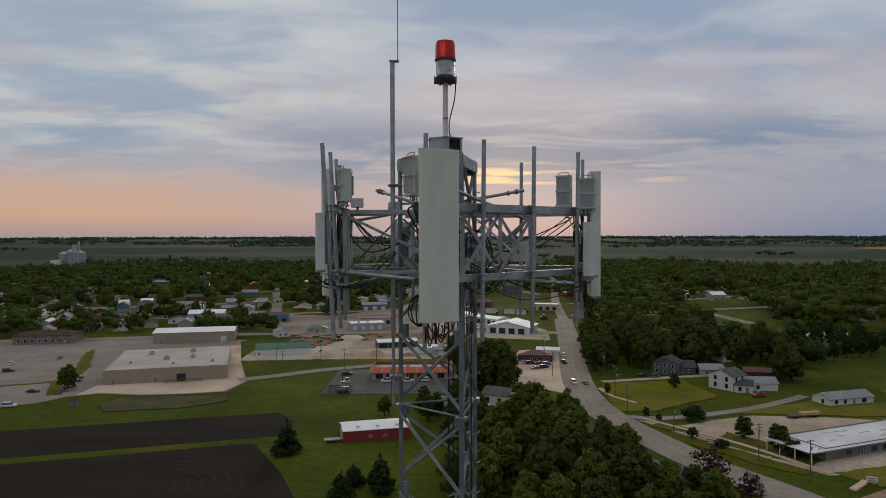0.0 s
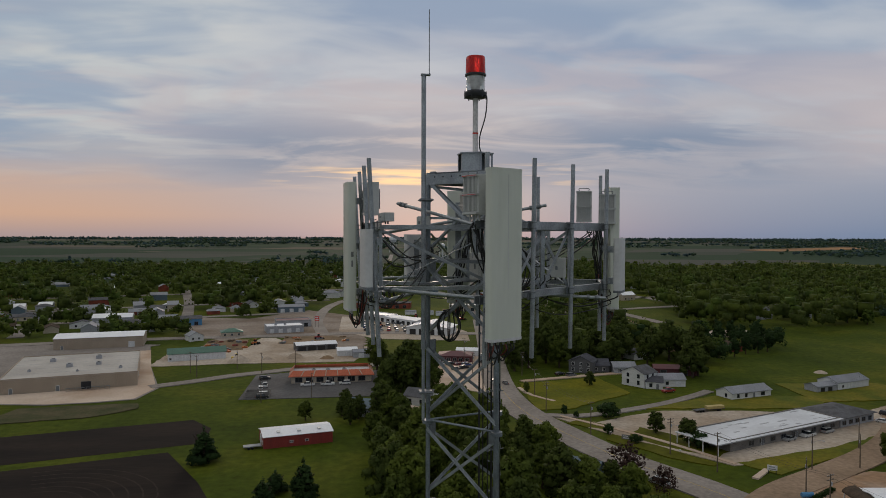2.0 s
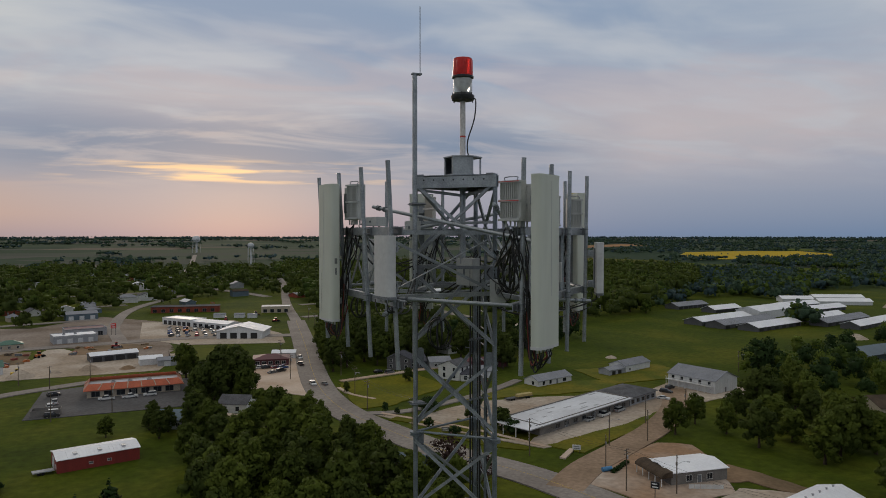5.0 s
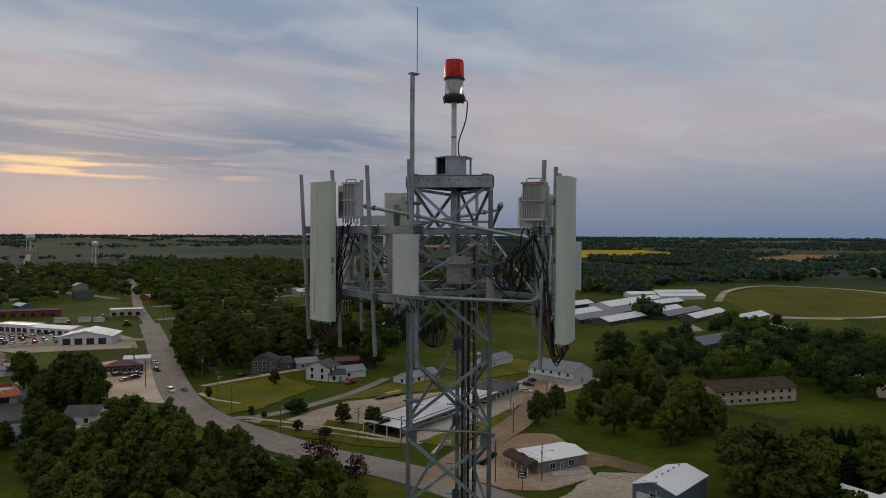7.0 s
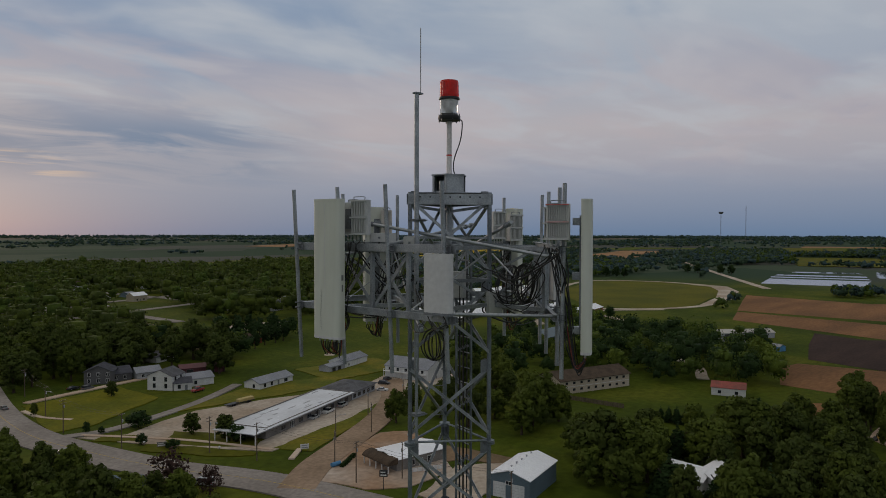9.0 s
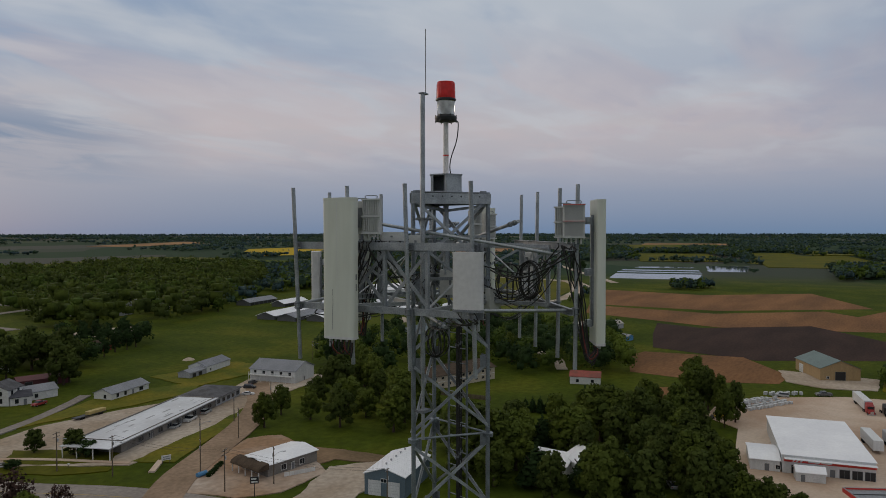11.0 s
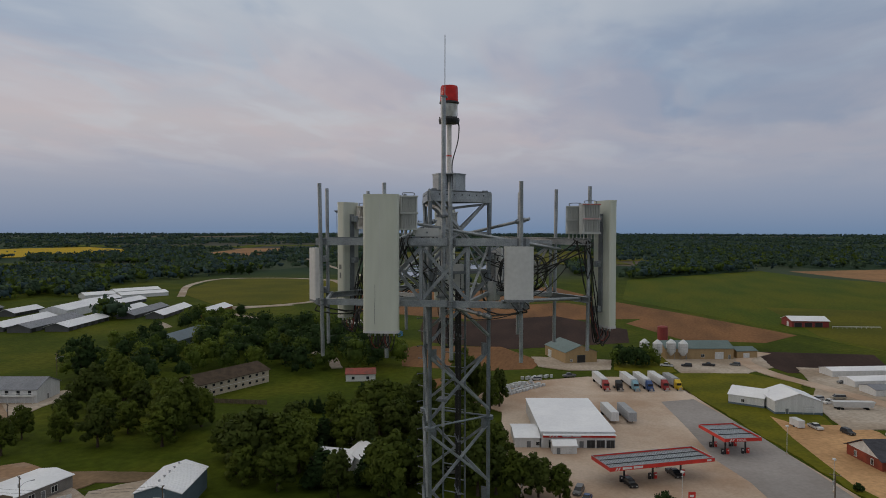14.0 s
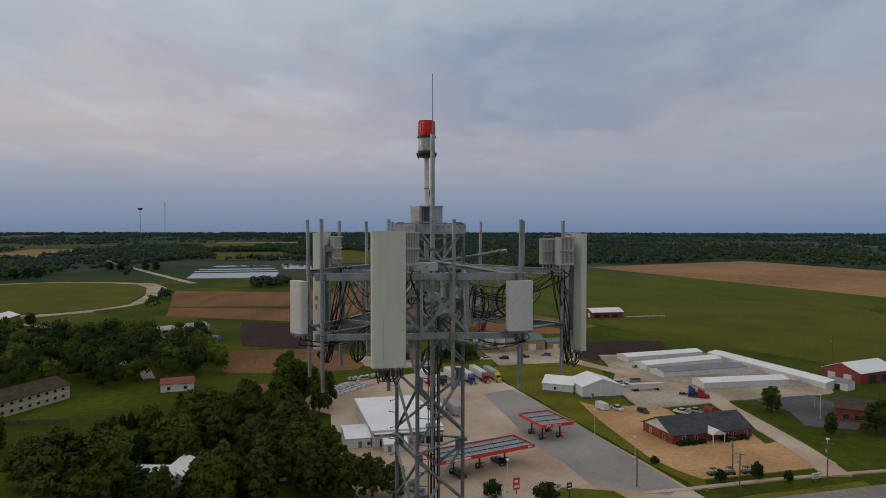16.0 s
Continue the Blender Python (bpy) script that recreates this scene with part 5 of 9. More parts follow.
def opening(parent, face, L, D, u, z, w, h, kind):
    """A window or door on a wall: f front, b back, l and r the ends."""
    if face == "f":
        m = pose(u, 0, z)
    elif face == "b":
        m = pose(u, D, z, 0, 0, 180)
    elif face == "l":
        m = pose(0, u, z, 0, 0, -90)
    else:
        m = pose(L, u, z, 0, 0, 90)
    big = kind in ("garage", "rolldoor")
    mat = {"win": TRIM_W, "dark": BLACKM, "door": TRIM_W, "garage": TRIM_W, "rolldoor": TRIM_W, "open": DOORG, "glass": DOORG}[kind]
    name = {"win": "window", "dark": "window", "glass": "shop_window", "open": "open_bay"}.get(kind, "door")
    e = 0.09
    g = Geo()
    for x0, z0, x1, z1 in ((-w / 2 - e, 0, -w / 2, h), (w / 2, 0, w / 2 + e, h), (-w / 2 - e, h, w / 2 + e, h + e), (-w / 2 - e, -e, w / 2 + e, 0)):
        g.box(x0, -0.09, z0, x1, 0.03, z1)
    win = part(name, g, mat, parent, "", False, m)
    # an open bay is closed by a black sheet that stands for the shade inside
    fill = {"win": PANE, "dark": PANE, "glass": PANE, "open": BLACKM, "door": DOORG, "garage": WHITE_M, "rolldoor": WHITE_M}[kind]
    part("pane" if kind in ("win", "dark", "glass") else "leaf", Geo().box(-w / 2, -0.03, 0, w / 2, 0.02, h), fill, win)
    if kind in ("win", "glass") and w > 0.8:
        n = 1 if kind == "win" else max(1, int(w / 1.6))
        for i in range(n):
            x = -w / 2 + w * (i + 1) / (n + 1)
            part("glazing_bar", Geo().box(x - 0.03, -0.06, 0, x + 0.03, -0.03, h), mat, win)
    if big:
        g = Geo()
        for k in range(1, 5):
            g.box(-w / 2, -0.045, h * k / 5 - 0.02, w / 2, -0.03, h * k / 5 + 0.02)
        part("panel_joints", g, GREY_W, win)


def building(name, p0, p1, depth, h, roof, wall, rmat, label, ridge=1.5, over=0.45, opens=(), category="building", group="", base=None, extra_roof_z=0.0, seams=0):
    """Front edge from p0 to p1, the body lies `depth` metres behind it; roof: flat, gx (ridge along the front), gy (ridge front to back), hip, shed."""
    m, L = frame_of(p0, p1)
    th = thing(name, m, label, category, group)
    D = depth
    OCC.append([tuple((m @ Vector(q)).xy) for q in ((-1, -1, 0), (L + 1, -1, 0), (L + 1, D + 1, 0), (-1, D + 1, 0))])
    g = Geo()
    if roof == "gx":
        prof = [(0, 0), (D, 0), (D, h), (D / 2, h + ridge), (0, h)]
        g.add([(0, y, z) for y, z in prof] + [(L, y, z) for y, z in prof],
              [(0, 4, 3, 2, 1), (5, 6, 7, 8, 9)] + [(i, (i + 1) % 5, (i + 1) % 5 + 5, i + 5) for i in range(5)])
    elif roof == "gy":
        prof = [(0, 0), (L, 0), (L, h), (L / 2, h + ridge), (0, h)]
        g.add([(x, 0, z) for x, z in prof] + [(x, D, z) for x, z in prof],
              [(0, 1, 2, 3, 4), (9, 8, 7, 6, 5)] + [((i + 1) % 5, i, i + 5, (i + 1) % 5 + 5) for i in range(5)])
    elif roof == "shed":
        prof = [(0, 0), (D, 0), (D, h + ridge), (0, h)]
        g.add([(0, y, z) for y, z in prof] + [(L, y, z) for y, z in prof], [(0, 3, 2, 1), (4, 5, 6, 7)] + [(i, (i + 1) % 4, (i + 1) % 4 + 4, i + 4) for i in range(4)])
    else:
        g.box(0, 0, 0, L, D, h)
    w = part("wall", g, wall, th)
    if base:
        part("wall_base", Geo().box(-0.04, -0.04, 0, L + 0.04, D + 0.04, base[0]), base[1], th, "darker band along the foot of the wall")
    t, o = 0.16, over
    g = Geo()
    if roof in ("gx", "gy"):
        W, N = (D, L) if roof == "gx" else (L, D)
        sl = ridge / (W / 2)
        prof = [(-o, h - o * sl + 0.02), (W / 2, h + ridge + 0.02), (W + o, h - o * sl + 0.02), (W + o, h - o * sl + 0.02 + t), (W / 2, h + ridge + 0.02 + t), (-o, h - o * sl + 0.02 + t)]
        for side in (0, 1):
            q = [prof[0], prof[1], prof[4], prof[5]] if side == 0 else [prof[1], prof[2], prof[3], prof[4]]
            v = [((-o, y, z) if roof == "gx" else (y, -o, z)) for y, z in q] + [((N + o, y, z) if roof == "gx" else (y, N + o, z)) for y, z in q]
            g = Geo().add(v, [(3, 2, 1, 0), (4, 5, 6, 7)] + [(i, (i + 1) % 4, (i + 1) % 4 + 4, i + 4) for i in range(4)])
            r = part("roof_slope", g, rmat, th)
            if seams:
                s = Geo()
                n = max(2, int((N + 2 * o) / seams))
                for k in range(n + 1):
                    x = -o + (N + 2 * o) * k / n
                    (y0, z0), (y1, z1) = q[3], q[2]
                    a, b = ((x, y0, z0 + 0.03), (x, y1, z1 + 0.03)) if roof == "gx" else ((y0, x, z0 + 0.03), (y1, x, z1 + 0.03))
                    s.beam(a, b, 0.07, 0.07)
                tagged(part("roof_ribs", s, rmat, r), kind="stuff")
    elif roof == "hip":
        i = min(L, D) / 2
        v = [(-o, -o, h), (L + o, -o, h), (L + o, D + o, h), (-o, D + o, h)]
        rg = [(i, D / 2, h + ridge), (L - i, D / 2, h + ridge)] if L >= D else [(L / 2, i, h + ridge), (L / 2, D - i, h + ridge)]
        lo = [(x, y, z - t) for x, y, z in v]
        f = [(0, 1, 5, 4), (1, 2, 5), (2, 3, 4, 5), (3, 0, 4)] if L >= D else [(0, 1, 4), (1, 2, 5, 4), (2, 3, 5), (3, 0, 4, 5)]
        g.add(v + rg + lo, f + [(9, 8, 7, 6), (6, 7, 1, 0), (7, 8, 2, 1), (8, 9, 3, 2), (9, 6, 0, 3)])
        part("roof", g, rmat, th)
    elif roof == "shed":
        v = [(-o, -o, h + 0.02), (L + o, -o, h + 0.02), (L + o, D + o, h + ridge + 0.02), (-o, D + o, h + ridge + 0.02)]
        g.add(v + [(x, y, z + t) for x, y, z in v], [(3, 2, 1, 0), (4, 5, 6, 7), (0, 1, 5, 4), (1, 2, 6, 5), (2, 3, 7, 6), (3, 0, 4, 7)])
        r = part("roof", g, rmat, th)
        if seams:
            s = Geo()
            n = max(2, int((L + 2 * o) / seams))
            for k in range(n + 1):
                x = -o + (L + 2 * o) * k / n
                s.beam((x, -o, h + 0.05 + t), (x, D + o, h + ridge + 0.05 + t), 0.07, 0.07)
            tagged(part("roof_ribs", s, rmat, r), kind="stuff")
    elif roof == "flat":
        part("roof", Geo().box(-o, -o, h + 0.005, L + o, D + o, h + 0.13), rmat, th)
        if not over:
            for x0, y0, x1, y1 in ((-0.1, -0.1, L + 0.1, 0.15), (-0.1, D - 0.15, L + 0.1, D + 0.1), (-0.1, 0.15, 0.15, D - 0.15), (L - 0.15, 0.15, L + 0.1, D - 0.15)):
                part("parapet", Geo().box(x0, y0, h + 0.13, x1, y1, h + 0.45), wall, th)
    for face, u, z, w_, h_, kind in opens:
        opening(th, face, L, D, u, z, w_, h_, kind)
    return th, L, D


def row_of(face, n, u0, u1, z, w, h, kind):
    return [(face, u0 + (u1 - u0) * i / max(1, n - 1), z, w, h, kind) for i in range(n)]


def roof_unit(parent, x, y, z, s=1.6):
    u = part("roof_unit", Geo().box(x - s / 2, y - s / 2, z, x + s / 2, y + s / 2, z + s * 0.6, bevel=0.1), GREY_W, parent, "rooftop air-conditioning unit")
    part("fan_cowl", Geo().lathe([(s * 0.3, 0), (s * 0.3, 0.15), (s * 0.2, 0.18)], 12, (x, y, z + s * 0.6)), BLACKM, u)


# --- west side
store0, L, D = building("department_store", (-139, 284), (-92, 297), 55, 5.6, "flat", TAN_W, MEMBRANE_T, "large tan block store with a tan-grey membrane roof", over=0.0,
                        opens=[("f", 4, 0, 1.2, 2.3, "door"), ("f", 30, 0, 3.5, 3.2, "open"), ("f", 20, 0, 1.2, 2.3, "door"), ("r", 20, 0, 1.2, 2.3, "door")])
for x, y, s in ((14, 38, 2.2), (22, 22, 2.4), (32, 40, 2.4), (33, 24, 2.0), (8, 16, 1.2), (42, 12, 1.4), (26, 10, 1.0)):
    roof_unit(store0, x, y, 5.74, s)
for y in (11, 22, 33, 44):
    part("roof_joint", Geo().box(0.2, y, 5.735, 48.6, y + 0.25, 5.76), GREY_W, store0)
for i in range(9):
    o = thing("steel_rack", pose(-116 + 1.7 * i, 287.6 + 0.47 * i, 0, 0, 0, 15), "stacked grey wire rack against the store wall", "rack", "racks by the store")
    part("frame", Geo().box(0, 0, 0.05, 1.4, 0.9, 0.15).box(0, 0, 1.3, 1.4, 0.9, 1.4).box(0, 0, 0, 0.1, 0.9, 1.4).box(1.3, 0, 0, 1.4, 0.9, 1.4), GALV_D, o)
building("warehouse", (-163, 391), (-120, 400), 22, 6.0, "gx", TAN_W, WHITE_R, "long tan warehouse with a white metal roof", 1.2, 0.3, [("f", 4, 0, 1.1, 2.2, "door"), ("f", 38, 0, 3.0, 3.2, "garage")], seams=2.0)
building("repair_garage", (-94, 350), (-68, 357), 10, 3.7, "gx", WHITE_M, GREEN_R, "white garage building with a green metal roof and roller doors", 2.0, 0.4,
         row_of("f", 5, 4, 22, 0.1, 3.0, 2.9, "garage") + [("f", 1.2, 0.9, 0.9, 1.0, "win")], seams=1.5)
building("cottage", (-99, 415), (-92, 419), 9, 3.0, "gy", WHITE_W, GREY_R, "small white cottage with a grey gable roof", 2.2, 0.3, [("f", 2, 0.9, 1.1, 1.2, "win"), ("f", 5.5, 0.9, 1.1, 1.2, "win"), ("r", 4.5, 0.9, 1.1, 1.2, "win")])
building("metal_shed", (-179, 489), (-155, 494), 16, 5.6, "gx", GREY_W, WHITE_R, "grey metal shed with a pale roof", 2.0, 0.3, row_of("f", 3, 4, 20, 0, 3.2, 3.6, "rolldoor"))
building("shop", (-126, 484), (-108, 489), 14, 4.6, "gx", BLUE_W, SHINGLE_G, "bright blue shop with a grey roof", 1.6, 0.4, row_of("f", 3, 3, 15, 0.3, 2.4, 2.4, "glass"))
building("brick_school", (-240, 388), (-209, 393), 16, 5.0, "hip", STONE_W, SHINGLE_B, "low grey-brown building with a brown hipped roof", 2.2, 0.5, row_of("f", 8, 3, 28, 1.2, 1.6, 1.6, "win"))
building("brick_school", (-262, 330), (-244, 333), 12, 5.0, "hip", STONE_W, SHINGLE, "low grey-brown wing with a dark roof", 2.0, 0.5, row_of("f", 4, 3, 15, 1.2, 1.6, 1.6, "win"))
rest, L, D = building("restaurant", (-30, 293.5), (3, 295), 15, 3.4, "flat", CREAM_W, MEMBRANE, "fast-food restaurant with a flared orange roof edge", over=0.0,
                      opens=row_of("f", 7, 3, 29, 0.6, 2.8, 1.9, "glass") + [("l", 6, 0, 1.2, 2.3, "door"), ("f", 16, 0, 1.4, 2.3, "door")])
for k, (a, b) in enumerate((((-1.2, -1.2), (L + 1.2, -1.2)), ((L + 1.2, -1.2), (L + 1.2, D + 1.2)), ((L + 1.2, D + 1.2), (-1.2, D + 1.2)), ((-1.2, D + 1.2), (-1.2, -1.2)))):
    c = Vector((L / 2, D / 2))
    ia, ib = [Vector((min(max(p[0], 0.8), L - 0.8), min(max(p[1], 0.8), D - 0.8))) for p in (a, b)]
    v = [(a[0], a[1], 3.2), (b[0], b[1], 3.2), (ib.x, ib.y, 5.3), (ia.x, ia.y, 5.3)]
    ms = part("mansard", Geo().add(v + [(x, y, z - 0.18) for x, y, z in v], [(0, 1, 2, 3), (7, 6, 5, 4), (1, 0, 4, 5), (2, 1, 5, 6), (3, 2, 6, 7), (0, 3, 7, 4)]), ORANGE_R, rest, "flared orange metal roof edge")
    n = 7 if k % 2 == 0 else 4
    for i in range(1, n):
        p, q = Vector(v[0]).lerp(Vector(v[1]), i / n), Vector(v[3]).lerp(Vector(v[2]), i / n)
        part("roof_beam", Geo().beam(p + Vector((0, 0, 0.08)), q + Vector((0, 0, 0.08)), 0.35, 0.14), CREAM_W, ms, "pale raised roof beam")
for x in (9, 15, 22):
    roof_unit(rest, x, 8, 3.6, 1.8)
enc = thing("dumpster_enclosure", pose(-45, 270, 0, 0, 0, 2), "grey fenced dumpster enclosure", "enclosure")
for x0, y0, x1, y1 in ((0, 0, 9, 0.2), (0, 0.2, 0.2, 5), (8.8, 0.2, 9, 5), (0.2, 4.8, 8.8, 5)):
    part("panel", Geo().box(x0, y0, 0, x1, y1, 2.2), STONE_W, enc)
part("lid", Geo().box(5, 1, 1.6, 8, 4, 1.75), WHITE_S, enc, "white bin lid")
barn, L, D = building("red_barn", (-29.5, 205), (-10, 210), 10.3, 3.3, "gx", RED_W, WHITE_R, "long dark-red metal barn with a white roof", 0.9, 0.25, [("f", 8, 1.2, 0.9, 0.5, "win"), ("f", 12.5, 1.2, 0.9, 0.5, "win"), ("l", 6, 0, 3.0, 2.8, "rolldoor"), ("l", 2, 0.8, 1.0, 1.0, "win")], "barn", seams=0.9)
for x in (4, 10, 16):
    part("skylight", Geo().box(x, 1.5, 4.0 - 0.08, x + 1.0, 3.2, 4.2), RADOME_G, barn, "pale skylight sheet")
o = thing("flatbed_trailer", pose(-35, 204.5, 0, 0, 0, 14), "small flatbed trailer beside the red barn", "trailer")
part("bed", Geo().box(0, 0, 0.7, 5, 2.2, 0.95), GREY_W, o)
for x in (1.4, 2.4):
    for y in (-0.1, 2.1):
        part("tyre", Geo().beam((x, y, 0.35), (x, y + 0.2, 0.35), 0.35, n=12), RUBBER, o)
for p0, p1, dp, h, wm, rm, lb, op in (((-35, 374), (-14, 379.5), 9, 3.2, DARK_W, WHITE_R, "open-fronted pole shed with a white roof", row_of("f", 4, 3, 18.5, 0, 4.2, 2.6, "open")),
                                      ((-13, 357), (-3, 358), 8, 3.0, WHITE_M, WHITE_R, "small white metal shed in the yard", [("f", 5, 0, 2.6, 2.4, "rolldoor")]),
                                      ((-5, 352), (3, 353), 6, 2.8, GREY_W, GREY_R, "small grey metal shed in the yard", [("f", 4, 0, 2.6, 2.2, "rolldoor")])):
    building("shed", p0, p1, dp, h, "gx", wm, rm, lb, 1.1, 0.3, op, "shed")
w0, L, D = building("flat_store", (-59, 443), (-37, 448.5), 14, 4.2, "flat", GREY_W, WHITE_R, "low flat-roofed store with a white roof", over=0.0, opens=row_of("f", 4, 3, 19, 0.3, 2.4, 2.4, "rolldoor"))
roof_unit(w0, 6, 6, 4.3, 1.4), roof_unit(w0, 12, 7, 4.3, 1.4)
building("flat_store", (-56, 470), (-34, 475), 14, 4.4, "flat", GREY_W, MAROON_R, "low store with a maroon roof", over=0.0, opens=row_of("f", 4, 3, 19, 0.3, 2.4, 2.4, "glass"))
building("metal_shed", (-65, 560), (-45, 565), 12, 4.4, "gx", SLATE_W, GREY_R, "blue-grey metal shed in the town", 1.6, 0.3, row_of("f", 3, 3, 17, 0, 3, 3, "rolldoor"))
building("green_roof_cottage", (-84, 430), (-72, 433), 9, 3.0, "hip", CREAM_W, GREEN_R, "pale cottage with a green hipped roof", 1.8, 0.4, row_of("f", 3, 2, 10, 0.9, 1.1, 1.2, "win"))
building("dealership", (-2, 515), (16, 492), 12, 4.6, "flat", WHITE_M, WHITE_R, "long white car dealership", over=0.0, opens=row_of("f", 6, 3, 26, 0.4, 3.0, 2.6, "glass"))
building("dealership", (16, 492), (36, 466), 12, 4.0, "gx", WHITE_M, WHITE_R, "white car dealership wing", 1.2, 0.3, row_of("f", 6, 3, 30, 0.4, 3.0, 2.4, "glass"))
can, L, D = building("auto_shop", (27, 432), (52, 422), 20, 4.6, "gy", WHITE_M, WHITE_R, "white workshop with a broad pale gable roof", 3.0, 0.8, row_of("f", 4, 4, 22, 0, 3.8, 3.6, "open"), seams=2.0)
building("diner", (36, 336), (52, 333), 12, 3.2, "hip", MAROON_R, MAROON_R, "low diner with a maroon roof", 1.6, 0.6, row_of("f", 5, 2, 14, 0.8, 1.8, 1.4, "win"))
building("shed", (47, 352), (58, 349), 7, 3.0, "gx", WHITE_M, WHITE_R, "small white shed behind the diner", 1.0, 0.3, [("f", 5, 0, 2.6, 2.4, "rolldoor")], "shed")
building("brick_shop", (70, 560), (92, 556), 14, 4.6, "flat", CREAM_W, MEMBRANE, "low pale shop beside the street", over=0.0, opens=row_of("f", 4, 3, 19, 0.4, 2.6, 2.4, "glass"))
building("brick_shop", (-10, 590), (40, 582), 14, 4.6, "flat", BRICK_W, SHINGLE, "long low shop row with a dark roof", over=0.4, opens=row_of("f", 8, 3, 46, 0.4, 2.8, 2.4, "glass"))
for p in ((33, 540, 8), (47, 535, 7), (56, 530, 6)):
    building("shed", (p[0], p[1]), (p[0] + p[2], p[1] - 2), 5, 2.4, "gx", WHITE_M, GREY_R, "small pale storage shed on the grass", 0.9, 0.2, [("f", p[2] / 2, 0, 1.8, 1.9, "rolldoor")], "shed")

# --- farmhouses
fh, L, D = building("farmhouse", (106.5, 279), (112.5, 270), 9, 5.6, "gy", WHITE_W, SHINGLE_G, "white two-storey farmhouse with grey gable roofs", 2.4, 0.4,
                    [("f", 3, 1.0, 1.0, 1.6, "dark"), ("f", 8, 1.0, 1.0, 1.6, "dark"), ("f", 3, 3.7, 1.0, 1.5, "dark"), ("f", 8, 3.7, 1.0, 1.5, "dark"), ("r", 2.2, 3.7, 1.0, 1.5, "dark"), ("r", 6, 3.7, 1.0, 1.5, "dark"), ("r", 6, 1.0, 1.0, 1.6, "dark")], "house")
building("farmhouse", (112.8, 269.4), (119, 267), 10, 2.9, "gx", WHITE_W, SHINGLE, "white porch wing with a dark shingle roof", 1.4, 0.4, [("f", 2, 0.8, 1.0, 1.4, "dark"), ("f", 4.6, 0, 1.0, 2.1, "door")], "house")
building("garage", (119.5, 272), (130.5, 271), 8, 3.0, "gx", WHITE_W, GREY_R, "white garage beside the farmhouse", 1.8, 0.4, [("f", 3.5, 0.9, 1.0, 1.2, "dark"), ("f", 8, 0, 2.6, 2.2, "garage")], "garage")
building("house", (92, 306), (101, 300), 9, 5.2, "gy", DARK_W, SHINGLE, "dark two-storey house with white trim", 2.4, 0.5, row_of("f", 3, 2, 9, 3.4, 1.1, 1.4, "win") + row_of("f", 3, 2, 9, 0.8, 1.1, 1.5, "win"), "house")
building("house", (101.5, 304), (110, 303), 9, 3.2, "gx", DARK_W, SHINGLE, "dark single-storey wing of the house", 2.2, 0.5, row_of("f", 2, 2.5, 6, 0.9, 1.1, 1.3, "win"), "house")
building("house", (111, 300), (121, 299), 8, 2.9, "gx", GREY_W, GREY_R, "low grey house by the lane", 1.8, 0.4, row_of("f", 2, 2.5, 7, 0.9, 1.1, 1.3, "win"), "house")
building("shed", (128, 296), (146, 291), 7, 2.8, "gx", MAROON_R, MAROON_R, "low maroon shed behind the house", 1.3, 0.3, row_of("f", 2, 4, 13, 0, 2.6, 2.2, "open"), "shed")
building("house", (14, 254), (23, 249), 9, 3.2, "gx", WHITE_W, SHINGLE_G, "white house half hidden by trees", 2.2, 0.4, row_of("f", 2, 2.5, 7, 0.9, 1.1, 1.3, "dark"), "house")
building("house", (-6, 240), (3, 236), 9, 3.0, "gx", GREY_W, SLATE_W, "grey-blue house among the trees", 2.2, 0.4, row_of("f", 2, 2.5, 7, 0.9, 1.1, 1.3, "win"), "house")
building("house", (46, 172), (55, 164), 8, 3.0, "gx", SLATE_W, SLATE_W, "slate-blue cottage in the grove", 2.6, 0.4, row_of("f", 2, 2.5, 8, 0.9, 1.1, 1.3, "dark"), "house")

# --- the long store and its neighbours
st, L, D = building("long_store", (103, 187), (151, 206.5), 14, 3.3, "flat", STONE_W, MEMBRANE, "long low store with a weathered pale flat roof", over=0.0,
                    opens=row_of("f", 9, 9, 48, 0.9, 2.2, 1.3, "glass") + [("f", 14, 0, 1.1, 2.2, "door"), ("f", 30, 0, 1.1, 2.2, "door"), ("f", 43, 0, 1.1, 2.2, "door")])
part("overhang", Geo().box(-7, -1.4, 3.34, 51.9, 0.0, 3.56), MEMBRANE, st, "deep flat eaves")
part("overhang", Geo().box(-7, 0.0, 3.34, -0.12, 14, 3.56), MEMBRANE, st, "deep flat eaves")
part("fascia", Geo().box(-7.05, -1.5, 3.28, 51.9, -1.4, 3.58), GREY_W, st)
for x, y in ((-6.6, -1.2), (-6.6, 4), (-6.6, 9), (-6.6, 13.4)):
    part("post", Geo().box(x - 0.12, y - 0.12, 0, x + 0.12, y + 0.12, 3.34), TRIM_W, st)
for k in range(26):
    x, y = random.Random(k).uniform(2, 48), random.Random(k + 70).uniform(1, 13)
    part("roof_patch", Geo().box(x, y, 3.435, x + 0.3 + 2.0 * (k % 3), y + 0.3 + 0.5 * (k % 2), 3.447), GREY_W if k % 3 else WHITE_R, st, "patched seam in the roof skin")
building("long_store", (151.6, 206.8), (168.5, 213.5), 14, 3.3, "hip", GREY_W, SHINGLE_G, "end of the store with a dark grey hipped roof", 2.0, 0.9, row_of("f", 5, 2, 16, 0.9, 1.8, 1.3, "glass"))
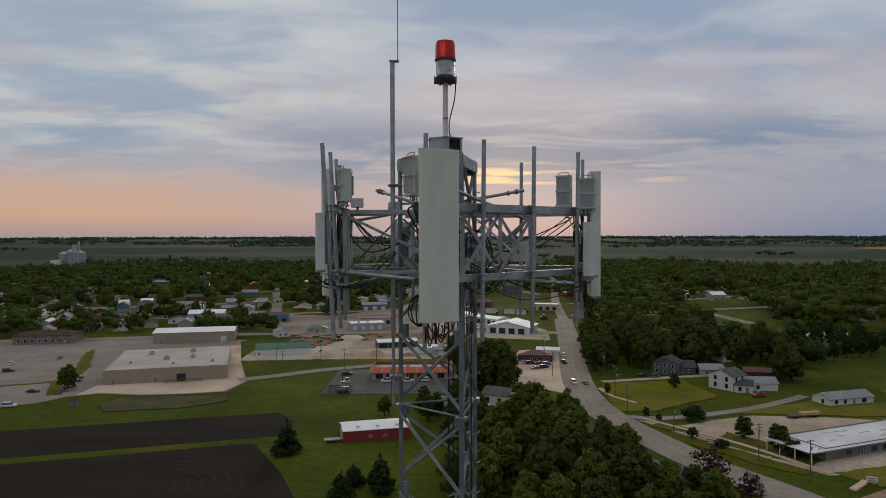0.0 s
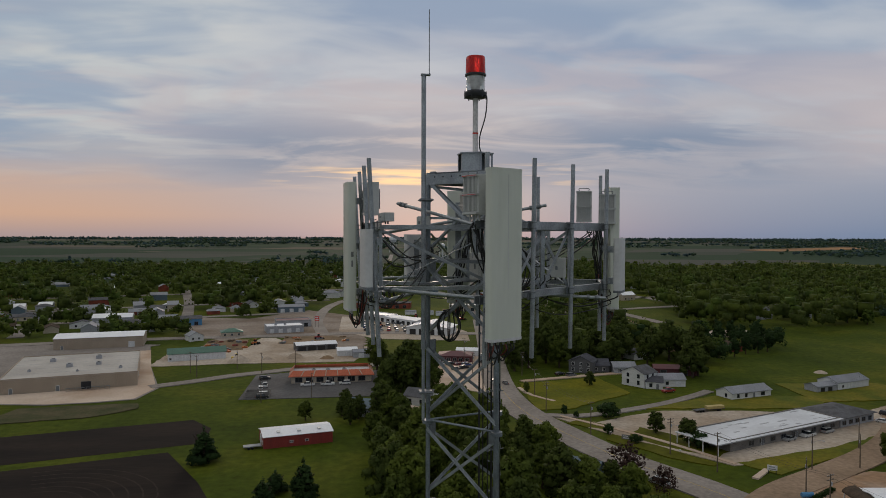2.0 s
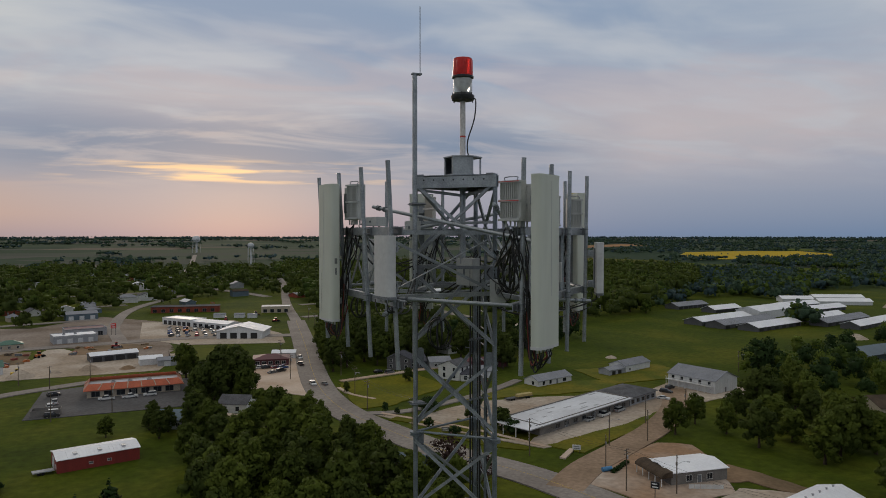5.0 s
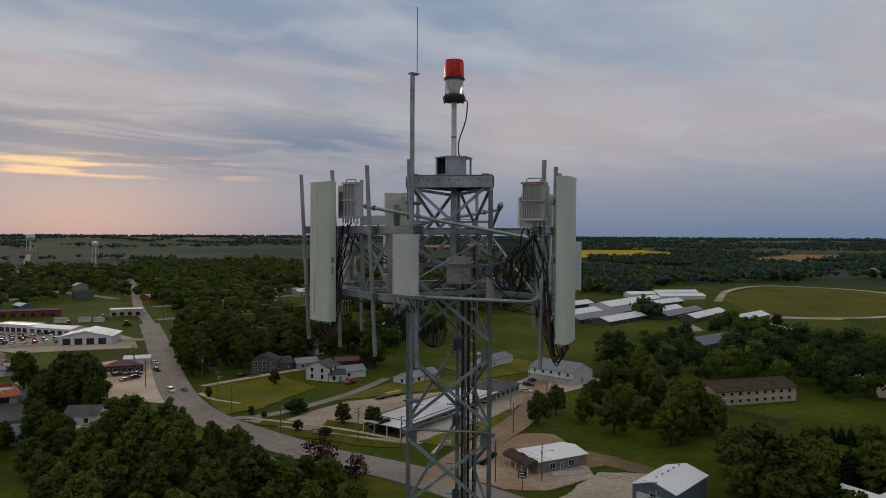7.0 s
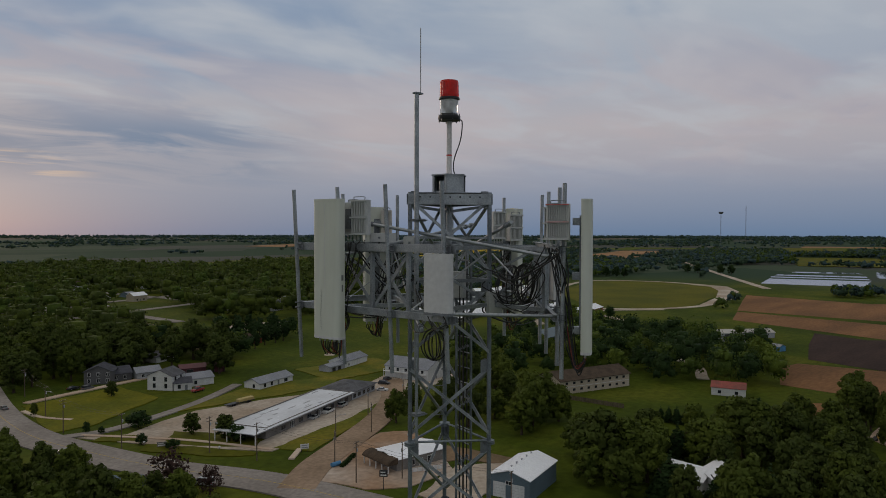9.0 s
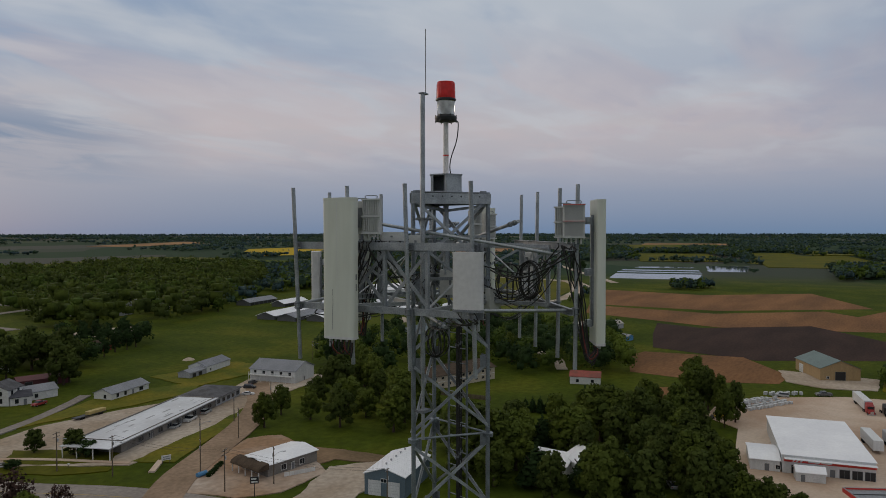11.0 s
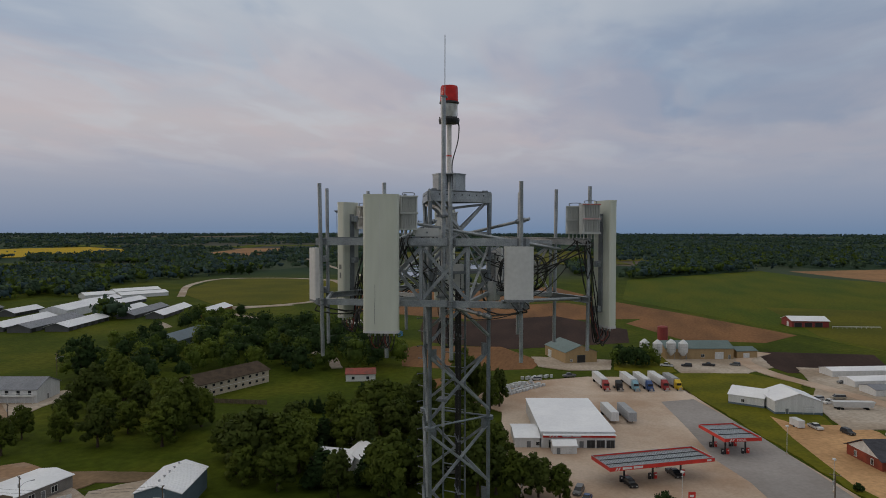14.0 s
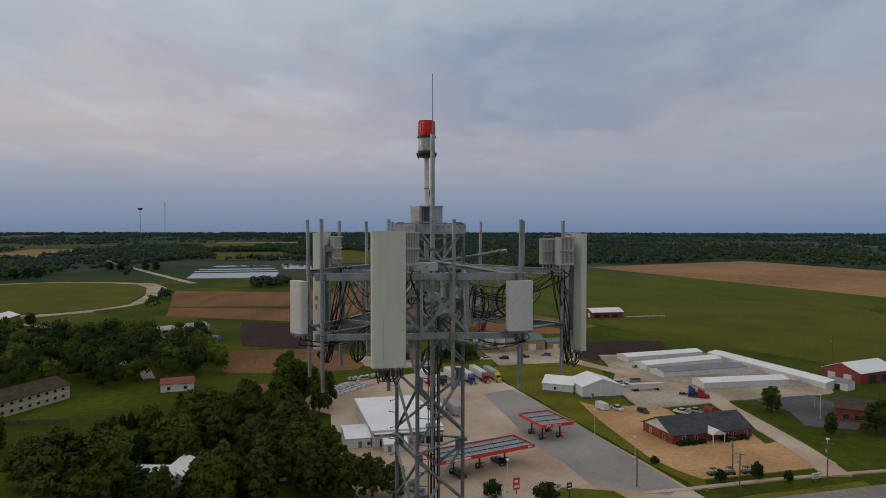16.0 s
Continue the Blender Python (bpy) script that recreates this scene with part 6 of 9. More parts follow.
building("house", (137, 246.5), (156, 252), 8, 2.5, "gx", WHITE_W, GREY_R, "long pale ranch house with a grey metal roof", 1.7, 0.4, [("f", 3, 0.8, 1.0, 1.3, "dark"), ("f", 7, 0.8, 1.0, 1.3, "dark"), ("f", 11, 0, 1.0, 2.1, "door"), ("f", 15.5, 0.8, 1.8, 1.2, "dark"), ("l", 3, 0.8, 0.9, 1.2, "dark")], "house")
building("shed", (188, 257.5), (206, 263.5), 9, 3.0, "gx", WHITE_M, GREY_R, "pale metal shed with a grey roof", 1.8, 0.3, [("f", 9, 0, 3, 2.6, "rolldoor"), ("f", 3, 1, 1, 1, "win")], "shed", seams=1.0)
building("shed", (177, 254.5), (187.5, 257.3), 6, 2.4, "gx", GREY_W, GREY_R, "small grey lean-to shed", 1.0, 0.3, [("f", 3, 0, 2.2, 1.9, "open"), ("f", 7, 0, 2.2, 1.9, "open")], "shed")
bb, L, D = building("big_barn", (189, 231), (194, 210), 15, 5.0, "gx", WHITE_M, GREY_R, "large white metal barn with a grey roof and a balcony", 3.0, 0.4, row_of("f", 4, 3, 19, 0.2, 2.6, 2.4, "garage") + row_of("f", 5, 2.5, 19, 3.3, 1.0, 1.1, "dark") + [("r", 7, 0, 1.0, 2.1, "door")], "barn", seams=1.2)
part("balcony", Geo().box(0, -1.6, 2.75, 21, -0.09, 2.95), TRIM_W, bb)
for x in np.linspace(0.2, 20.8, 8):
    part("balcony_post", Geo().box(x - 0.07, -1.55, 0, x + 0.07, -1.41, 3.9), TRIM_W, bb)
part("balcony_rail", Geo().box(0, -1.58, 3.85, 21, -1.5, 3.95), TRIM_W, bb)

# office with the round awning, workshop
of, L, D = building("office", (111.5, 137.8), (127.5, 136), 11, 3.2, "gx", STONE_W, WHITE_R, "small office with a pale roof and a dark barrel awning", 0.9, 0.4, [("f", 5, 0.9, 1.6, 1.4, "win"), ("f", 11, 0.9, 1.6, 1.4, "win"), ("f", 8, 0, 1.0, 2.1, "door"), ("r", 5, 0.9, 1.4, 1.3, "win"), ("l", 5.5, 0, 1.1, 2.2, "door")])
g = Geo()
n = 10
arc = [(-3.2 + 3.2 * (1 - math.cos(math.pi / 2 * i / n)), 2.3 + 1.5 * math.sin(math.pi / 2 * i / n)) for i in range(n + 1)]
g.add([(x, -0.6, z) for x, z in arc] + [(x, 11.6, z) for x, z in arc] + [(0, -0.6, 2.3), (0, 11.6, 2.3)],
      [(i, i + 1, i + n + 2, i + n + 1) for i in range(n)] + [tuple(range(n + 1)) + (2 * n + 2,), tuple(range(2 * n + 1, n, -1)) + (2 * n + 3,)])
part("awning", g, SHINGLE_B, of, "dark barrel-shaped awning")
for y in (-0.2, 2.6, 5.4, 8.2, 11):
    part("awning_post", Geo().box(-3.0, y - 0.1, 0, -2.8, y + 0.1, 2.35), TRIM_W, of)
ws, L, D = building("workshop", (116.5, 110.5), (119, 100.5), 17, 5.0, "gy", SLATE_W, WHITE_R, "slate-blue workshop with a white metal roof and roller doors", 1.6, 0.3, [("f", 2.6, 0.1, 3.0, 3.4, "garage"), ("f", 7.4, 0.1, 3.0, 3.4, "garage"), ("f", 5, 3.3, 1.4, 0.8, "win")], seams=1.0)
for y in (3, 6, 9, 12, 15):
    part("roof_vent", Geo().lathe([(0.18, 0), (0.18, 0.35), (0.3, 0.4), (0.3, 0.5), (0.05, 0.6)], 10, (L / 2 - 0.8, y, 6.45)), GREY_W, ws, "small round roof vent")

# motel and houses east
mo, L, D = building("motel", (213.5, 157), (247, 146.5), 14, 5.2, "gx", CREAM_W, SHINGLE_B, "two-storey cream motel block with a brown gable roof", 2.6, 0.6, row_of("f", 9, 3, 32, 1.1, 1.0, 0.75, "dark") + row_of("f", 9, 3, 32, 3.7, 1.0, 0.75, "dark"))
part("storey_band", Geo().box(-0.05, -0.06, 2.6, L + 0.05, D + 0.06, 2.75), TRIM_W, mo)
fe = thing("board_fence", pose(209, 158, 0), "grey weathered board fence behind the motel", "fence")
for k in range(34):
    x, y = 0.10 * k, -0.86 * k
    part("board", Geo().box(x - 0.02, y - 0.40, 0, x + 0.03, y + 0.40, 1.6 + 0.03 * (k % 3)), WOOD, fe)
for k in range(0, 35, 6):
    part("post", Geo().box(0.1 * k + 0.03, -0.86 * k - 0.06, 0, 0.1 * k + 0.15, -0.86 * k + 0.06, 1.7), WOOD, fe)
building("shed", (255, 116), (259, 104.5), 9, 3.0, "gx", WHITE_W, RUST_R, "white shed with a rusty red roof", 1.6, 0.3, [("f", 3, 0.9, 1.0, 1.0, "dark"), ("f", 9, 0.9, 1.0, 1.0, "dark")], "shed")
building("house", (388, 166), (384, 148), 14, 3.0, "gy", GREY_W, SHINGLE_G, "low grey house by the fields", 2.6, 0.5, row_of("f", 3, 4, 15, 0.9, 1.3, 1.3, "win"), "house")
building("barn", (398, 172), (425, 150), 10, 3.2, "gx", GREY_W, MEMBRANE_T, "tan-roofed barn behind the grey house", 1.6, 0.4, row_of("f", 3, 5, 28, 0, 3, 2.6, "open"), "barn")
building("shed", (378, 138), (376, 131), 5, 2.4, "gx", BLUE_W, GREY_R, "small blue garden shed on the lawn", 1.0, 0.2, [("f", 3.5, 0, 1.8, 1.9, "rolldoor")], "shed")
building("house", (152, 84), (151.5, 74), 9, 3.2, "gx", WHITE_W, WHITE_R, "white house among the trees", 2.0, 0.4, row_of("f", 2, 2.5, 7.5, 0.9, 1.1, 1.3, "dark"), "house")
building("house", (150, 70), (156, 64), 9, 4.6, "gy", WHITE_W, WHITE_R, "white gabled house among the trees", 2.4, 0.4, [("f", 4, 1.0, 1.1, 1.3, "dark"), ("f", 4, 3.5, 1.1, 1.2, "dark")], "house")
building("shed", (176, 84), (178, 79), 5, 3.4, "shed", WHITE_W, WHITE_R, "small white outbuilding under the trees", 0.6, 0.3, [("f", 2.5, 1.6, 1.2, 1.0, "dark")], "shed")

# fairground barns
for p0, p1, dp, rm, lb in (((335, 370), (395, 386), 14, WHITE_R, "white"), ((336, 351), (397, 366), 14, GREY_R, "grey"), ((346, 333), (398, 346), 14, WHITE_R, "white"), ((389, 456), (428, 465), 13, GREY_R, "grey"), ((398, 425), (432, 432), 12, WHITE_R, "white"),
                           ((418, 354), (466, 366), 11, WHITE_R, "white"), ((408, 334), (470, 350), 12, GREY_R, "grey"), ((414, 315), (474, 332), 12, WHITE_R, "white"), ((470, 396), (516, 404), 12, WHITE_R, "white"), ((470, 424), (520, 432), 12, WHITE_R, "white")):
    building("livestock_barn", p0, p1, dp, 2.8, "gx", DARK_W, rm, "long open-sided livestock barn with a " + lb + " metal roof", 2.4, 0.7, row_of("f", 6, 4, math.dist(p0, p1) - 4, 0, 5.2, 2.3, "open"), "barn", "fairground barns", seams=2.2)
building("exhibition_hall", (400, 382), (454, 397), 19, 5.5, "gx", WHITE_M, WHITE_R, "large white exhibition hall", 3.0, 0.4, row_of("l", 2, 6, 14, 0, 3.5, 3.4, "rolldoor"), "hall", seams=2.5)
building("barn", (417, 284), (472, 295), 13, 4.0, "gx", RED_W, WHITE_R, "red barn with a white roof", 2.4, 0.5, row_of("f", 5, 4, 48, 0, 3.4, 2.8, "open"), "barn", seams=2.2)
building("shed", (426, 272), (435, 273), 6, 2.6, "gx", BLUE_W, TEAL_R, "small turquoise shed by the barn", 1.2, 0.3, [("f", 4.5, 0, 2, 2, "rolldoor")], "shed")
building("barn", (306, 232), (352, 237), 16, 3.6, "gx", SLATE_W, SLATE_W, "long barn with a dark blue-grey roof", 3.0, 0.4, row_of("f", 6, 4, 42, 0.9, 1.4, 1.2, "dark"), "barn")
for p0, p1 in (((530, 440), (570, 420)), ((560, 470), (600, 450)), ((520, 470), (545, 458))):
    building("livestock_barn", p0, p1, 14, 3.2, "gx", WHITE_M, WHITE_R, "distant white fairground building", 2.2, 0.5, (), "barn", "fairground barns")

# --- truck stop
sp, L, D = building("truck_stop_store", (185.5, 29), (190.3, 8.5), 39.5, 4.9, "flat", WHITE_M, WHITE_R, "white metal truck-stop store with a red fascia band", 1.4, 0.25,
                    [("f", 3.5, 0.1, 2.6, 2.3, "glass"), ("f", 14.2, 0.1, 2.2, 2.3, "glass"), ("f", 17.0, 0.1, 2.2, 2.3, "glass"), ("f", 19.8, 0.1, 2.2, 2.3, "glass"), ("f", 11.5, 0, 1.2, 2.2, "door")], seams=0)
part("fascia_band", Geo().box(0.4, -0.22, 3.25, L + 0.1, -0.02, 4.15), RED_SIGN, sp, "red sign band across the front")
for k in range(3):
    x = 2.2 + 0.9 * k
    part("slash", Geo().add([(x, -0.24, 3.4), (x + 0.45, -0.24, 3.4), (x + 0.95, -0.24, 4.0), (x + 0.5, -0.24, 4.0), (x, -0.22, 3.4), (x + 0.45, -0.22, 3.4), (x + 0.95, -0.22, 4.0), (x + 0.5, -0.22, 4.0)],
                            [(0, 1, 2, 3), (7, 6, 5, 4), (0, 4, 5, 1), (1, 5, 6, 2), (2, 6, 7, 3), (3, 7, 4, 0)]), WHITE_S, sp)
for k in range(2):
    part("sign_bar", Geo().box(6.0 + 2.9 * k, -0.24, 3.45, 8.6 + 2.7 * k, -0.22, 3.98), WHITE_S, sp, "plain white bar on the sign band")
part("awning_front", Geo().box(0.4, -1.6, 4.2, L + 0.1, 0.0, 4.32), WHITE_R, sp)
building("truck_stop_store", (184.0, 36.4), (185.6, 29.5), 14, 3.0, "gx", WHITE_M, WHITE_R, "white lean-to annex of the truck stop", 1.0, 0.3, [("f", 4, 0, 1.1, 2.1, "door"), ("f", 6.6, 0.9, 1.0, 1.0, "win")])
building("kiosk", (180.5, 25.2), (182.2, 18.8), 4, 2.5, "gx", WHITE_M, WHITE_R, "small white ice shed before the store", 1.1, 0.2, [("f", 1.5, 0, 1.0, 2.0, "door"), ("f", 4.5, 0, 1.8, 1.9, "rolldoor")], "shed")


def fuel_canopy(p0, p1, width, z, posts, text, label):
    m, L = frame_of(p0, p1)
    th = thing("fuel_canopy", m, label, "fuel canopy", "fuel canopies")
    OCC.append([tuple((m @ Vector(q)).xy) for q in ((0, 0, 0), (L, 0, 0), (L, width, 0), (0, width, 0))])
    part("deck", Geo().box(0.15, 0.15, z, L - 0.15, width - 0.15, z + 0.18), GALV_D, th, "grey ribbed roof deck")
    for x0, y0, x1, y1 in ((0, 0, L, 0.15), (0, width - 0.15, L, width), (0, 0.15, 0.15, width - 0.15), (L - 0.15, 0.15, L, width - 0.15)):
        part("fascia", Geo().box(x0, y0, z - 0.35, x1, y1, z + 0.62), RED_SIGN, th, "red fascia board")
        part("fascia_cap", Geo().box(x0 - 0.02, y0 - 0.02, z + 0.62, x1 + 0.02, y1 + 0.02, z + 0.70), GREY_W, th)
    n = int(L / 0.62)
    for k in range(n):
        x = 0.3 + (L - 0.9) * k / n
        part("deck_panel", Geo().box(x, 0.2, z + 0.184, x + 0.44, width - 0.2, z + 0.30), GALV, th)
    for y in (width * 0.33, width * 0.66):
        part("purlin", Geo().box(0.2, y - 0.12, z + 0.31, L - 0.2, y + 0.12, z + 0.44), BLACKM, th)
    for k in range(2):
        x = 1.4 + 0.7 * k
        part("slash", Geo().add([(x, -0.02, z - 0.2), (x + 0.35, -0.02, z - 0.2), (x + 0.8, -0.02, z + 0.45), (x + 0.45, -0.02, z + 0.45), (x, 0.0, z - 0.2), (x + 0.35, 0.0, z - 0.2), (x + 0.8, 0.0, z + 0.45), (x + 0.45, 0.0, z + 0.45)],
                                [(0, 1, 2, 3), (7, 6, 5, 4), (0, 4, 5, 1), (1, 5, 6, 2), (2, 6, 7, 3), (3, 7, 4, 0)]), WHITE_S, th)
    if text:
        cu = bpy.data.curves.new("lettering", "FONT")
        cu.body, cu.size, cu.extrude = text, 0.95, 0.01
        cu.materials.append(WHITE_S)
        ob = new("lettering", cu)
        ob.parent, ob.matrix_basis = th, pose(3.6, -0.03, z - 0.22, 90, 0, 0)
    else:
        part("sign_bar", Geo().box(3.4, -0.02, z - 0.15, 5.9, 0.0, z + 0.40), WHITE_S, th, "plain white bar on the fascia")
        part("sign_bar", Geo().box(6.3, -0.02, z - 0.15, 8.8, 0.0, z + 0.40), WHITE_S, th, "plain white bar on the fascia")
        part("sign_mark", Geo().box(L - 2.2, -0.02, z - 0.1, L - 1.0, 0.0, z + 0.35), WHITE_S, th)
    for px, py in posts:
        part("column", Geo().box(px - 0.18, py - 0.18, 0, px + 0.18, py + 0.18, z), BLACKM, th)
        pl = part("island", Geo().box(px - 1.4, py - 0.55, 0, px + 1.4, py + 0.55, 0.18, bevel=0.2), CONCRETE, th, "raised pump island")
        for s in (-0.8, 0.8):
            part("pump", Geo().box(px + s - 0.35, py - 0.28, 0.18, px + s + 0.35, py + 0.28, 1.75, bevel=0.05), BLACKM if s < 0 else RED_SIGN, pl, "fuel pump")
            part("pump_display", Geo().box(px + s - 0.2, py - 0.30, 1.1, px + s + 0.2, py - 0.285, 1.5), WHITE_S, pl)
    return th


fuel_canopy((156, 9.8), (170, -15.6), 9.6, 5.2, [(6.5, 4.8), (14.5, 4.8), (22.5, 4.8)], "", "long flat fuel canopy with red fascia over dark pumps")
fuel_canopy((187.5, -20.5), (191.4, -30.6), 14.5, 5.2, [(2.4, 4.0), (8.4, 4.0), (2.4, 10.5), (8.4, 10.5)], "DIESEL", "square truck fuel canopy with red fascia")

# --- sheds beyond the truck stop
building("farm_supply", (338, 42), (316, 30.5), 16, 5.2, "gx", OCHRE_W, TEAL_R, "ochre metal shed with a teal roof", 3.2, 0.4, [("f", 6, 0, 4, 3.6, "rolldoor"), ("r", 8, 0, 4, 3.8, "open"), ("r", 3, 0.9, 1, 1, "win")])
fs, L, D = building("farm_supply", (339, -16), (347, -48), 16, 5.4, "gx", OCHRE_W, TEAL_R, "long ochre farm-supply shed with a teal roof", 2.6, 0.4, [("f", 18, 1.2, 1.6, 1.4, "win"), ("f", 26, 0, 4, 3.6, "rolldoor"), ("f", 31, 0, 1.2, 2.2, "door")])
building("farm_supply", (350, -50), (354, -60), 10, 3.6, "gx", OCHRE_W, TEAL_R, "low ochre annex with a teal roof", 1.4, 0.3, [("f", 5, 0, 3, 2.6, "rolldoor")])
for x, y in ((338, -6), (337, -12), (340, -18.5), (339.5, -24)):
    s = thing("feed_silo", pose(x, y, 0), "white cone-topped feed silo on legs", "silo", "feed silos")
    part("tank", Geo().lathe([(0.6, 2.0), (2.3, 4.0), (2.3, 8.2), (0.5, 9.8), (0.3, 9.9)], 18), WHITE_M, s, "", True)
    for k in range(4):
        d = az(k * 90 + 45) * 2.1
        part("leg", Geo().beam((d.x, d.y, 0), (d.x, d.y, 4.6), 0.09, n=8), GALV, s)
    for z in (5.2, 6.4, 7.6):
        part("hoop", Geo().lathe([(2.31, z), (2.34, z), (2.34, z + 0.08), (2.31, z + 0.08)], 18), GALV, s)
rt = thing("red_tank", pose(362, -16, 0), "tall red cylindrical tank behind the silos", "tank")
part("shell", Geo().lathe([(2.6, 0), (2.6, 12.8), (2.2, 13.2), (0.3, 13.4)], 20), RED_W, rt, "", True)
part("rim", Geo().lathe([(2.65, 12.5), (2.7, 12.5), (2.7, 12.8), (2.65, 12.8)], 20), RED_W, rt)
wb, L, D = building("white_shop", (242, -44.5), (244.5, -60), 15, 4.6, "gy", WHITE_M, WHITE_R, "white metal shop with a dark base band", 2.6, 0.3, [("f", 4, 0, 1.0, 2.1, "door"), ("f", 11, 0.1, 3.4, 3.2, "garage")], base=(0.9, SLATE_W), seams=0)
building("white_shop", (254, -31.5), (249, -42.5), 11, 3.6, "gx", WHITE_M, WHITE_R, "white shop wing with a dark base band", 2.2, 0.3, [("f", 5, 1.4, 1.0, 1.0, "win")], base=(0.9, SLATE_W))
for p0, p1, dp, rm in (((313, -82), (327, -123), 9, WHITE_R), ((293, -84.5), (309, -125), 9, WHITE_R), ((278, -87), (289, -128), 10, GREY_R), ((257, -96), (263, -133), 9, WHITE_R)):
    building("storage_units", p0, p1, dp, 2.6, "gx", WHITE_M, rm, "long row of white self-storage units", 0.9, 0.2, row_of("f", 11, 2.2, math.dist(p0, p1) - 2.2, 0.05, 2.4, 2.1, "rolldoor"), "storage", "storage rows", seams=1.6)
building("storage_units", (325, -125), (256, -144), 9, 2.6, "gx", WHITE_M, WHITE_R, "long row of white self-storage units", 0.9, 0.2, row_of("f", 20, 2.2, 69, 0.05, 2.4, 2.1, "rolldoor"), "storage", "storage rows", seams=1.6)
building("red_barn", (279, -156), (264, -163), 24, 4.6, "gy", RED_W, WHITE_R, "red barn with a white roof and white doors", 3.0, 0.4, [("f", 4, 0, 3.2, 3.2, "rolldoor"), ("f", 11, 0, 3.2, 3.2, "rolldoor"), ("r", 8, 0, 5, 3.4, "open"), ("r", 16, 0, 5, 3.4, "open")], "barn", seams=1.6)
building("shed", (259, -147), (253, -151), 6, 3.0, "gx", WHITE_M, GREY_R, "small grey shed by the storage rows", 1.2, 0.2, [("f", 3, 0, 2.4, 2.2, "open")], "shed")
building("red_barn", (478, -104), (482, -127), 16, 4.2, "gx", RED_W, WHITE_R, "red field barn with a white roof and open front", 2.2, 0.6, row_of("f", 3, 4, 17, 0, 4.6, 3.0, "open") + [("l", 6, 0, 3.0, 3.0, "rolldoor")], "barn", seams=1.6)
bk, L, D = building("brick_office", (186.5, -58.5), (194, -85.5), 15, 3.0, "gx", BRICK_W, SHINGLE, "red-brick office with a dark shingle roof and white gables", 3.4, 0.6,
                    [("f", 4, 0.8, 1.0, 1.5, "win"), ("f", 8, 0.8, 1.0, 1.5, "win"), ("f", 19, 0.8, 1.0, 1.5, "win"), ("f", 22, 0.8, 1.0, 1.5, "win"), ("f", 26, 0.8, 1.0, 1.5, "win"), ("f", 14, 0, 1.6, 2.2, "glass"), ("l", 4, 0.8, 1.0, 1.5, "win"), ("l", 11, 0.8, 1.0, 1.5, "win")])
for x in (-0.05, L - 0.1):
    g = Geo().add([(x, 0.4, 3.05), (x, 14.6, 3.05), (x, 7.5, 6.2), (x + 0.15, 0.4, 3.05), (x + 0.15, 14.6, 3.05), (x + 0.15, 7.5, 6.2)], [(0, 2, 1), (3, 4, 5), (0, 1, 4, 3), (1, 2, 5, 4), (2, 0, 3, 5)])
    part("gable_panel", g, TRIM_W, bk, "white boarded gable")
por = part("porch", Geo().add([(11.6, -3, 2.8), (16.4, -3, 2.8), (14, -3, 4.2), (11.6, 1.5, 2.8), (16.4, 1.5, 2.8), (14, 3.2, 4.2)], [(0, 1, 2), (5, 4, 3), (0, 2, 5, 3), (2, 1, 4, 5), (1, 0, 3, 4)]), TRIM_W, bk, "small gabled porch")
for x in (12, 16):
    part("porch_post", Geo().box(x - 0.12, -2.9, 0, x + 0.12, -2.66, 2.8), TRIM_W, por)
building("brick_clinic", (212, -122), (204, -136), 18, 4.2, "flat", BRICK_W, SHINGLE_B, "low brown brick building with a pale roof edge", over=0.5, opens=row_of("f", 4, 3, 13, 0.9, 1.6, 1.6, "glass"))

# distant landmarks
ge = thing("grain_elevator", pose(-738, 1400, rise(-738, 1400)), "pale concrete grain elevator with steel bins", "grain elevator")
for x, r, h in ((-22, 9, 22), (-8, 8, 26), (10, 10, 24)):
    part("bin", Geo().lathe([(r, 0), (r, h), (r * 0.3, h + 4), (0.5, h + 4.4)], 20, (x, 0, 0)), GALV, ge, "", True)
part("headhouse", Geo().box(-3, -5, 0, 6, 5, 40), CREAM_W, ge)
part("leg_tower", Geo().box(7, -2, 0, 10, 1, 46), GALV, ge)
part("low_shed", Geo().box(-45, -10, 0, -24, 10, 9), WHITE_M, ge)


def water_tower(x, y, h, r, label):
    th = thing("water_tower", pose(x, y, rise(x, y)), label, "water tower", "water towers")
    part("tank", Geo().lathe([(0.8, h - r * 1.3), (r * 0.8, h - r * 1.1), (r, h - r * 0.6), (r, h), (r * 0.7, h + r * 0.4), (0.3, h + r * 0.5)], 20), WHITE_M, th, "", True)
    part("riser", Geo().beam((0, 0, 0), (0, 0, h - r * 1.2), r * 0.16, n=12), WHITE_M, th)
    for k in range(5):
        d = az(72 * k) * r * 0.92
        part("leg", Geo().beam(d * 1.25, d + Vector((0, 0, h - r * 0.6)), 0.35, n=6), WHITE_M, th)
    part("walkway", Geo().lathe([(r * 1.05, h - r * 0.62), (r * 1.18, h - r * 0.62), (r * 1.18, h - r * 0.52), (r * 1.05, h - r * 0.52)], 20), GALV, th)


water_tower(102, 2176, 44, 11, "white water tower on legs beyond the town")
water_tower(171, 1460, 40, 6, "slender white water tower on legs")
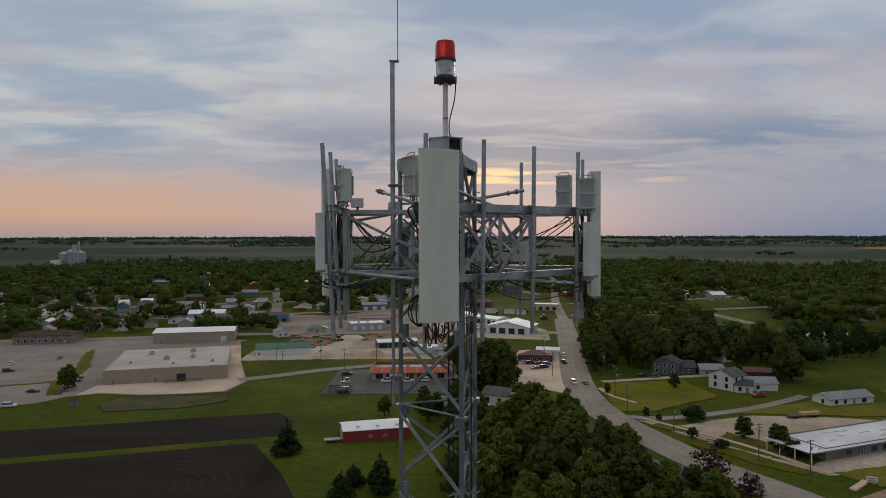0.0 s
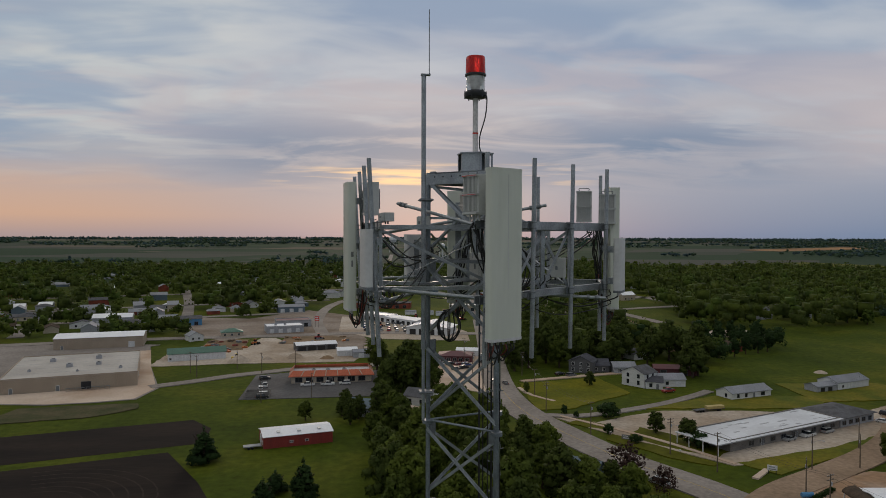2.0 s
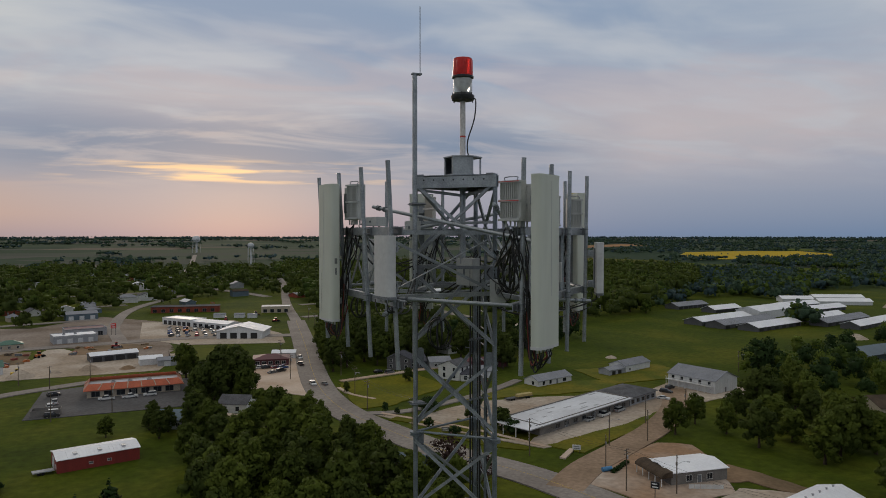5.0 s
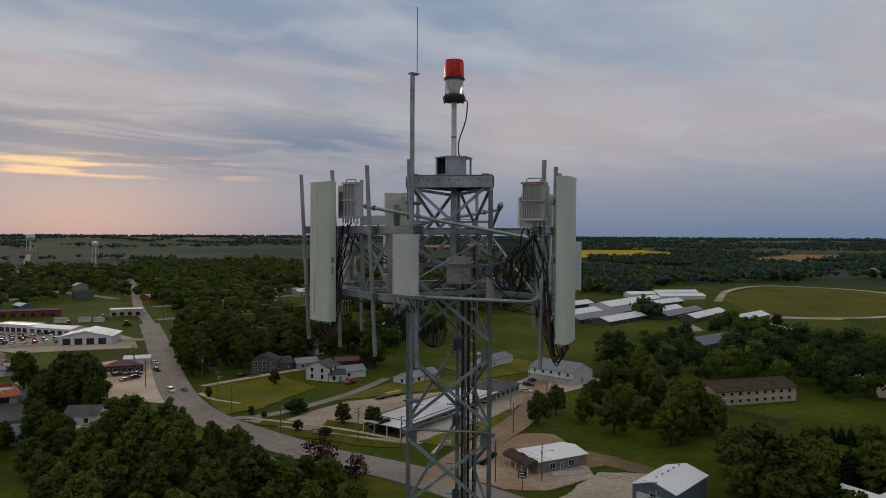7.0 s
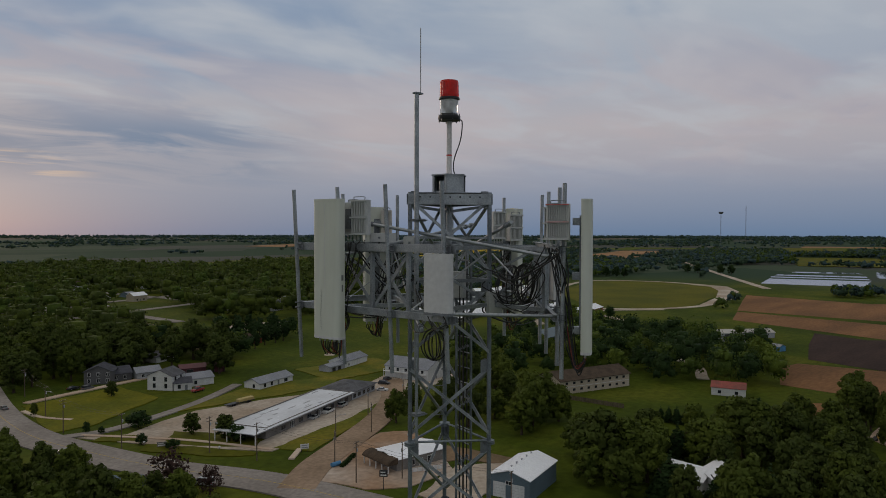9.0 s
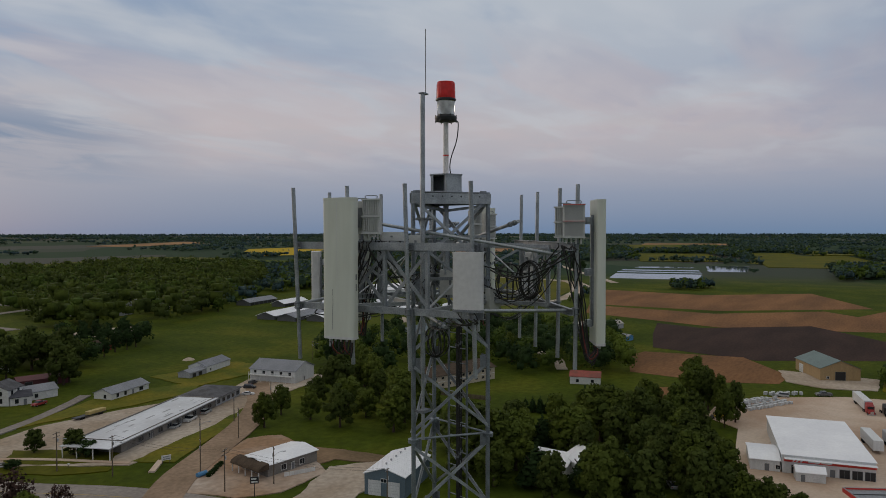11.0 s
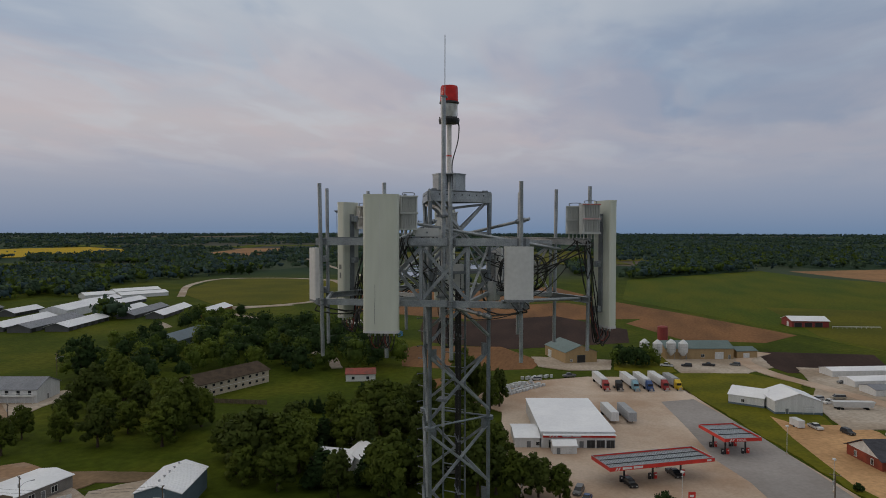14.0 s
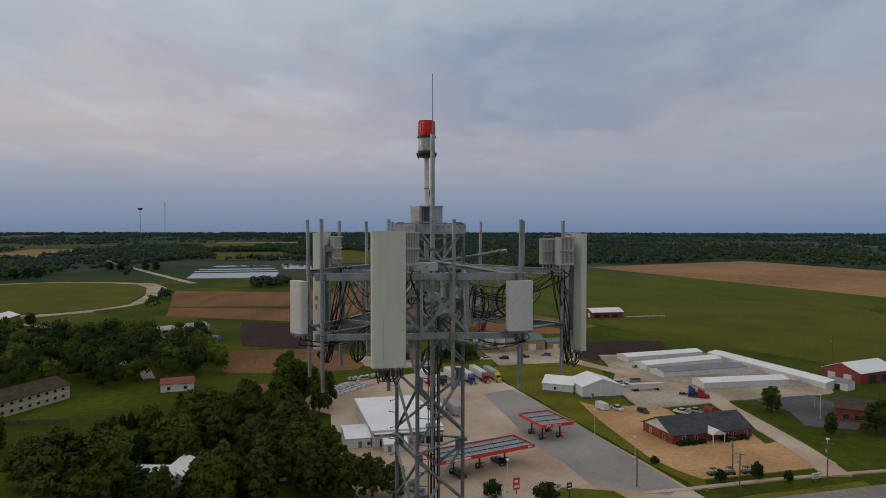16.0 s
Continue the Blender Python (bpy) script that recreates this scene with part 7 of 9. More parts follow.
for x, y, h in ((2660, 1010, 150), (2480, 1030, 125)):
    th = thing("radio_mast", pose(x, y, rise(x, y)), "far slender guyed radio mast", "mast")
    g = Geo()
    for k in range(3):
        d = az(120 * k) * 1.2
        g.beam(d, d + Vector((0, 0, h)), 0.28, n=5)
    part("column", g, GALV_D, th)
    part("bracing", Geo().beam((1.2, 0, 0), (-0.6, 1, h), 0.1, n=4).beam((-0.6, -1, 0), (1.2, 0, h), 0.1, n=4), GALV_D, th)
    if h < 140:
        part("antenna_ring", Geo().lathe([(1, h - 8), (7, h - 6), (9, h), (8.4, h), (1, h - 6)], 12), GALV_D, th)

# houses scattered through the town
hr = random.Random(5)


def in_poly(x, y, poly):
    c, j = False, len(poly) - 1
    for i in range(len(poly)):
        (xi, yi), (xj, yj) = poly[i], poly[j]
        if (yi > y) != (yj > y) and x < (xj - xi) * (y - yi) / (yj - yi) + xi:
            c = not c
        j = i
    return c


CELLS, DONE = {}, [0]


def free(x, y, pad=0.0):
    """Whether nothing built stands within pad of the place."""
    while DONE[0] < len(OCC):
        poly = OCC[DONE[0]]
        DONE[0] += 1
        xs, ys = [p[0] for p in poly], [p[1] for p in poly]
        for i in range(int(min(xs) // 40), int(max(xs) // 40) + 1):
            for j in range(int(min(ys) // 40), int(max(ys) // 40) + 1):
                CELLS.setdefault((i, j), []).append(poly)
    for ox_, oy_ in (((0, 0),) if not pad else ((0, 0), (pad, 0), (-pad, 0), (0, pad), (0, -pad))):
        if any(in_poly(x + ox_, y + oy_, p) for p in CELLS.get((int((x + ox_) // 40), int((y + oy_) // 40)), ())):
            return False
    return True


TOWN = [[(-420, 440), (-60, 600), (-20, 900), (-120, 1100), (-520, 1000), (-620, 600)], [(-20, 600), (90, 700), (60, 1050), (-120, 1100)],
        [(120, 420), (330, 560), (420, 900), (160, 1000), (120, 640)], [(95, 330), (160, 330), (330, 480), (330, 560), (120, 420)], [(-420, 300), (-310, 300), (-310, 440), (-420, 440)]]
walls, roofs = [WHITE_W, WHITE_W, CREAM_W, GREY_W, BRICK_W, GREY_W, SLATE_W], [SHINGLE_G, GREY_R, GREY_R, SHINGLE_B, GREY_R, WHITE_R]
FRONT = [(-430, 415), (-250, 420), (-60, 470), (-50, 640), (-250, 640), (-480, 560)]
made = 0
while made < 228:
    poly = FRONT if made < 75 else TOWN[hr.choice((0, 0, 0, 1, 1, 2, 2, 2, 3, 4))]
    x, y = hr.uniform(min(p[0] for p in poly), max(p[0] for p in poly)), hr.uniform(min(p[1] for p in poly), max(p[1] for p in poly))
    if not in_poly(x, y, poly) or not free(x, y, 9 if made < 75 else 11):
        continue
    a = radians(hr.choice((18, 108, -72, 18)) + hr.uniform(-4, 4))
    Lh, Dh = hr.uniform(10, 17), hr.uniform(8, 10)
    ci = hr.randrange(len(walls))
    ri = hr.randrange(len(roofs))
    building("house", (x, y), (x + Lh * math.cos(a), y + Lh * math.sin(a)), Dh, hr.choice((2.8, 3.0, 5.2)), hr.choice(("gx", "gx", "gy", "hip")), walls[ci], roofs[ri],
             "small " + ("white", "white", "cream", "grey", "brick", "grey", "blue-grey")[ci] + " town house with a " + ("grey", "dark", "grey", "brown", "grey", "white")[ri] + " roof", hr.uniform(1.6, 2.6), 0.4,
             [("f", Lh * 0.25, 0.9, 1.2, 1.3, "dark"), ("f", Lh * 0.75, 0.9, 1.2, 1.3, "dark"), ("f", Lh * 0.5, 0, 1.0, 2.1, "door")] if y < 640 else (), "house", "town houses")
    # the front yard stays open
    dv = Vector((-x, -y, 0)).normalized()
    sv = Vector((-dv.y, dv.x, 0))
    cv_ = Vector((x + Lh / 2 * math.cos(a), y + Lh / 2 * math.sin(a), 0))
    OCC.append([tuple((cv_ + sv * q * 6.5 + dv * e).xy) for q, e in ((-1, 0), (1, 0), (1.1, hr.uniform(9, 18)), (-1.1, hr.uniform(9, 18)))])
    made += 1

# ---------------------------------------------------------------- trees
def inner_crown(n=2):
    """A lumpy shell of quads round a unit ball, the dense inside of a clump."""
    quads = []
    lows = (-1, 0) if n == 2 else (-1,)
    st = 1 if n == 2 else 2
    for ax in range(3):
        for sg in (-1, 1):
            for i in lows:
                for j in lows:
                    q = []
                    for di, dj in ((0, 0), (1, 0), (1, 1), (0, 1)) if sg > 0 else ((0, 0), (0, 1), (1, 1), (1, 0)):
                        p = [0.0, 0.0, 0.0]
                        p[ax], p[(ax + 1) % 3], p[(ax + 2) % 3] = sg, i + di * st, j + dj * st
                        v = np.array(p) / np.linalg.norm(p)
                        q.append(v * (1 + 0.10 * math.sin(5 * v[0] + 3 * v[1] + 2) + 0.08 * math.sin(6 * v[2] - 4 * v[1])))
                    quads.append(q)
    return np.array(quads).reshape(-1, 3)


INNER_LOW = inner_crown(1)


def inner_of(rs, blobs, share, shell):
    out = []
    for x, y, z, r, sq in blobs:
        a = rs.uniform(0, 6.28)
        c, s = math.cos(a), math.sin(a)
        d = shell @ np.array([[c, s, 0], [-s, c, 0], [0, 0, 1]])
        nrm = d / np.linalg.norm(d, axis=1)[:, None]
        out.append(np.concatenate([d * (share * r) * np.array([1, 1, sq]) + np.array([x, y, z]), nrm], 1))
    return np.concatenate(out)


def leaf_cloud(rs, blobs, n, size, flat=0.35):
    """n small bent leaf sprays spread over the skins of the blobs (centre x, y, z, radius, squash)."""
    b = np.array(blobs)
    w = b[:, 3] ** 2
    k = rs.choice(len(b), n, p=w / w.sum())
    d = rs.normal(size=(n, 3))
    d[:, 2] += 0.25
    d /= np.linalg.norm(d, axis=1)[:, None]
    rad = b[k, 3] * (0.62 + 0.55 * rs.beta(2.2, 1.6, n))
    c = b[k, :3] + d * rad[:, None] * np.stack([np.ones(n), np.ones(n), b[k, 4]], 1)
    nrm = d + rs.normal(size=(n, 3)) * 0.45
    nrm /= np.linalg.norm(nrm, axis=1)[:, None]
    u = np.cross(nrm, rs.normal(size=(n, 3)))
    u /= np.linalg.norm(u, axis=1)[:, None]
    v = np.cross(nrm, u)
    s = (size * rs.uniform(0.40, 1.25, n))[:, None] / 2
    bend = nrm * s * rs.uniform(-0.5, 0.5, (n, 1))
    p = np.stack([c - u * s - v * s * 0.7, c + u * s * 0.8 - v * s + bend, c + u * s + v * s * 0.7, c - u * s * 0.9 + v * s * 0.9 + bend], 1)
    mid_ = b[:, :3].mean(0)
    out = c - mid_
    out /= np.linalg.norm(out, axis=1)[:, None] + 1e-6
    soft = 0.55 * d + 0.60 * out + 0.22 * nrm + np.array([0, 0, 0.15])
    soft /= np.linalg.norm(soft, axis=1)[:, None]
    return np.concatenate([p.reshape(-1, 3), np.repeat(soft, 4, axis=0)], 1)


def leaf_mesh(name, pts, mat):
    me = bpy.data.meshes.new(name)
    n = len(pts) // 4
    me.vertices.add(len(pts))
    me.vertices.foreach_set("co", pts[:, :3].astype(np.float32).ravel())
    me.loops.add(n * 4)
    me.polygons.add(n)
    me.loops.foreach_set("vertex_index", np.arange(n * 4, dtype=np.int32))
    me.polygons.foreach_set("loop_start", np.arange(0, n * 4, 4, dtype=np.int32))
    me.polygons.foreach_set("loop_total", np.full(n, 4, dtype=np.int32))
    me.materials.append(mat)
    me.update(calc_edges=True)
    me.attributes.new("custom_normal", "FLOAT_VECTOR", "POINT").data.foreach_set("vector", pts[:, 3:].astype(np.float32).ravel())
    return me


def broad_blobs(rs, H, R, count=30):
    """Clumps set over an egg-shaped crown, each pushed in or out a little, so that the outline is ragged."""
    out = [(0, 0, H * 0.50, R * 0.58, 1.25), (0, 0, H * 0.72, R * 0.40, 1.1)]
    for i in range(count):
        k = (i + 0.5) / count
        zn = 0.16 + 0.80 * k ** 0.9
        wide = math.sin(math.pi * min(1.0, (zn * 0.86 + 0.12))) ** 0.7
        a = 2.39996 * i + rs.uniform(-0.5, 0.5)
        q = R * wide * rs.uniform(0.52, 0.86)
        r = R * rs.uniform(0.17, 0.31) * (0.75 + 0.35 * wide)
        out.append((q * math.cos(a), q * math.sin(a), H * zn + rs.uniform(-0.04, 0.04) * H, r, rs.uniform(0.7, 1.05)))
    return out


def cone_blobs(rs, H, R):
    out = []
    for i in range(14):
        z = H * (0.12 + 0.85 * i / 13)
        r = R * (1 - i / 14.5)
        for k in range(4 if i < 10 else 1):
            a = rs.uniform(0, 6.28)
            q = r * 0.5 if i < 10 else 0
            out.append((q * math.cos(a), q * math.sin(a), z, max(0.35, r * rs.uniform(0.42, 0.6)), 0.5))
    return out


def trunk_geo(rs, H, R, limbs=6):
    g = Geo()
    r0 = 0.03 * H
    g.lathe([(r0 * 1.3, 0), (r0, 0.06 * H), (r0 * 0.75, 0.3 * H), (r0 * 0.4, 0.62 * H), (r0 * 0.12, 0.85 * H)], 6)
    for i in range(limbs):
        a = 2 * math.pi * i / limbs + rs.uniform(-0.4, 0.4)
        z = H * rs.uniform(0.25, 0.5)
        e = (R * 0.6 * math.cos(a), R * 0.6 * math.sin(a), z + H * rs.uniform(0.15, 0.3))
        g.tube([(0, 0, z), (e[0] * 0.5, e[1] * 0.5, z + (e[2] - z) * 0.35), e], r0 * 0.28, 4)
    return g


class Kind:
    def __init__(self, seed, H, R, n, leaf, mat, label, cone=False, limbs=4, count=30):
        rs = np.random.RandomState(seed)
        self.H, self.label = H, label
        blobs = cone_blobs(rs, H, R) if cone else broad_blobs(rs, H, R, count)
        self.crown = leaf_mesh("crown", np.concatenate([inner_of(rs, blobs, 0.42 if limbs == 12 else 0.76, INNER_LOW), leaf_cloud(rs, blobs, n, leaf)]), mat)
        self.trunk = trunk_geo(rs, H, R, limbs).mesh("trunk", BARK, True)


def plant(kind, x, y, h, turn=0.0, group="trees", category="tree", fat=1.0):
    s = h / kind.H
    o = thing("tree" if category == "tree" else "shrub", Matrix.LocRotScale((x, y, rise(x, y)), Euler((0, 0, turn)), (s * fat, s * fat, s)), kind.label, category, group)
    part("trunk", kind.trunk, None, o)
    part("crown", kind.crown, None, o)
    return o


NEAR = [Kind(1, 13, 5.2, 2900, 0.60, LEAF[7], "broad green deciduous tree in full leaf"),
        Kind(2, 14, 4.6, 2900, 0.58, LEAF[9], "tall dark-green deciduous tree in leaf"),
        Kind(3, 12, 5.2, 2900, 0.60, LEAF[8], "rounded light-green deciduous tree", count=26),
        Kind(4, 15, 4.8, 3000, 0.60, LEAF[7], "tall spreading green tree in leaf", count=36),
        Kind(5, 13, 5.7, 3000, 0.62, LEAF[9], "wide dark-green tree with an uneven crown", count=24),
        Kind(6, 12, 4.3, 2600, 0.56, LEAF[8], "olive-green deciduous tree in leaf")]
MID = [Kind(21, 12, 5.0, 1300, 0.80, LEAF[0], "green deciduous tree in full leaf", count=22), Kind(22, 12, 5.0, 1300, 0.80, LEAF[1], "dark-green deciduous tree in leaf", count=22),
       Kind(23, 11, 5.2, 1300, 0.80, LEAF[2], "light-green deciduous tree in leaf", count=22), Kind(24, 13, 4.8, 1300, 0.80, LEAF[1], "dark-green leafy tree by houses", count=22)]
CONE = Kind(31, 11, 3.4, 2200, 0.55, LEAF[4], "dark evergreen conifer on the grass", True, 3)
PINE = Kind(32, 12, 3.6, 1700, 0.60, LEAF[4], "tall dark pine with long needles", False, 4, 16)
PLUM = Kind(33, 8, 4.2, 900, 0.38, LEAF[5], "dark purple-leaved tree with thin foliage", False, 12, 22)
BUSH = Kind(34, 3.4, 2.3, 900, 0.30, LEAF[1], "rounded dark-green shrub in a lawn", False, 3, 16)
tr = random.Random(21)

# single trees and shrubs
for k, x, y, h, f in ((BUSH, 82, 228, 5.0, 1.25), (NEAR[1], 90, 208, 7.0, 1.3), (NEAR[1], 95, 197, 7.6, 1.35), (BUSH, 96, 192, 4.6, 1.1), (BUSH, 75, 209, 3.2, 0.8), (BUSH, 80, 199, 2.6, 1.3), (NEAR[1], 92, 277, 6.2, 1.2),
                      (NEAR[0], 63, 267, 4.5, 0.8), (BUSH, 68, 233, 3.4, 0.6), (BUSH, 71, 229, 2.2, 0.7), (PLUM, 64, 166, 10, 1.1), (PLUM, 70, 158, 7, 1.0), (NEAR[4], 142, 288, 17, 1.0), (NEAR[1], 146, 291, 13, 1.0), (PINE, 228, 219, 17, 1.0), (MID[1], 342, 457, 15, 1.0), (MID[0], 348, 445, 11, 1.0),
                      (NEAR[0], -149, 276, 10, 1.0), (NEAR[0], -20, 236, 6.5, 1.0), (NEAR[1], -8, 240, 5.5, 1.4), (CONE, -44, 195, 10.5, 1.4), (CONE, -24, 162, 7, 1.6), (CONE, -15, 166, 10, 1.3), (CONE, -22, 170, 6, 1.8),
                      (BUSH, 156, -60, 3.4, 0.7), (BUSH, 158, -70, 4.4, 0.6), (BUSH, 156, -77, 3.0, 0.6), (NEAR[0], 223, -106, 9, 1.0), (NEAR[1], 196, -111, 7, 1.0), (NEAR[4], 197, -126, 10, 1.1), (BUSH, 147, -2, 4.2, 0.9), (BUSH, 143, -14, 5.0, 1.0), (BUSH, 170, -48, 2.2, 0.9),
                      (NEAR[1], 184, 52, 13, 1.0), (NEAR[0], 192, 55, 12, 1.0), (NEAR[1], 172, 47, 14, 1.0), (CONE, 172, 90, 11, 1.2), (CONE, 150, 58, 12, 1.3), (NEAR[5], 176, 42, 8, 1.0), (BUSH, 188, -62, 1.6, 1.6), (BUSH, 191.5, -77, 1.6, 1.8)):
    plant(k, x, y, h, tr.uniform(0, 6.28), "single trees", "shrub" if k is BUSH else "tree", f)
for i in range(9):
    f = (0.06, 0.13, 0.20, 0.27, 0.34, 0.62, 0.70, 0.78, 0.86)[i]
    plant(BUSH, 185.0 + 7.5 * f, -58.8 - 27.0 * f, 1.3 + 0.2 * (i % 3), i * 1.1, "office hedge", "shrub", 1.5)
for i in range(6):
    plant(BUSH, 104 + 1.5 * i, 151 + 0.9 * i, 1.2, i, "planted bed", "shrub", 1.2)

# yard and roadside trees
for k, x, y, h, f in ((NEAR[3], 187, 74, 17, 1.05), (NEAR[1], 136, 71, 12, 1.0), (NEAR[3], 153, 44, 17, 1.0), (NEAR[0], 158, 38, 14, 0.9), (NEAR[1], 146, 40, 15, 0.9), (NEAR[1], 179, 101, 11, 0.9), (NEAR[0], 176, 88, 9, 0.9),
                      (NEAR[1], 241, 59, 15, 0.7), (NEAR[1], 229, 48, 14, 0.7), (NEAR[3], 236, 54, 14, 0.7), (NEAR[0], 222, 50, 12, 0.7), (NEAR[5], 188, 56, 11, 0.9), (NEAR[0], 179, 140, 16, 1.0), (NEAR[0], 169, 137, 15, 1.0),
                      (PINE, 241, 228, 15, 0.8), (NEAR[0], 157, 180, 10, 0.9), (NEAR[3], 207, 196, 13, 0.9), (NEAR[2], 179, 146, 16, 0.9), (NEAR[0], 204, 182, 13, 0.9), (NEAR[4], 145, 98, 17, 1.1), (NEAR[2], 182, 136, 12, 1.0), (NEAR[0], 285, 158, 14, 0.9),
                      (NEAR[1], 168, 97, 14, 1.0), (NEAR[0], 143, 173, 11, 0.9), (NEAR[0], 6, 320, 15, 1.0), (NEAR[1], 5, 228, 14, 1.0), (NEAR[0], 75, 330, 15, 1.1), (NEAR[1], 168, 60, 13, 0.9), (NEAR[4], 164, 52, 14, 0.9), (NEAR[1], 140, 50, 15, 1.0), (NEAR[0], 134, 58, 13, 0.9), (NEAR[0], 187, 78, 16, 1.25), (NEAR[1], 161, 73, 13, 0.9), (NEAR[4], 248, 62, 12, 0.9), (NEAR[1], 165, 42, 14, 1.1), 
                      (NEAR[0], 156, 111, 12, 1.1), (NEAR[1], 158, 53, 13, 1.1), (CONE, 146, 66, 12, 1.5), (CONE, 143, 78, 12, 1.5), (NEAR[1], 178, 70, 14, 1.1), (NEAR[4], 196, 70, 14, 1.1), (NEAR[1], 176, 60, 13, 1.1), (NEAR[0], 206, 62, 12, 1.0), (NEAR[3], 193, 86, 13, 1.0), (NEAR[0], 150, 92, 15, 1.3), (NEAR[0], 141, 60, 15, 1.1), (NEAR[2], 170, 80, 14, 1.1)):
    plant(k, x, y, h, x * 1.7 + y, "yard trees", "tree", f)
for k, (x, y, h) in enumerate(((148, 36, 12), (147, 31, 11), (148, 26, 10), (147, 21, 9))):
    plant(NEAR[(1, 0, 4, 3)[k]], x, y, h, k * 1.3, "yard trees", "tree", 1.0)
for k in range(6):
    plant(CONE, 206 + 0.3 * k, 112 - 2.6 * k, 5.4 + 0.5 * (k % 3), k, "clipped conifer row", "tree", 1.0)
# groves: outline, spacing, least and greatest height, kinds
GROVES = [
    ([(6, 140), (44, 137), (44, 165), (38, 190), (34, 212), (28, 230), (24, 230), (22, 214), (6, 222), (-2, 190)], 8.2, 9, 15, NEAR),
    ([(46, 137), (61, 136), (61, 163), (52, 188), (46, 208), (38, 226), (36, 212), (40, 190), (46, 165)], 7.0, 7, 12, NEAR),
    ([(8, 264), (24, 258), (29, 275), (25, 300), (16, 312), (6, 300)], 7.5, 13, 19, [NEAR[1], NEAR[4], NEAR[1], NEAR[3]]),
    ([(152, 166), (162, 130), (178, 140), (205, 175), (222, 200), (204, 198), (182, 188), (166, 180)], 12.0, 9, 15, NEAR),
    ([(133, 94), (142, 102), (160, 110), (172, 100), (160, 84), (142, 80), (133, 82)], 9.5, 10, 14, [NEAR[0], NEAR[2], NEAR[1], NEAR[5]]),
    ([(196, 60), (232, 62), (268, 68), (268, 84), (240, 74), (205, 72)], 9.5, 11, 15, [NEAR[1], NEAR[0], NEAR[3]]),
    ([(195, 100), (214, 92), (212, 80), (200, 72), (190, 84)], 8.5, 9, 12, [NEAR[0], NEAR[2]]),
    ([(255, 178), (262, 140), (276, 112), (300, 100), (345, 120), (360, 150), (380, 200), (350, 228), (312, 228), (290, 205)], 9.0, 11, 17, [MID[0], MID[1], MID[3], MID[2]]),
    ([(225, 188), (262, 178), (300, 228), (350, 245), (330, 262), (262, 258), (228, 228)], 11, 8, 14, MID),
    ([(358, 245), (432, 262), (430, 288), (392, 284), (356, 262)], 10, 8, 13, [MID[1], MID[3]]),
    ([(68, 306), (90, 312), (122, 318), (160, 318), (152, 338), (118, 400), (80, 395), (68, 340)], 10.5, 14, 20, [NEAR[0], NEAR[1], NEAR[4]]),
    ([(160, 318), (172, 312), (182, 335), (150, 400), (120, 400), (150, 345)], 10, 10, 16, MID),
    ([(175, 325), (228, 352), (238, 372), (205, 400), (182, 372)], 8, 9, 15, [PINE, MID[1], PINE]),
    ([(312, 8), (328, 6), (330, -10), (314, -10)], 5.5, 7, 10, [MID[0], MID[1]]),
    ([(300, 46), (312, 48), (314, 56), (302, 58)], 6, 7, 9, [MID[1]]),
    ([(210, 74), (222, 72), (224, 60), (206, 52)], 6.5, 9, 12, [NEAR[1], NEAR[0]]),
    ([(-5, 228), (5, 232), (8, 250), (-8, 246)], 6.5, 8, 11, [NEAR[1], NEAR[3]]),
    ([(228, 104), (248, 96), (246, 90), (224, 98)], 5.5, 4, 6, [PINE, BUSH]),
]


def fill(poly, gap, tries=4000):
    xs, ys = [p[0] for p in poly], [p[1] for p in poly]
    got = []
    for _ in range(tries):
        x, y = tr.uniform(min(xs), max(xs)), tr.uniform(min(ys), max(ys))
        if in_poly(x, y, poly) and all((x - a) ** 2 + (y - b) ** 2 > gap * gap for a, b in got) and free(x, y, 2.0):
            got.append((x, y))
    return got


far_grove = []
for poly, gap, lo, hi, kinds in GROVES:
    for x, y in fill(poly, gap, 1500):
        k = tr.choice(kinds)
        if k in MID:
            far_grove.append((x, y, tr.uniform(lo, hi)))
            continue
        plant(k, x, y, tr.uniform(lo, hi), tr.uniform(0, 6.28), "grove trees", "tree", tr.uniform(0.9, 1.15))


# ---- woods too many to count: crowns joined into a few sheets of foliage
def wood(name, label, spots, mats, n=44, leaf=2.3, spread=(0.34, 0.46), lobes=6):
    rs = np.random.RandomState(len(spots))
    groups = {}
    for i, (x, y, h) in enumerate(spots):
        R = h * rs.uniform(*spread)
        blobs = [(0, 0, h * 0.54, R * 0.74, min(1.1, 0.42 * h / R))]
        for k in range(lobes):
            a, zn = 2.4 * k + rs.uniform(-0.5, 0.5), rs.uniform(0.28, 0.88)
            q = R * 0.66 * (1.0 - 0.75 * max(0.0, zn - 0.5) / 0.4)
            blobs.append((q * math.cos(a), q * math.sin(a), h * zn, R * rs.uniform(0.38, 0.58), 0.85))
        far = 1.0 if math.hypot(x, y) < 700 else 0.5
        p = np.concatenate([inner_of(rs, blobs[:4] if far == 1 and n > 30 else blobs[:1 if n < 12 else 2], 0.90, INNER_LOW), leaf_cloud(rs, blobs, max(4, int(n * far)), leaf * (1.0 if far == 1 else 1.5))])
        groups.setdefault(rs.randint(len(mats)), []).append(p + np.array([x, y, rise(x, y), 0, 0, 0]))
    for k, ps in groups.items():
        ob = new(name, leaf_mesh(name, np.concatenate(ps), mats[k]))
        tagged(ob, label, "woods", kind="stuff")


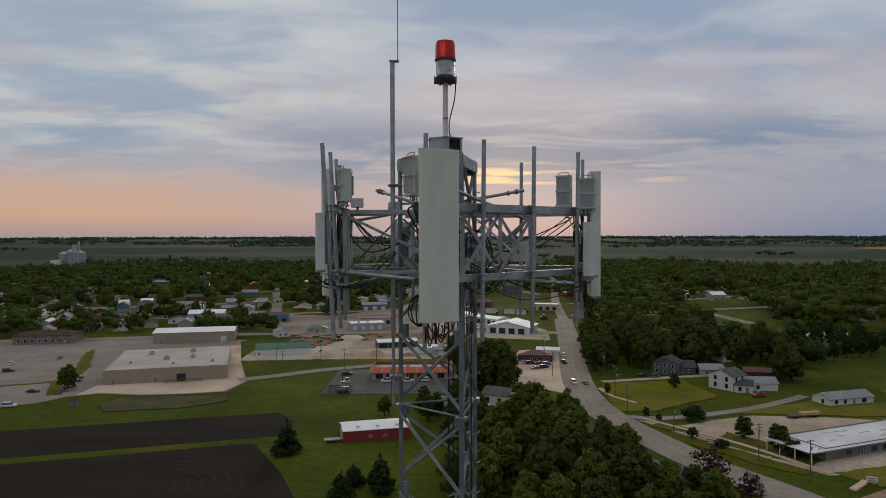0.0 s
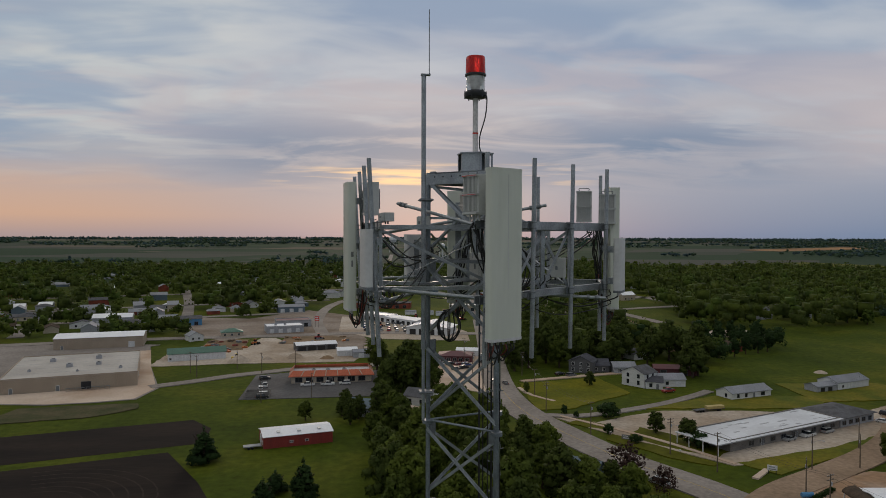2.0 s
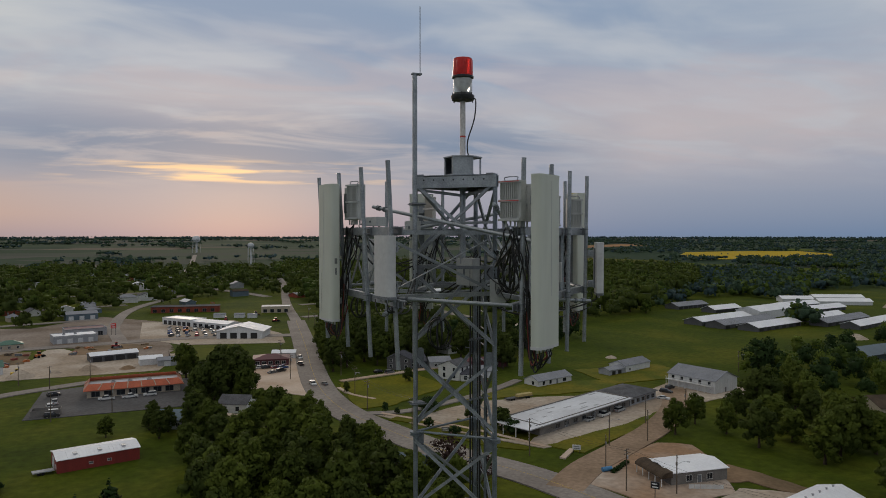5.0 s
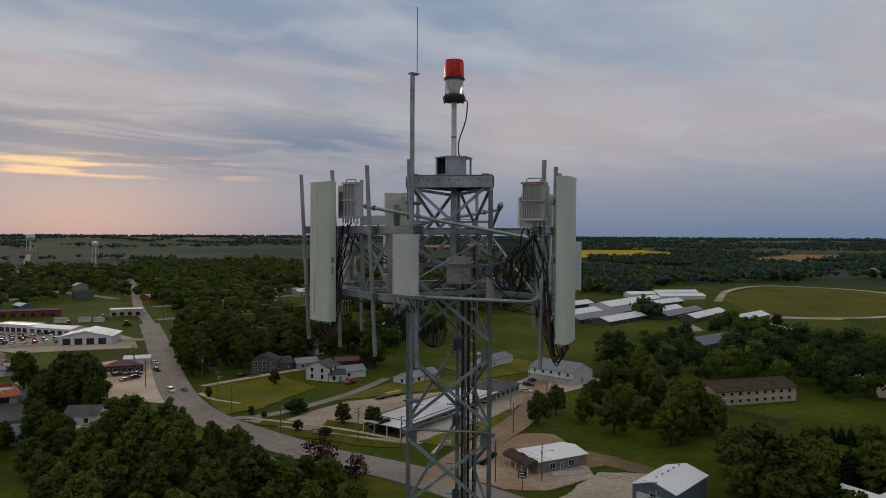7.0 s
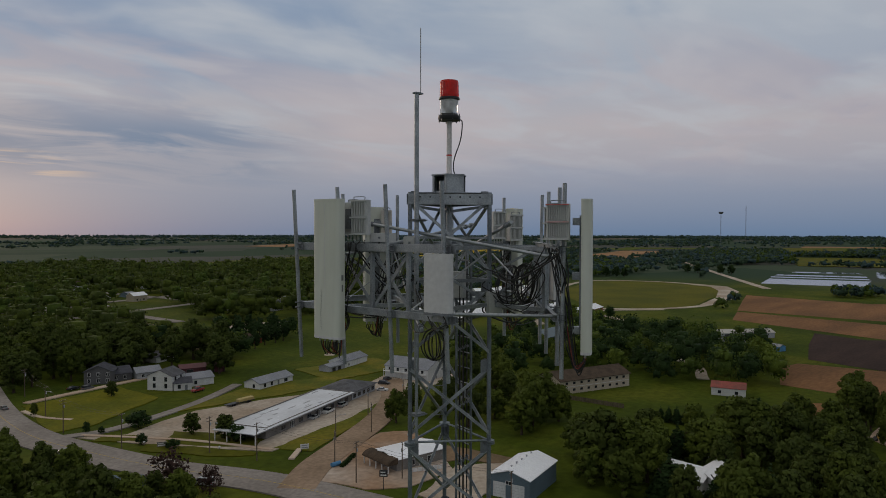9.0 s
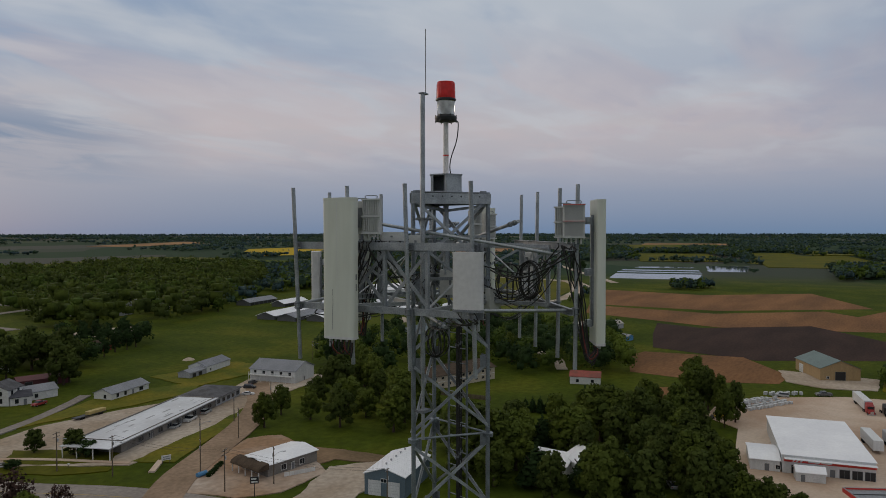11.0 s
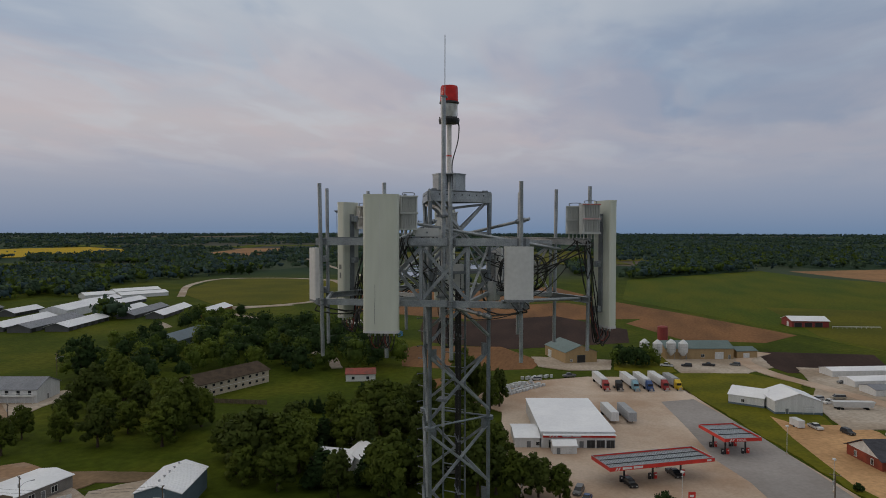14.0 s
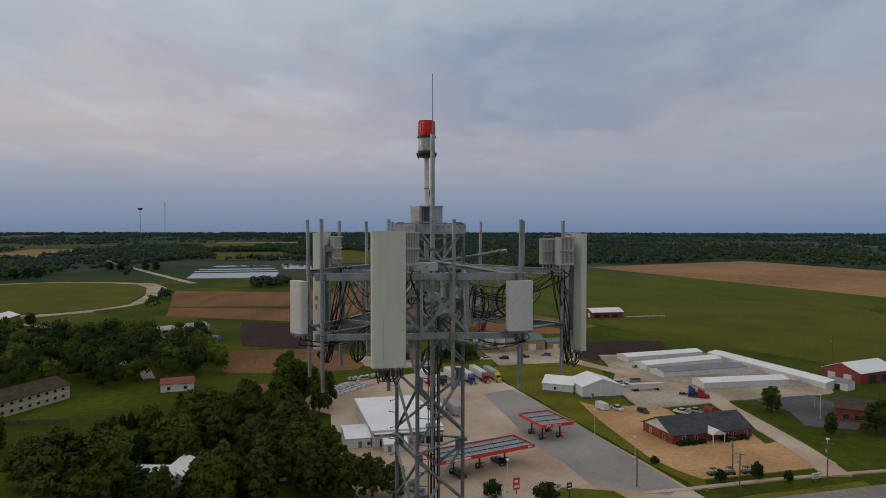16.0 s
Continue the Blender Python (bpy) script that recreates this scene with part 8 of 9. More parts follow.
def spots_in(poly, count, lo, hi, dens=None):
    xs, ys = [p[0] for p in poly], [p[1] for p in poly]
    out = []
    for _ in range(count * 6):
        if len(out) >= count:
            break
        x, y = tr.uniform(min(xs), max(xs)), tr.uniform(min(ys), max(ys))
        if in_poly(x, y, poly) and free(x, y, 3.0):
            out.append((x, y, tr.uniform(lo, hi)))
    return out


wood("grove_trees", "grove of mixed trees in full leaf", far_grove, LEAF[:3] + [LEAF[1]], 420, 0.85, lobes=12)
for x, y in ((1043, 489), (1043, 473), (1043, 437), (1043, 421), (865, 528), (865, 512), (872, 503)):
    plant(MID[1], x, y, tr.uniform(13, 16), x, "field trees", "tree")
OCC.append([(150, 350), (200, 345), (262, 385), (270, 430), (222, 440), (235, 520), (250, 620), (200, 625), (180, 520), (160, 420)])     # open lanes and lots
# trees of the town and the belt round it
OCC.append([(640, 130), (760, 215), (1330, 170), (1400, 500), (1250, 540), (840, 330), (820, 300)])     # open meadow round the ponds
town = spots_in([(95, 330), (165, 345), (340, 440), (560, 620), (800, 900), (700, 1250), (180, 1250), (118, 640)], 1500, 14, 22)
town += spots_in([(-60, 590), (95, 720), (150, 1150), (-100, 1300), (-600, 1250), (-760, 700), (-460, 470), (-160, 520)], 1350, 13, 20)
town += spots_in([(-460, 300), (-310, 300), (-200, 430), (-160, 520), (-460, 470)], 170, 9, 15)
town += spots_in([(-160, 430), (-30, 450), (-30, 600), (-160, 540)], 40, 8, 12)
town += spots_in([(110, 640), (180, 1250), (160, 1250), (60, 1000)], 60, 9, 14)
wood("town_trees", "mass of town trees in full summer leaf", town, [LEAF[0], LEAF[9], LEAF[9], LEAF[7], LEAF[7]], 84, 1.6, (0.42, 0.56))
belt = spots_in([(340, 440), (480, 520), (700, 560), (900, 800), (800, 900), (560, 620)], 520, 9, 15)
belt += spots_in([(545, 480), (600, 500), (640, 560), (520, 540)], 40, 8, 13)
belt += spots_in([(560, 560), (960, 520), (1400, 900), (1200, 1200), (760, 800)], 800, 10, 16)
belt += [(tr.uniform(738, 800), tr.uniform(172, 206), tr.uniform(8, 12)) for _ in range(34)]
belt += spots_in([(560, 255), (640, 262), (640, 240), (560, 232)], 6, 7, 10)
for p, n in (([(1330, 60), (1540, 260), (1900, 500), (2200, 500), (2100, 100), (1500, -60)], 560), ([(1190, -190), (1500, -60), (2100, 100), (2300, -400), (1700, -560), (1380, -600)], 620),
             ([(880, 5), (1280, -60), (1200, -190), (1150, -205), (1000, -120)], 260), ([(960, 60), (1260, 90), (1280, 10), (1000, 10)], 180), ([(1050, 420), (1500, 700), (2000, 900), (2200, 560), (1500, 330)], 600),
             ([(1380, -620), (2200, -420), (2300, -1100), (1300, -900), (1060, -700)], 420), ([(400, 360), (440, 345), (440, 330), (400, 335)], 12)):
    belt += spots_in(p, int(n * 1.5), 10, 17)
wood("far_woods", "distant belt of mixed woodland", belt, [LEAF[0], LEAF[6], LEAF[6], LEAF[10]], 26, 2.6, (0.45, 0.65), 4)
far = []
for k in range(420):
    a = radians(tr.uniform(-45, 130))
    r = 1150 + 3300 * tr.random() ** 0.8
    east = math.degrees(a) < 55
    x0, y0, L, t = r * math.cos(a), r * math.sin(a), tr.uniform(150, 620) * (1.35 if east else 0.8), radians(tr.choice((18, 108)) + tr.uniform(-14, 14))
    if not east and r < 2700 and tr.random() < 0.75:
        continue
    wide = tr.uniform(10, 70) if east else tr.uniform(6, 26)
    for i in range(int(L * (0.11 if east else 0.11))):
        s, w = tr.uniform(-L / 2, L / 2), tr.gauss(0, wide)
        x, y = x0 + s * math.cos(t) - w * math.sin(t), y0 + s * math.sin(t) + w * math.cos(t)
        if 1000 < math.hypot(x, y) < 4800 and free(x, y):
            far.append((x, y, tr.uniform(9, 15)))
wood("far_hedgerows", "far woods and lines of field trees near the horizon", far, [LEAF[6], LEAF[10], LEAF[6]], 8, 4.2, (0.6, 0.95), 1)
rim = []
for k in range(5200):
    a = radians(tr.uniform(-45, 135))
    r = tr.uniform(4150, 4800)
    rim.append((r * math.cos(a), r * math.sin(a), tr.uniform(7, 12)))
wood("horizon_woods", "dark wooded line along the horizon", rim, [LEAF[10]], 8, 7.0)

# ---------------------------------------------------------------- vehicles
PAINT = {n: material("car_paint_" + n, c, 0.42, 0.1, None, 2, 20, 0.1, coat=0.12) for n, c in
         dict(white=(0.62, 0.62, 0.62), silver=(0.36, 0.37, 0.38), black=(0.02, 0.02, 0.022), grey=(0.12, 0.125, 0.13), red=(0.30, 0.025, 0.025), maroon=(0.14, 0.02, 0.03), blue=(0.03, 0.07, 0.20), tan=(0.30, 0.26, 0.20), green=(0.02, 0.09, 0.05), yellow=(0.62, 0.42, 0.02), skyblue=(0.18, 0.34, 0.42)).items()}
BODY = {
    "sedan": (4.7, 1.8, [(0.0, 0.35), (0.0, 0.78), (0.25, 0.92), (1.35, 1.0), (3.9, 1.02), (4.6, 0.92), (4.7, 0.55), (4.65, 0.35)], [(1.25, 0.98), (2.0, 1.42), (3.2, 1.44), (4.05, 1.0)]),
    "suv": (4.8, 1.9, [(0.0, 0.4), (0.0, 0.9), (0.2, 1.05), (1.25, 1.15), (4.7, 1.15), (4.8, 0.7), (4.75, 0.4)], [(1.15, 1.12), (1.8, 1.75), (4.4, 1.78), (4.72, 1.15)]),
    "pickup": (5.7, 1.95, [(0.0, 0.45), (0.0, 1.0), (0.2, 1.12), (1.4, 1.2), (5.65, 1.2), (5.7, 0.8), (5.65, 0.45)], [(1.35, 1.18), (2.0, 1.82), (3.5, 1.84), (3.75, 1.2)]),
    "van": (5.2, 2.0, [(0.0, 0.4), (0.0, 1.0), (0.25, 1.15), (0.9, 1.2), (5.15, 1.2), (5.2, 0.7), (5.15, 0.4)], [(0.8, 1.18), (1.5, 1.9), (4.95, 1.95), (5.15, 1.2)]),
}
CARM = {}


def car_mesh(kind, color):
    if (kind, color) in CARM:
        return CARM[kind, color]
    L, W, lo, hi = BODY[kind]
    w = W / 2

    def loft(prof, y0, y1, inset):
        g = Geo()
        n = len(prof)
        g.add([(x, -y0 + inset * (z > 0.9), z) for x, z in prof] + [(x, y1 - inset * (z > 0.9), z) for x, z in prof],
              [tuple(range(n)), tuple(range(2 * n - 1, n - 1, -1))] + [((i + 1) % n, i, i + n, (i + 1) % n + n) for i in range(n)])
        return g

    body = loft(lo, w, w, 0.05)
    cab = Geo()
    z0 = min(z for x, z in hi)
    n = len(hi)
    ins = [(0.06 if z < z0 + 0.15 else 0.22) for x, z in hi]
    cab.add([(x, -w + i, z) for (x, z), i in zip(hi, ins)] + [(x, w - i, z) for (x, z), i in zip(hi, ins)], [tuple(range(n)), tuple(range(2 * n - 1, n - 1, -1))] + [((i + 1) % n, i, i + n, (i + 1) % n + n) for i in range(n)])
    roof = Geo()
    (xa, za), (xb, zb) = hi[1], hi[2]
    roof.box(xa + 0.05, -w + 0.2, za - 0.02, xb + 0.05, w - 0.2, zb + 0.05, bevel=0.1)
    tyre = Geo().beam((0, -0.11, 0), (0, 0.11, 0), 0.36, n=14)
    rim = Geo().beam((0, -0.12, 0), (0, 0.12, 0), 0.20, n=10)
    CARM[kind, color] = (body.mesh("body", PAINT[color], True), cab.mesh("cabin_glass", PANE), roof.mesh("roof", PAINT[color]), tyre.mesh("tyre", RUBBER, True), rim.mesh("rim", CHROME))
    return CARM[kind, color]


def car(kind, color, x, y, turn, label=None, z=0.07, fine=True):
    """A car whose nose points along `turn` degrees."""
    L, W, lo, hi = BODY[kind]
    body, cab, roof, tyre, rim = car_mesh(kind, color)
    th = thing(kind if kind != "sedan" else "sedan_car", pose(x, y, z, 0, 0, turn + 180) @ Matrix.Translation((-L / 2, 0, 0)), label or f"parked {color} {kind} on the lot", "car" if kind != "pickup" else "pickup", "parked vehicles")
    b = part("body", body, None, th)
    part("cabin_glass", cab, None, th, "dark cabin windows")
    part("roof", roof, None, th)
    for fx in (0.9, L - 1.0):
        for s in (-1, 1):
            t = part("tyre", tyre, None, th, "", False, pose(fx, s * (W / 2 - 0.1), 0.36))
            if fine:
                part("rim", rim, None, t)
    for s in (-1, 1) if fine else ():
        part("headlight", Geo().box(-0.02, s * 0.6 - 0.2, 0.66, 0.06, s * 0.6 + 0.2, 0.82), LAMPW, b)
        part("tail_light", Geo().box(L - 0.04, s * 0.68 - 0.14, 0.72, L + 0.02, s * 0.68 + 0.14, 0.92), LAMPR, b)
    if kind == "pickup":
        part("bed", Geo().box(3.9, -W / 2 + 0.18, 1.185, L - 0.15, W / 2 - 0.18, 1.215), BLACKM, th, "dark open load bed")


for kind, color, x, y, t in (("pickup", "white", -23, 288.5, 185), ("pickup", "white", -15, 289, 5), ("suv", "white", -8, 290, 185), ("pickup", "white", -40, 289, 100), ("suv", "white", -41, 283, 100), ("suv", "black", -42, 303, 20),
                             ("suv", "black", -38.5, 268.5, 10), ("suv", "white", -155, 248, 10), ("sedan", "black", -160, 271, 15), ("sedan", "grey", -149, 272, 15), ("suv", "silver", -151, 280, 195), ("pickup", "black", -154, 290, 15), ("suv", "grey", -156, 297, 15), ("suv", "black", -195, 312, 15),
                             ("sedan", "white", -205, 330, 105), ("sedan", "grey", -190, 345, 105), ("sedan", "silver", 127, 196, 203), ("pickup", "white", 135, 199, 203), ("suv", "silver", 144, 202.5, 23), ("sedan", "white", 170, 211, 300), ("suv", "black", 178, 219, 300), ("suv", "black", 184, 224, 20),
                             ("suv", "white", 53.5, 285, 275), ("sedan", "grey", 58, 283.5, 95), ("pickup", "black", 57, 330, 95), ("pickup", "white", 60, 348, 275), ("suv", "grey", 90, 296, 20), ("sedan", "black", 86, 300, 20), ("pickup", "red", 119, 262, 200), ("pickup", "white", 56, 214, 130),
                             ("van", "silver", 72, 165, 120), ("sedan", "black", 34, 330, 10), ("sedan", "white", 38, 329, 10), ("suv", "black", 41, 328, 10), ("sedan", "maroon", 45, 327, 10), ("suv", "blue", 48, 325, 10), ("sedan", "grey", 42, 316, 30), ("suv", "black", 46, 318, 30),
                             ("suv", "black", 181, 2, 260), ("sedan", "black", 177, -0.5, 260), ("suv", "black", 161, 5, 205), ("pickup", "black", 171, -6, 205), ("sedan", "silver", 153, -17, 300), ("suv", "grey", 153, 17, 170), ("sedan", "blue", 149, 15, 170), ("sedan", "black", 145, 14, 170),
                             ("pickup", "white", 226, -53, 200), ("suv", "black", 222, -61, 200), ("pickup", "white", 221, -74, 40), ("pickup", "silver", 222, -79, 40), ("pickup", "grey", 286, 27, 120), ("pickup", "green", 284, 14, 200), ("suv", "silver", 276, 40, 100), ("pickup", "grey", 300, -83, 100), ("pickup", "white", 262, -67, 120), ("suv", "silver", 266, -64, 120), ("van", "tan", 270, -72, 100),
                             ("pickup", "white", 320, -15, 80), ("suv", "black", 322, -24, 80), ("pickup", "black", 326, -34, 80), ("suv", "grey", 330, -46, 80), ("sedan", "silver", 160, 50, 30)):
    car(kind, color, x, y, t)
cr = random.Random(8)
for i in range(34):      # the car dealer's rows
    car(cr.choice(("pickup", "suv", "sedan")), cr.choice(("white", "silver", "black", "red", "grey", "blue")), 2 + 5.0 * (i % 9) + cr.uniform(-0.6, 0.6), 452 + 12 * (i // 9) - 1.6 * (i % 9), 75 + cr.uniform(-6, 6), fine=False)
for i in range(16):
    car(cr.choice(("suv", "sedan", "pickup")), cr.choice(("white", "silver", "black", "grey", "maroon")), -290 + 8.5 * (i % 8) + cr.uniform(-0.6, 0.6), 258 + 38 * (i // 8) + 2 * (i % 8), 108, fine=False)


def truck(x, y, turn, color, trailer="white", length=15.5):
    """A tractor and box trailer; the nose points along `turn`."""
    th = thing("semi_truck", pose(x, y, 0.06, 0, 0, turn), f"parked {color} semi truck with a long {trailer} box trailer", "truck", "parked trucks")
    cab = part("cab", Geo().prism([(0, -1.2), (2.2, -1.2), (2.4, -1.0), (2.4, 1.0), (2.2, 1.2), (0, 1.2)], 0.7, 3.0), PAINT[color], th)
    part("fairing", Geo().add([(0, -1.15, 3.0), (2.0, -1.1, 3.0), (2.0, 1.1, 3.0), (0, 1.15, 3.0), (0, -1.1, 3.9), (0.6, -1.0, 3.9), (0.6, 1.0, 3.9), (0, 1.1, 3.9)], [(4, 5, 6, 7), (0, 1, 5, 4), (1, 2, 6, 5), (2, 3, 7, 6), (3, 0, 4, 7)]), PAINT[color], cab)
    part("windscreen", Geo().box(2.38, -0.95, 2.0, 2.43, 0.95, 2.85), PANE, cab)
    part("hood", Geo().add([(2.4, -1.0, 0.7), (4.2, -0.95, 0.7), (4.2, 0.95, 0.7), (2.4, 1.0, 0.7), (2.4, -0.95, 1.95), (4.1, -0.8, 1.65), (4.1, 0.8, 1.65), (2.4, 0.95, 1.95)],
                           [(3, 2, 1, 0), (4, 5, 6, 7), (0, 1, 5, 4), (1, 2, 6, 5), (2, 3, 7, 6), (3, 0, 4, 7)]), PAINT[color], th)
    part("grille", Geo().box(4.19, -0.5, 0.75, 4.24, 0.5, 1.55), CHROME, th)
    part("bumper", Geo().box(4.2, -1.1, 0.35, 4.4, 1.1, 0.7), CHROME, th)
    part("chassis", Geo().box(-3.0, -0.5, 0.6, 2.4, 0.5, 0.9), BLACKM, th)
    wheels = [3.3, -1.6, -2.8]
    if trailer != "none":
        bx = part("trailer", Geo().box(-length - 1.0, -1.28, 1.25, -0.9, 1.28, 4.1), WHITE_M if trailer == "white" else GREY_W, th, f"long {trailer} box trailer")
        for k in range(12):
            xx = -length - 0.6 + (length - 0.6) * k / 11
            part("rib", Geo().box(xx - 0.04, -1.31, 1.3, xx + 0.04, 1.31, 4.05), RADOME_G, bx)
        part("underframe", Geo().box(-length, -0.6, 0.9, -2, 0.6, 1.25), BLACKM, th)
        wheels += [-length + 1.0, -length + 2.3]
    for wx in wheels:
        for s in (-1, 1):
            t = part("tyre", Geo().beam((wx, s * 1.0 - 0.25, 0.5), (wx, s * 1.0 + 0.25, 0.5), 0.5, n=14), RUBBER, th)
            part("rim", Geo().beam((wx, s * 1.0 - 0.26, 0.5), (wx, s * 1.0 + 0.26, 0.5), 0.25, n=10), CHROME, t)
    return th


for x, y, c, tr_, l in ((270, 12, "red", "white", 15.5), (271, 7.0, "black", "none", 14), (272, 0.8, "skyblue", "white", 15.5), (273, -4.5, "blue", "white", 15.5), (276, -10.5, "red", "white", 15.5), (277.5, -15.5, "yellow", "grey", 12)):
    truck(x - 4, y, 195, c, tr_, l)
for x, y in ((229, 12), (230, 6.5)):
    th = thing("box_trailer", pose(x, y, 0.06, 0, 0, 195), "parked white box trailer standing on its legs", "trailer", "parked trailers")
    part("box", Geo().box(0, -1.28, 1.2, 14, 1.28, 4.05), WHITE_M if y > 8 else GREY_W, th)
    part("door", Geo().box(-0.04, -1.2, 1.3, 0.0, 1.2, 3.95), GREY_W, th)
    part("landing_leg", Geo().box(11, -0.9, 0, 11.2, -0.7, 1.2), BLACKM, th), part("landing_leg", Geo().box(11, 0.7, 0, 11.2, 0.9, 1.2), BLACKM, th)
    for wx in (1.2, 2.5):
        for s in (-1, 1):
            part("tyre", Geo().beam((wx, s - 0.25, 0.5), (wx, s + 0.25, 0.5), 0.5, n=12), RUBBER, th)
truck(243, -88, 250, "red", "none"), truck(247, -86, 250, "blue", "none")
th = thing("box_trailer", pose(254, -66, 0.06, 0, 0, 280), "long pale grain trailer", "trailer", "parked trailers")
part("box", Geo().add([(0, -0.8, 1.0), (13, -0.8, 1.0), (13, 0.8, 1.0), (0, 0.8, 1.0), (-0.6, -1.25, 3.0), (13.6, -1.25, 3.0), (13.6, 1.25, 3.0), (-0.6, 1.25, 3.0)], [(3, 2, 1, 0), (4, 5, 6, 7), (0, 1, 5, 4), (1, 2, 6, 5), (2, 3, 7, 6), (3, 0, 4, 7)]), RADOME_G, th)
for wx in (1.2, 2.5, 11.0):
    for s in (-1, 1):
        part("tyre", Geo().beam((wx, s - 0.25, 0.5), (wx, s + 0.25, 0.5), 0.5, n=12), RUBBER, th)
th = thing("box_trailer", pose(229, -47, 0.06, 0, 0, 200), "small white enclosed trailer", "trailer", "parked trailers")
part("box", Geo().box(0, -1.1, 0.5, 5, 1.1, 2.7, bevel=0.1), WHITE_M, th)
part("tyre", Geo().beam((2.5, -1.2, 0.35), (2.5, -1.0, 0.35), 0.35, n=12), RUBBER, th), part("tyre", Geo().beam((2.5, 1.0, 0.35), (2.5, 1.2, 0.35), 0.35, n=12), RUBBER, th)
# farm implement on a trailer by the long store, yellow loader, orange machines
th = thing("farm_trailer", pose(120, 232, 0.05, 0, 0, 10), "low black trailer with a tan load", "trailer")
part("bed", Geo().box(-6, -1.2, 0.7, 6, 1.2, 0.95), BLACKM, th), part("load", Geo().box(-1, -1.0, 0.96, 6, 1.0, 1.9, bevel=0.15), material("tan_load", (0.42, 0.33, 0.13), 0.8), th, "tan load on the bed")
for wx in (-4, -3, 3, 4):
    for s in (-1, 1):
        part("tyre", Geo().beam((wx, s * 1.2 - 0.12, 0.4), (wx, s * 1.2 + 0.12, 0.4), 0.4, n=12), RUBBER, th)


def loader(x, y, turn, mat, label):
    th = thing("wheel_loader", pose(x, y, 0.05, 0, 0, turn), label, "machine", "machines")
    part("body", Geo().box(-2.4, -0.8, 0.9, 0.6, 0.8, 1.9, bevel=0.15), mat, th)
    part("cab", Geo().box(-0.6, -0.7, 1.9, 0.6, 0.7, 3.1, bevel=0.1), PANE, th), part("cab_roof", Geo().box(-0.7, -0.8, 3.1, 0.7, 0.8, 3.25), mat, th)
    part("arm", Geo().beam((0.5, -0.5, 1.6), (2.6, -0.5, 0.8), 0.2, 0.3).beam((0.5, 0.5, 1.6), (2.6, 0.5, 0.8), 0.2, 0.3), mat, th)
    part("bucket", Geo().add([(2.5, -1.2, 0.2), (3.5, -1.2, 0.2), (2.6, -1.2, 1.2), (2.5, 1.2, 0.2), (3.5, 1.2, 0.2), (2.6, 1.2, 1.2)], [(0, 1, 2), (5, 4, 3), (0, 3, 4, 1), (2, 5, 3, 0), (1, 4, 5, 2)]), BLACKM, th)
    for wx in (-1.7, 1.1):
        for s in (-1, 1):
            part("tyre", Geo().beam((wx, s * 1.0 - 0.25, 0.7), (wx, s * 1.0 + 0.25, 0.7), 0.7, n=14), RUBBER, th)


MACH_Y, MACH_R, MACH_O = PAINT["yellow"], PAINT["red"], material("machine_orange", (0.45, 0.13, 0.03), 0.5)
loader(232, 53, 120, MACH_Y, "small yellow wheel loader"), loader(-62, 352, 20, MACH_Y, "yellow wheel loader in the gravel yard"), loader(-60, 400, 60, MACH_O, "orange machine in the yard"), loader(40, 520, 80, MACH_R, "red farm machine on the grass"), loader(72, 500, 30, MACH_R, "red farm machine on the grass")
loader(12, 470, 10, MACH_O, "orange machine on the dealer lot"), loader(-26, 418, 10, MACH_R, "red machine in the dirt yard"), loader(64, 545, 10, MACH_R, "red farm machine on the grass")
for i in range(3):      # utility carts by the highway
    th = thing("utility_cart", pose(161 + 0.6 * i, -60 - 4.6 * i, 0.05, 0, 0, 100), "dark green utility cart on display", "cart", "utility carts")
    part("body", Geo().box(-1.4, -0.75, 0.4, 1.4, 0.75, 0.95, bevel=0.12), PAINT["green"], th), part("canopy", Geo().box(-0.9, -0.7, 1.85, 0.7, 0.7, 1.95), BLACKM, th)
    for sx in (-0.85, 0.65):
        for s in (-1, 1):
            part("post", Geo().beam((sx, s * 0.65, 0.95), (sx, s * 0.65, 1.86), 0.04, n=6), BLACKM, th)
    for wx in (-0.9, 0.9):
        for s in (-1, 1):
            part("tyre", Geo().beam((wx, s * 0.75 - 0.12, 0.33), (wx, s * 0.75 + 0.12, 0.33), 0.33, n=12), RUBBER, th)

# wrapped bales stacked at the back of the forecourt
bale = Geo().box(-0.7, -0.6, 0, 0.7, 0.6, 1.15, bevel=0.18).mesh("bale", BALE)
for i in range(64):
    x, y = 248 + 1.6 * (i % 13) + cr.uniform(-0.2, 0.2), 57 - 0.95 * (i % 13) - 2.6 * (i // 13) + cr.uniform(-0.3, 0.3)
    ob = tagged(part("wrapped_bale", bale, None, None, "", False, pose(x, y, 0.05 + (1.16 if i // 13 == 2 and i % 2 else 0), 0, 0, cr.uniform(-15, 15) - 30)), "white plastic-wrapped pallet load on the forecourt edge", "pallet", "wrapped pallets")
for i in range(10):
    tagged(part("wrapped_bale", bale, None, None, "", False, pose(277 + 1.7 * (i % 5), 44 - 2.4 * (i % 5) + 1.8 * (i // 5), 0.05, 0, 0, cr.uniform(-15, 15))), "white plastic-wrapped pallet load on the forecourt edge", "pallet", "wrapped pallets")
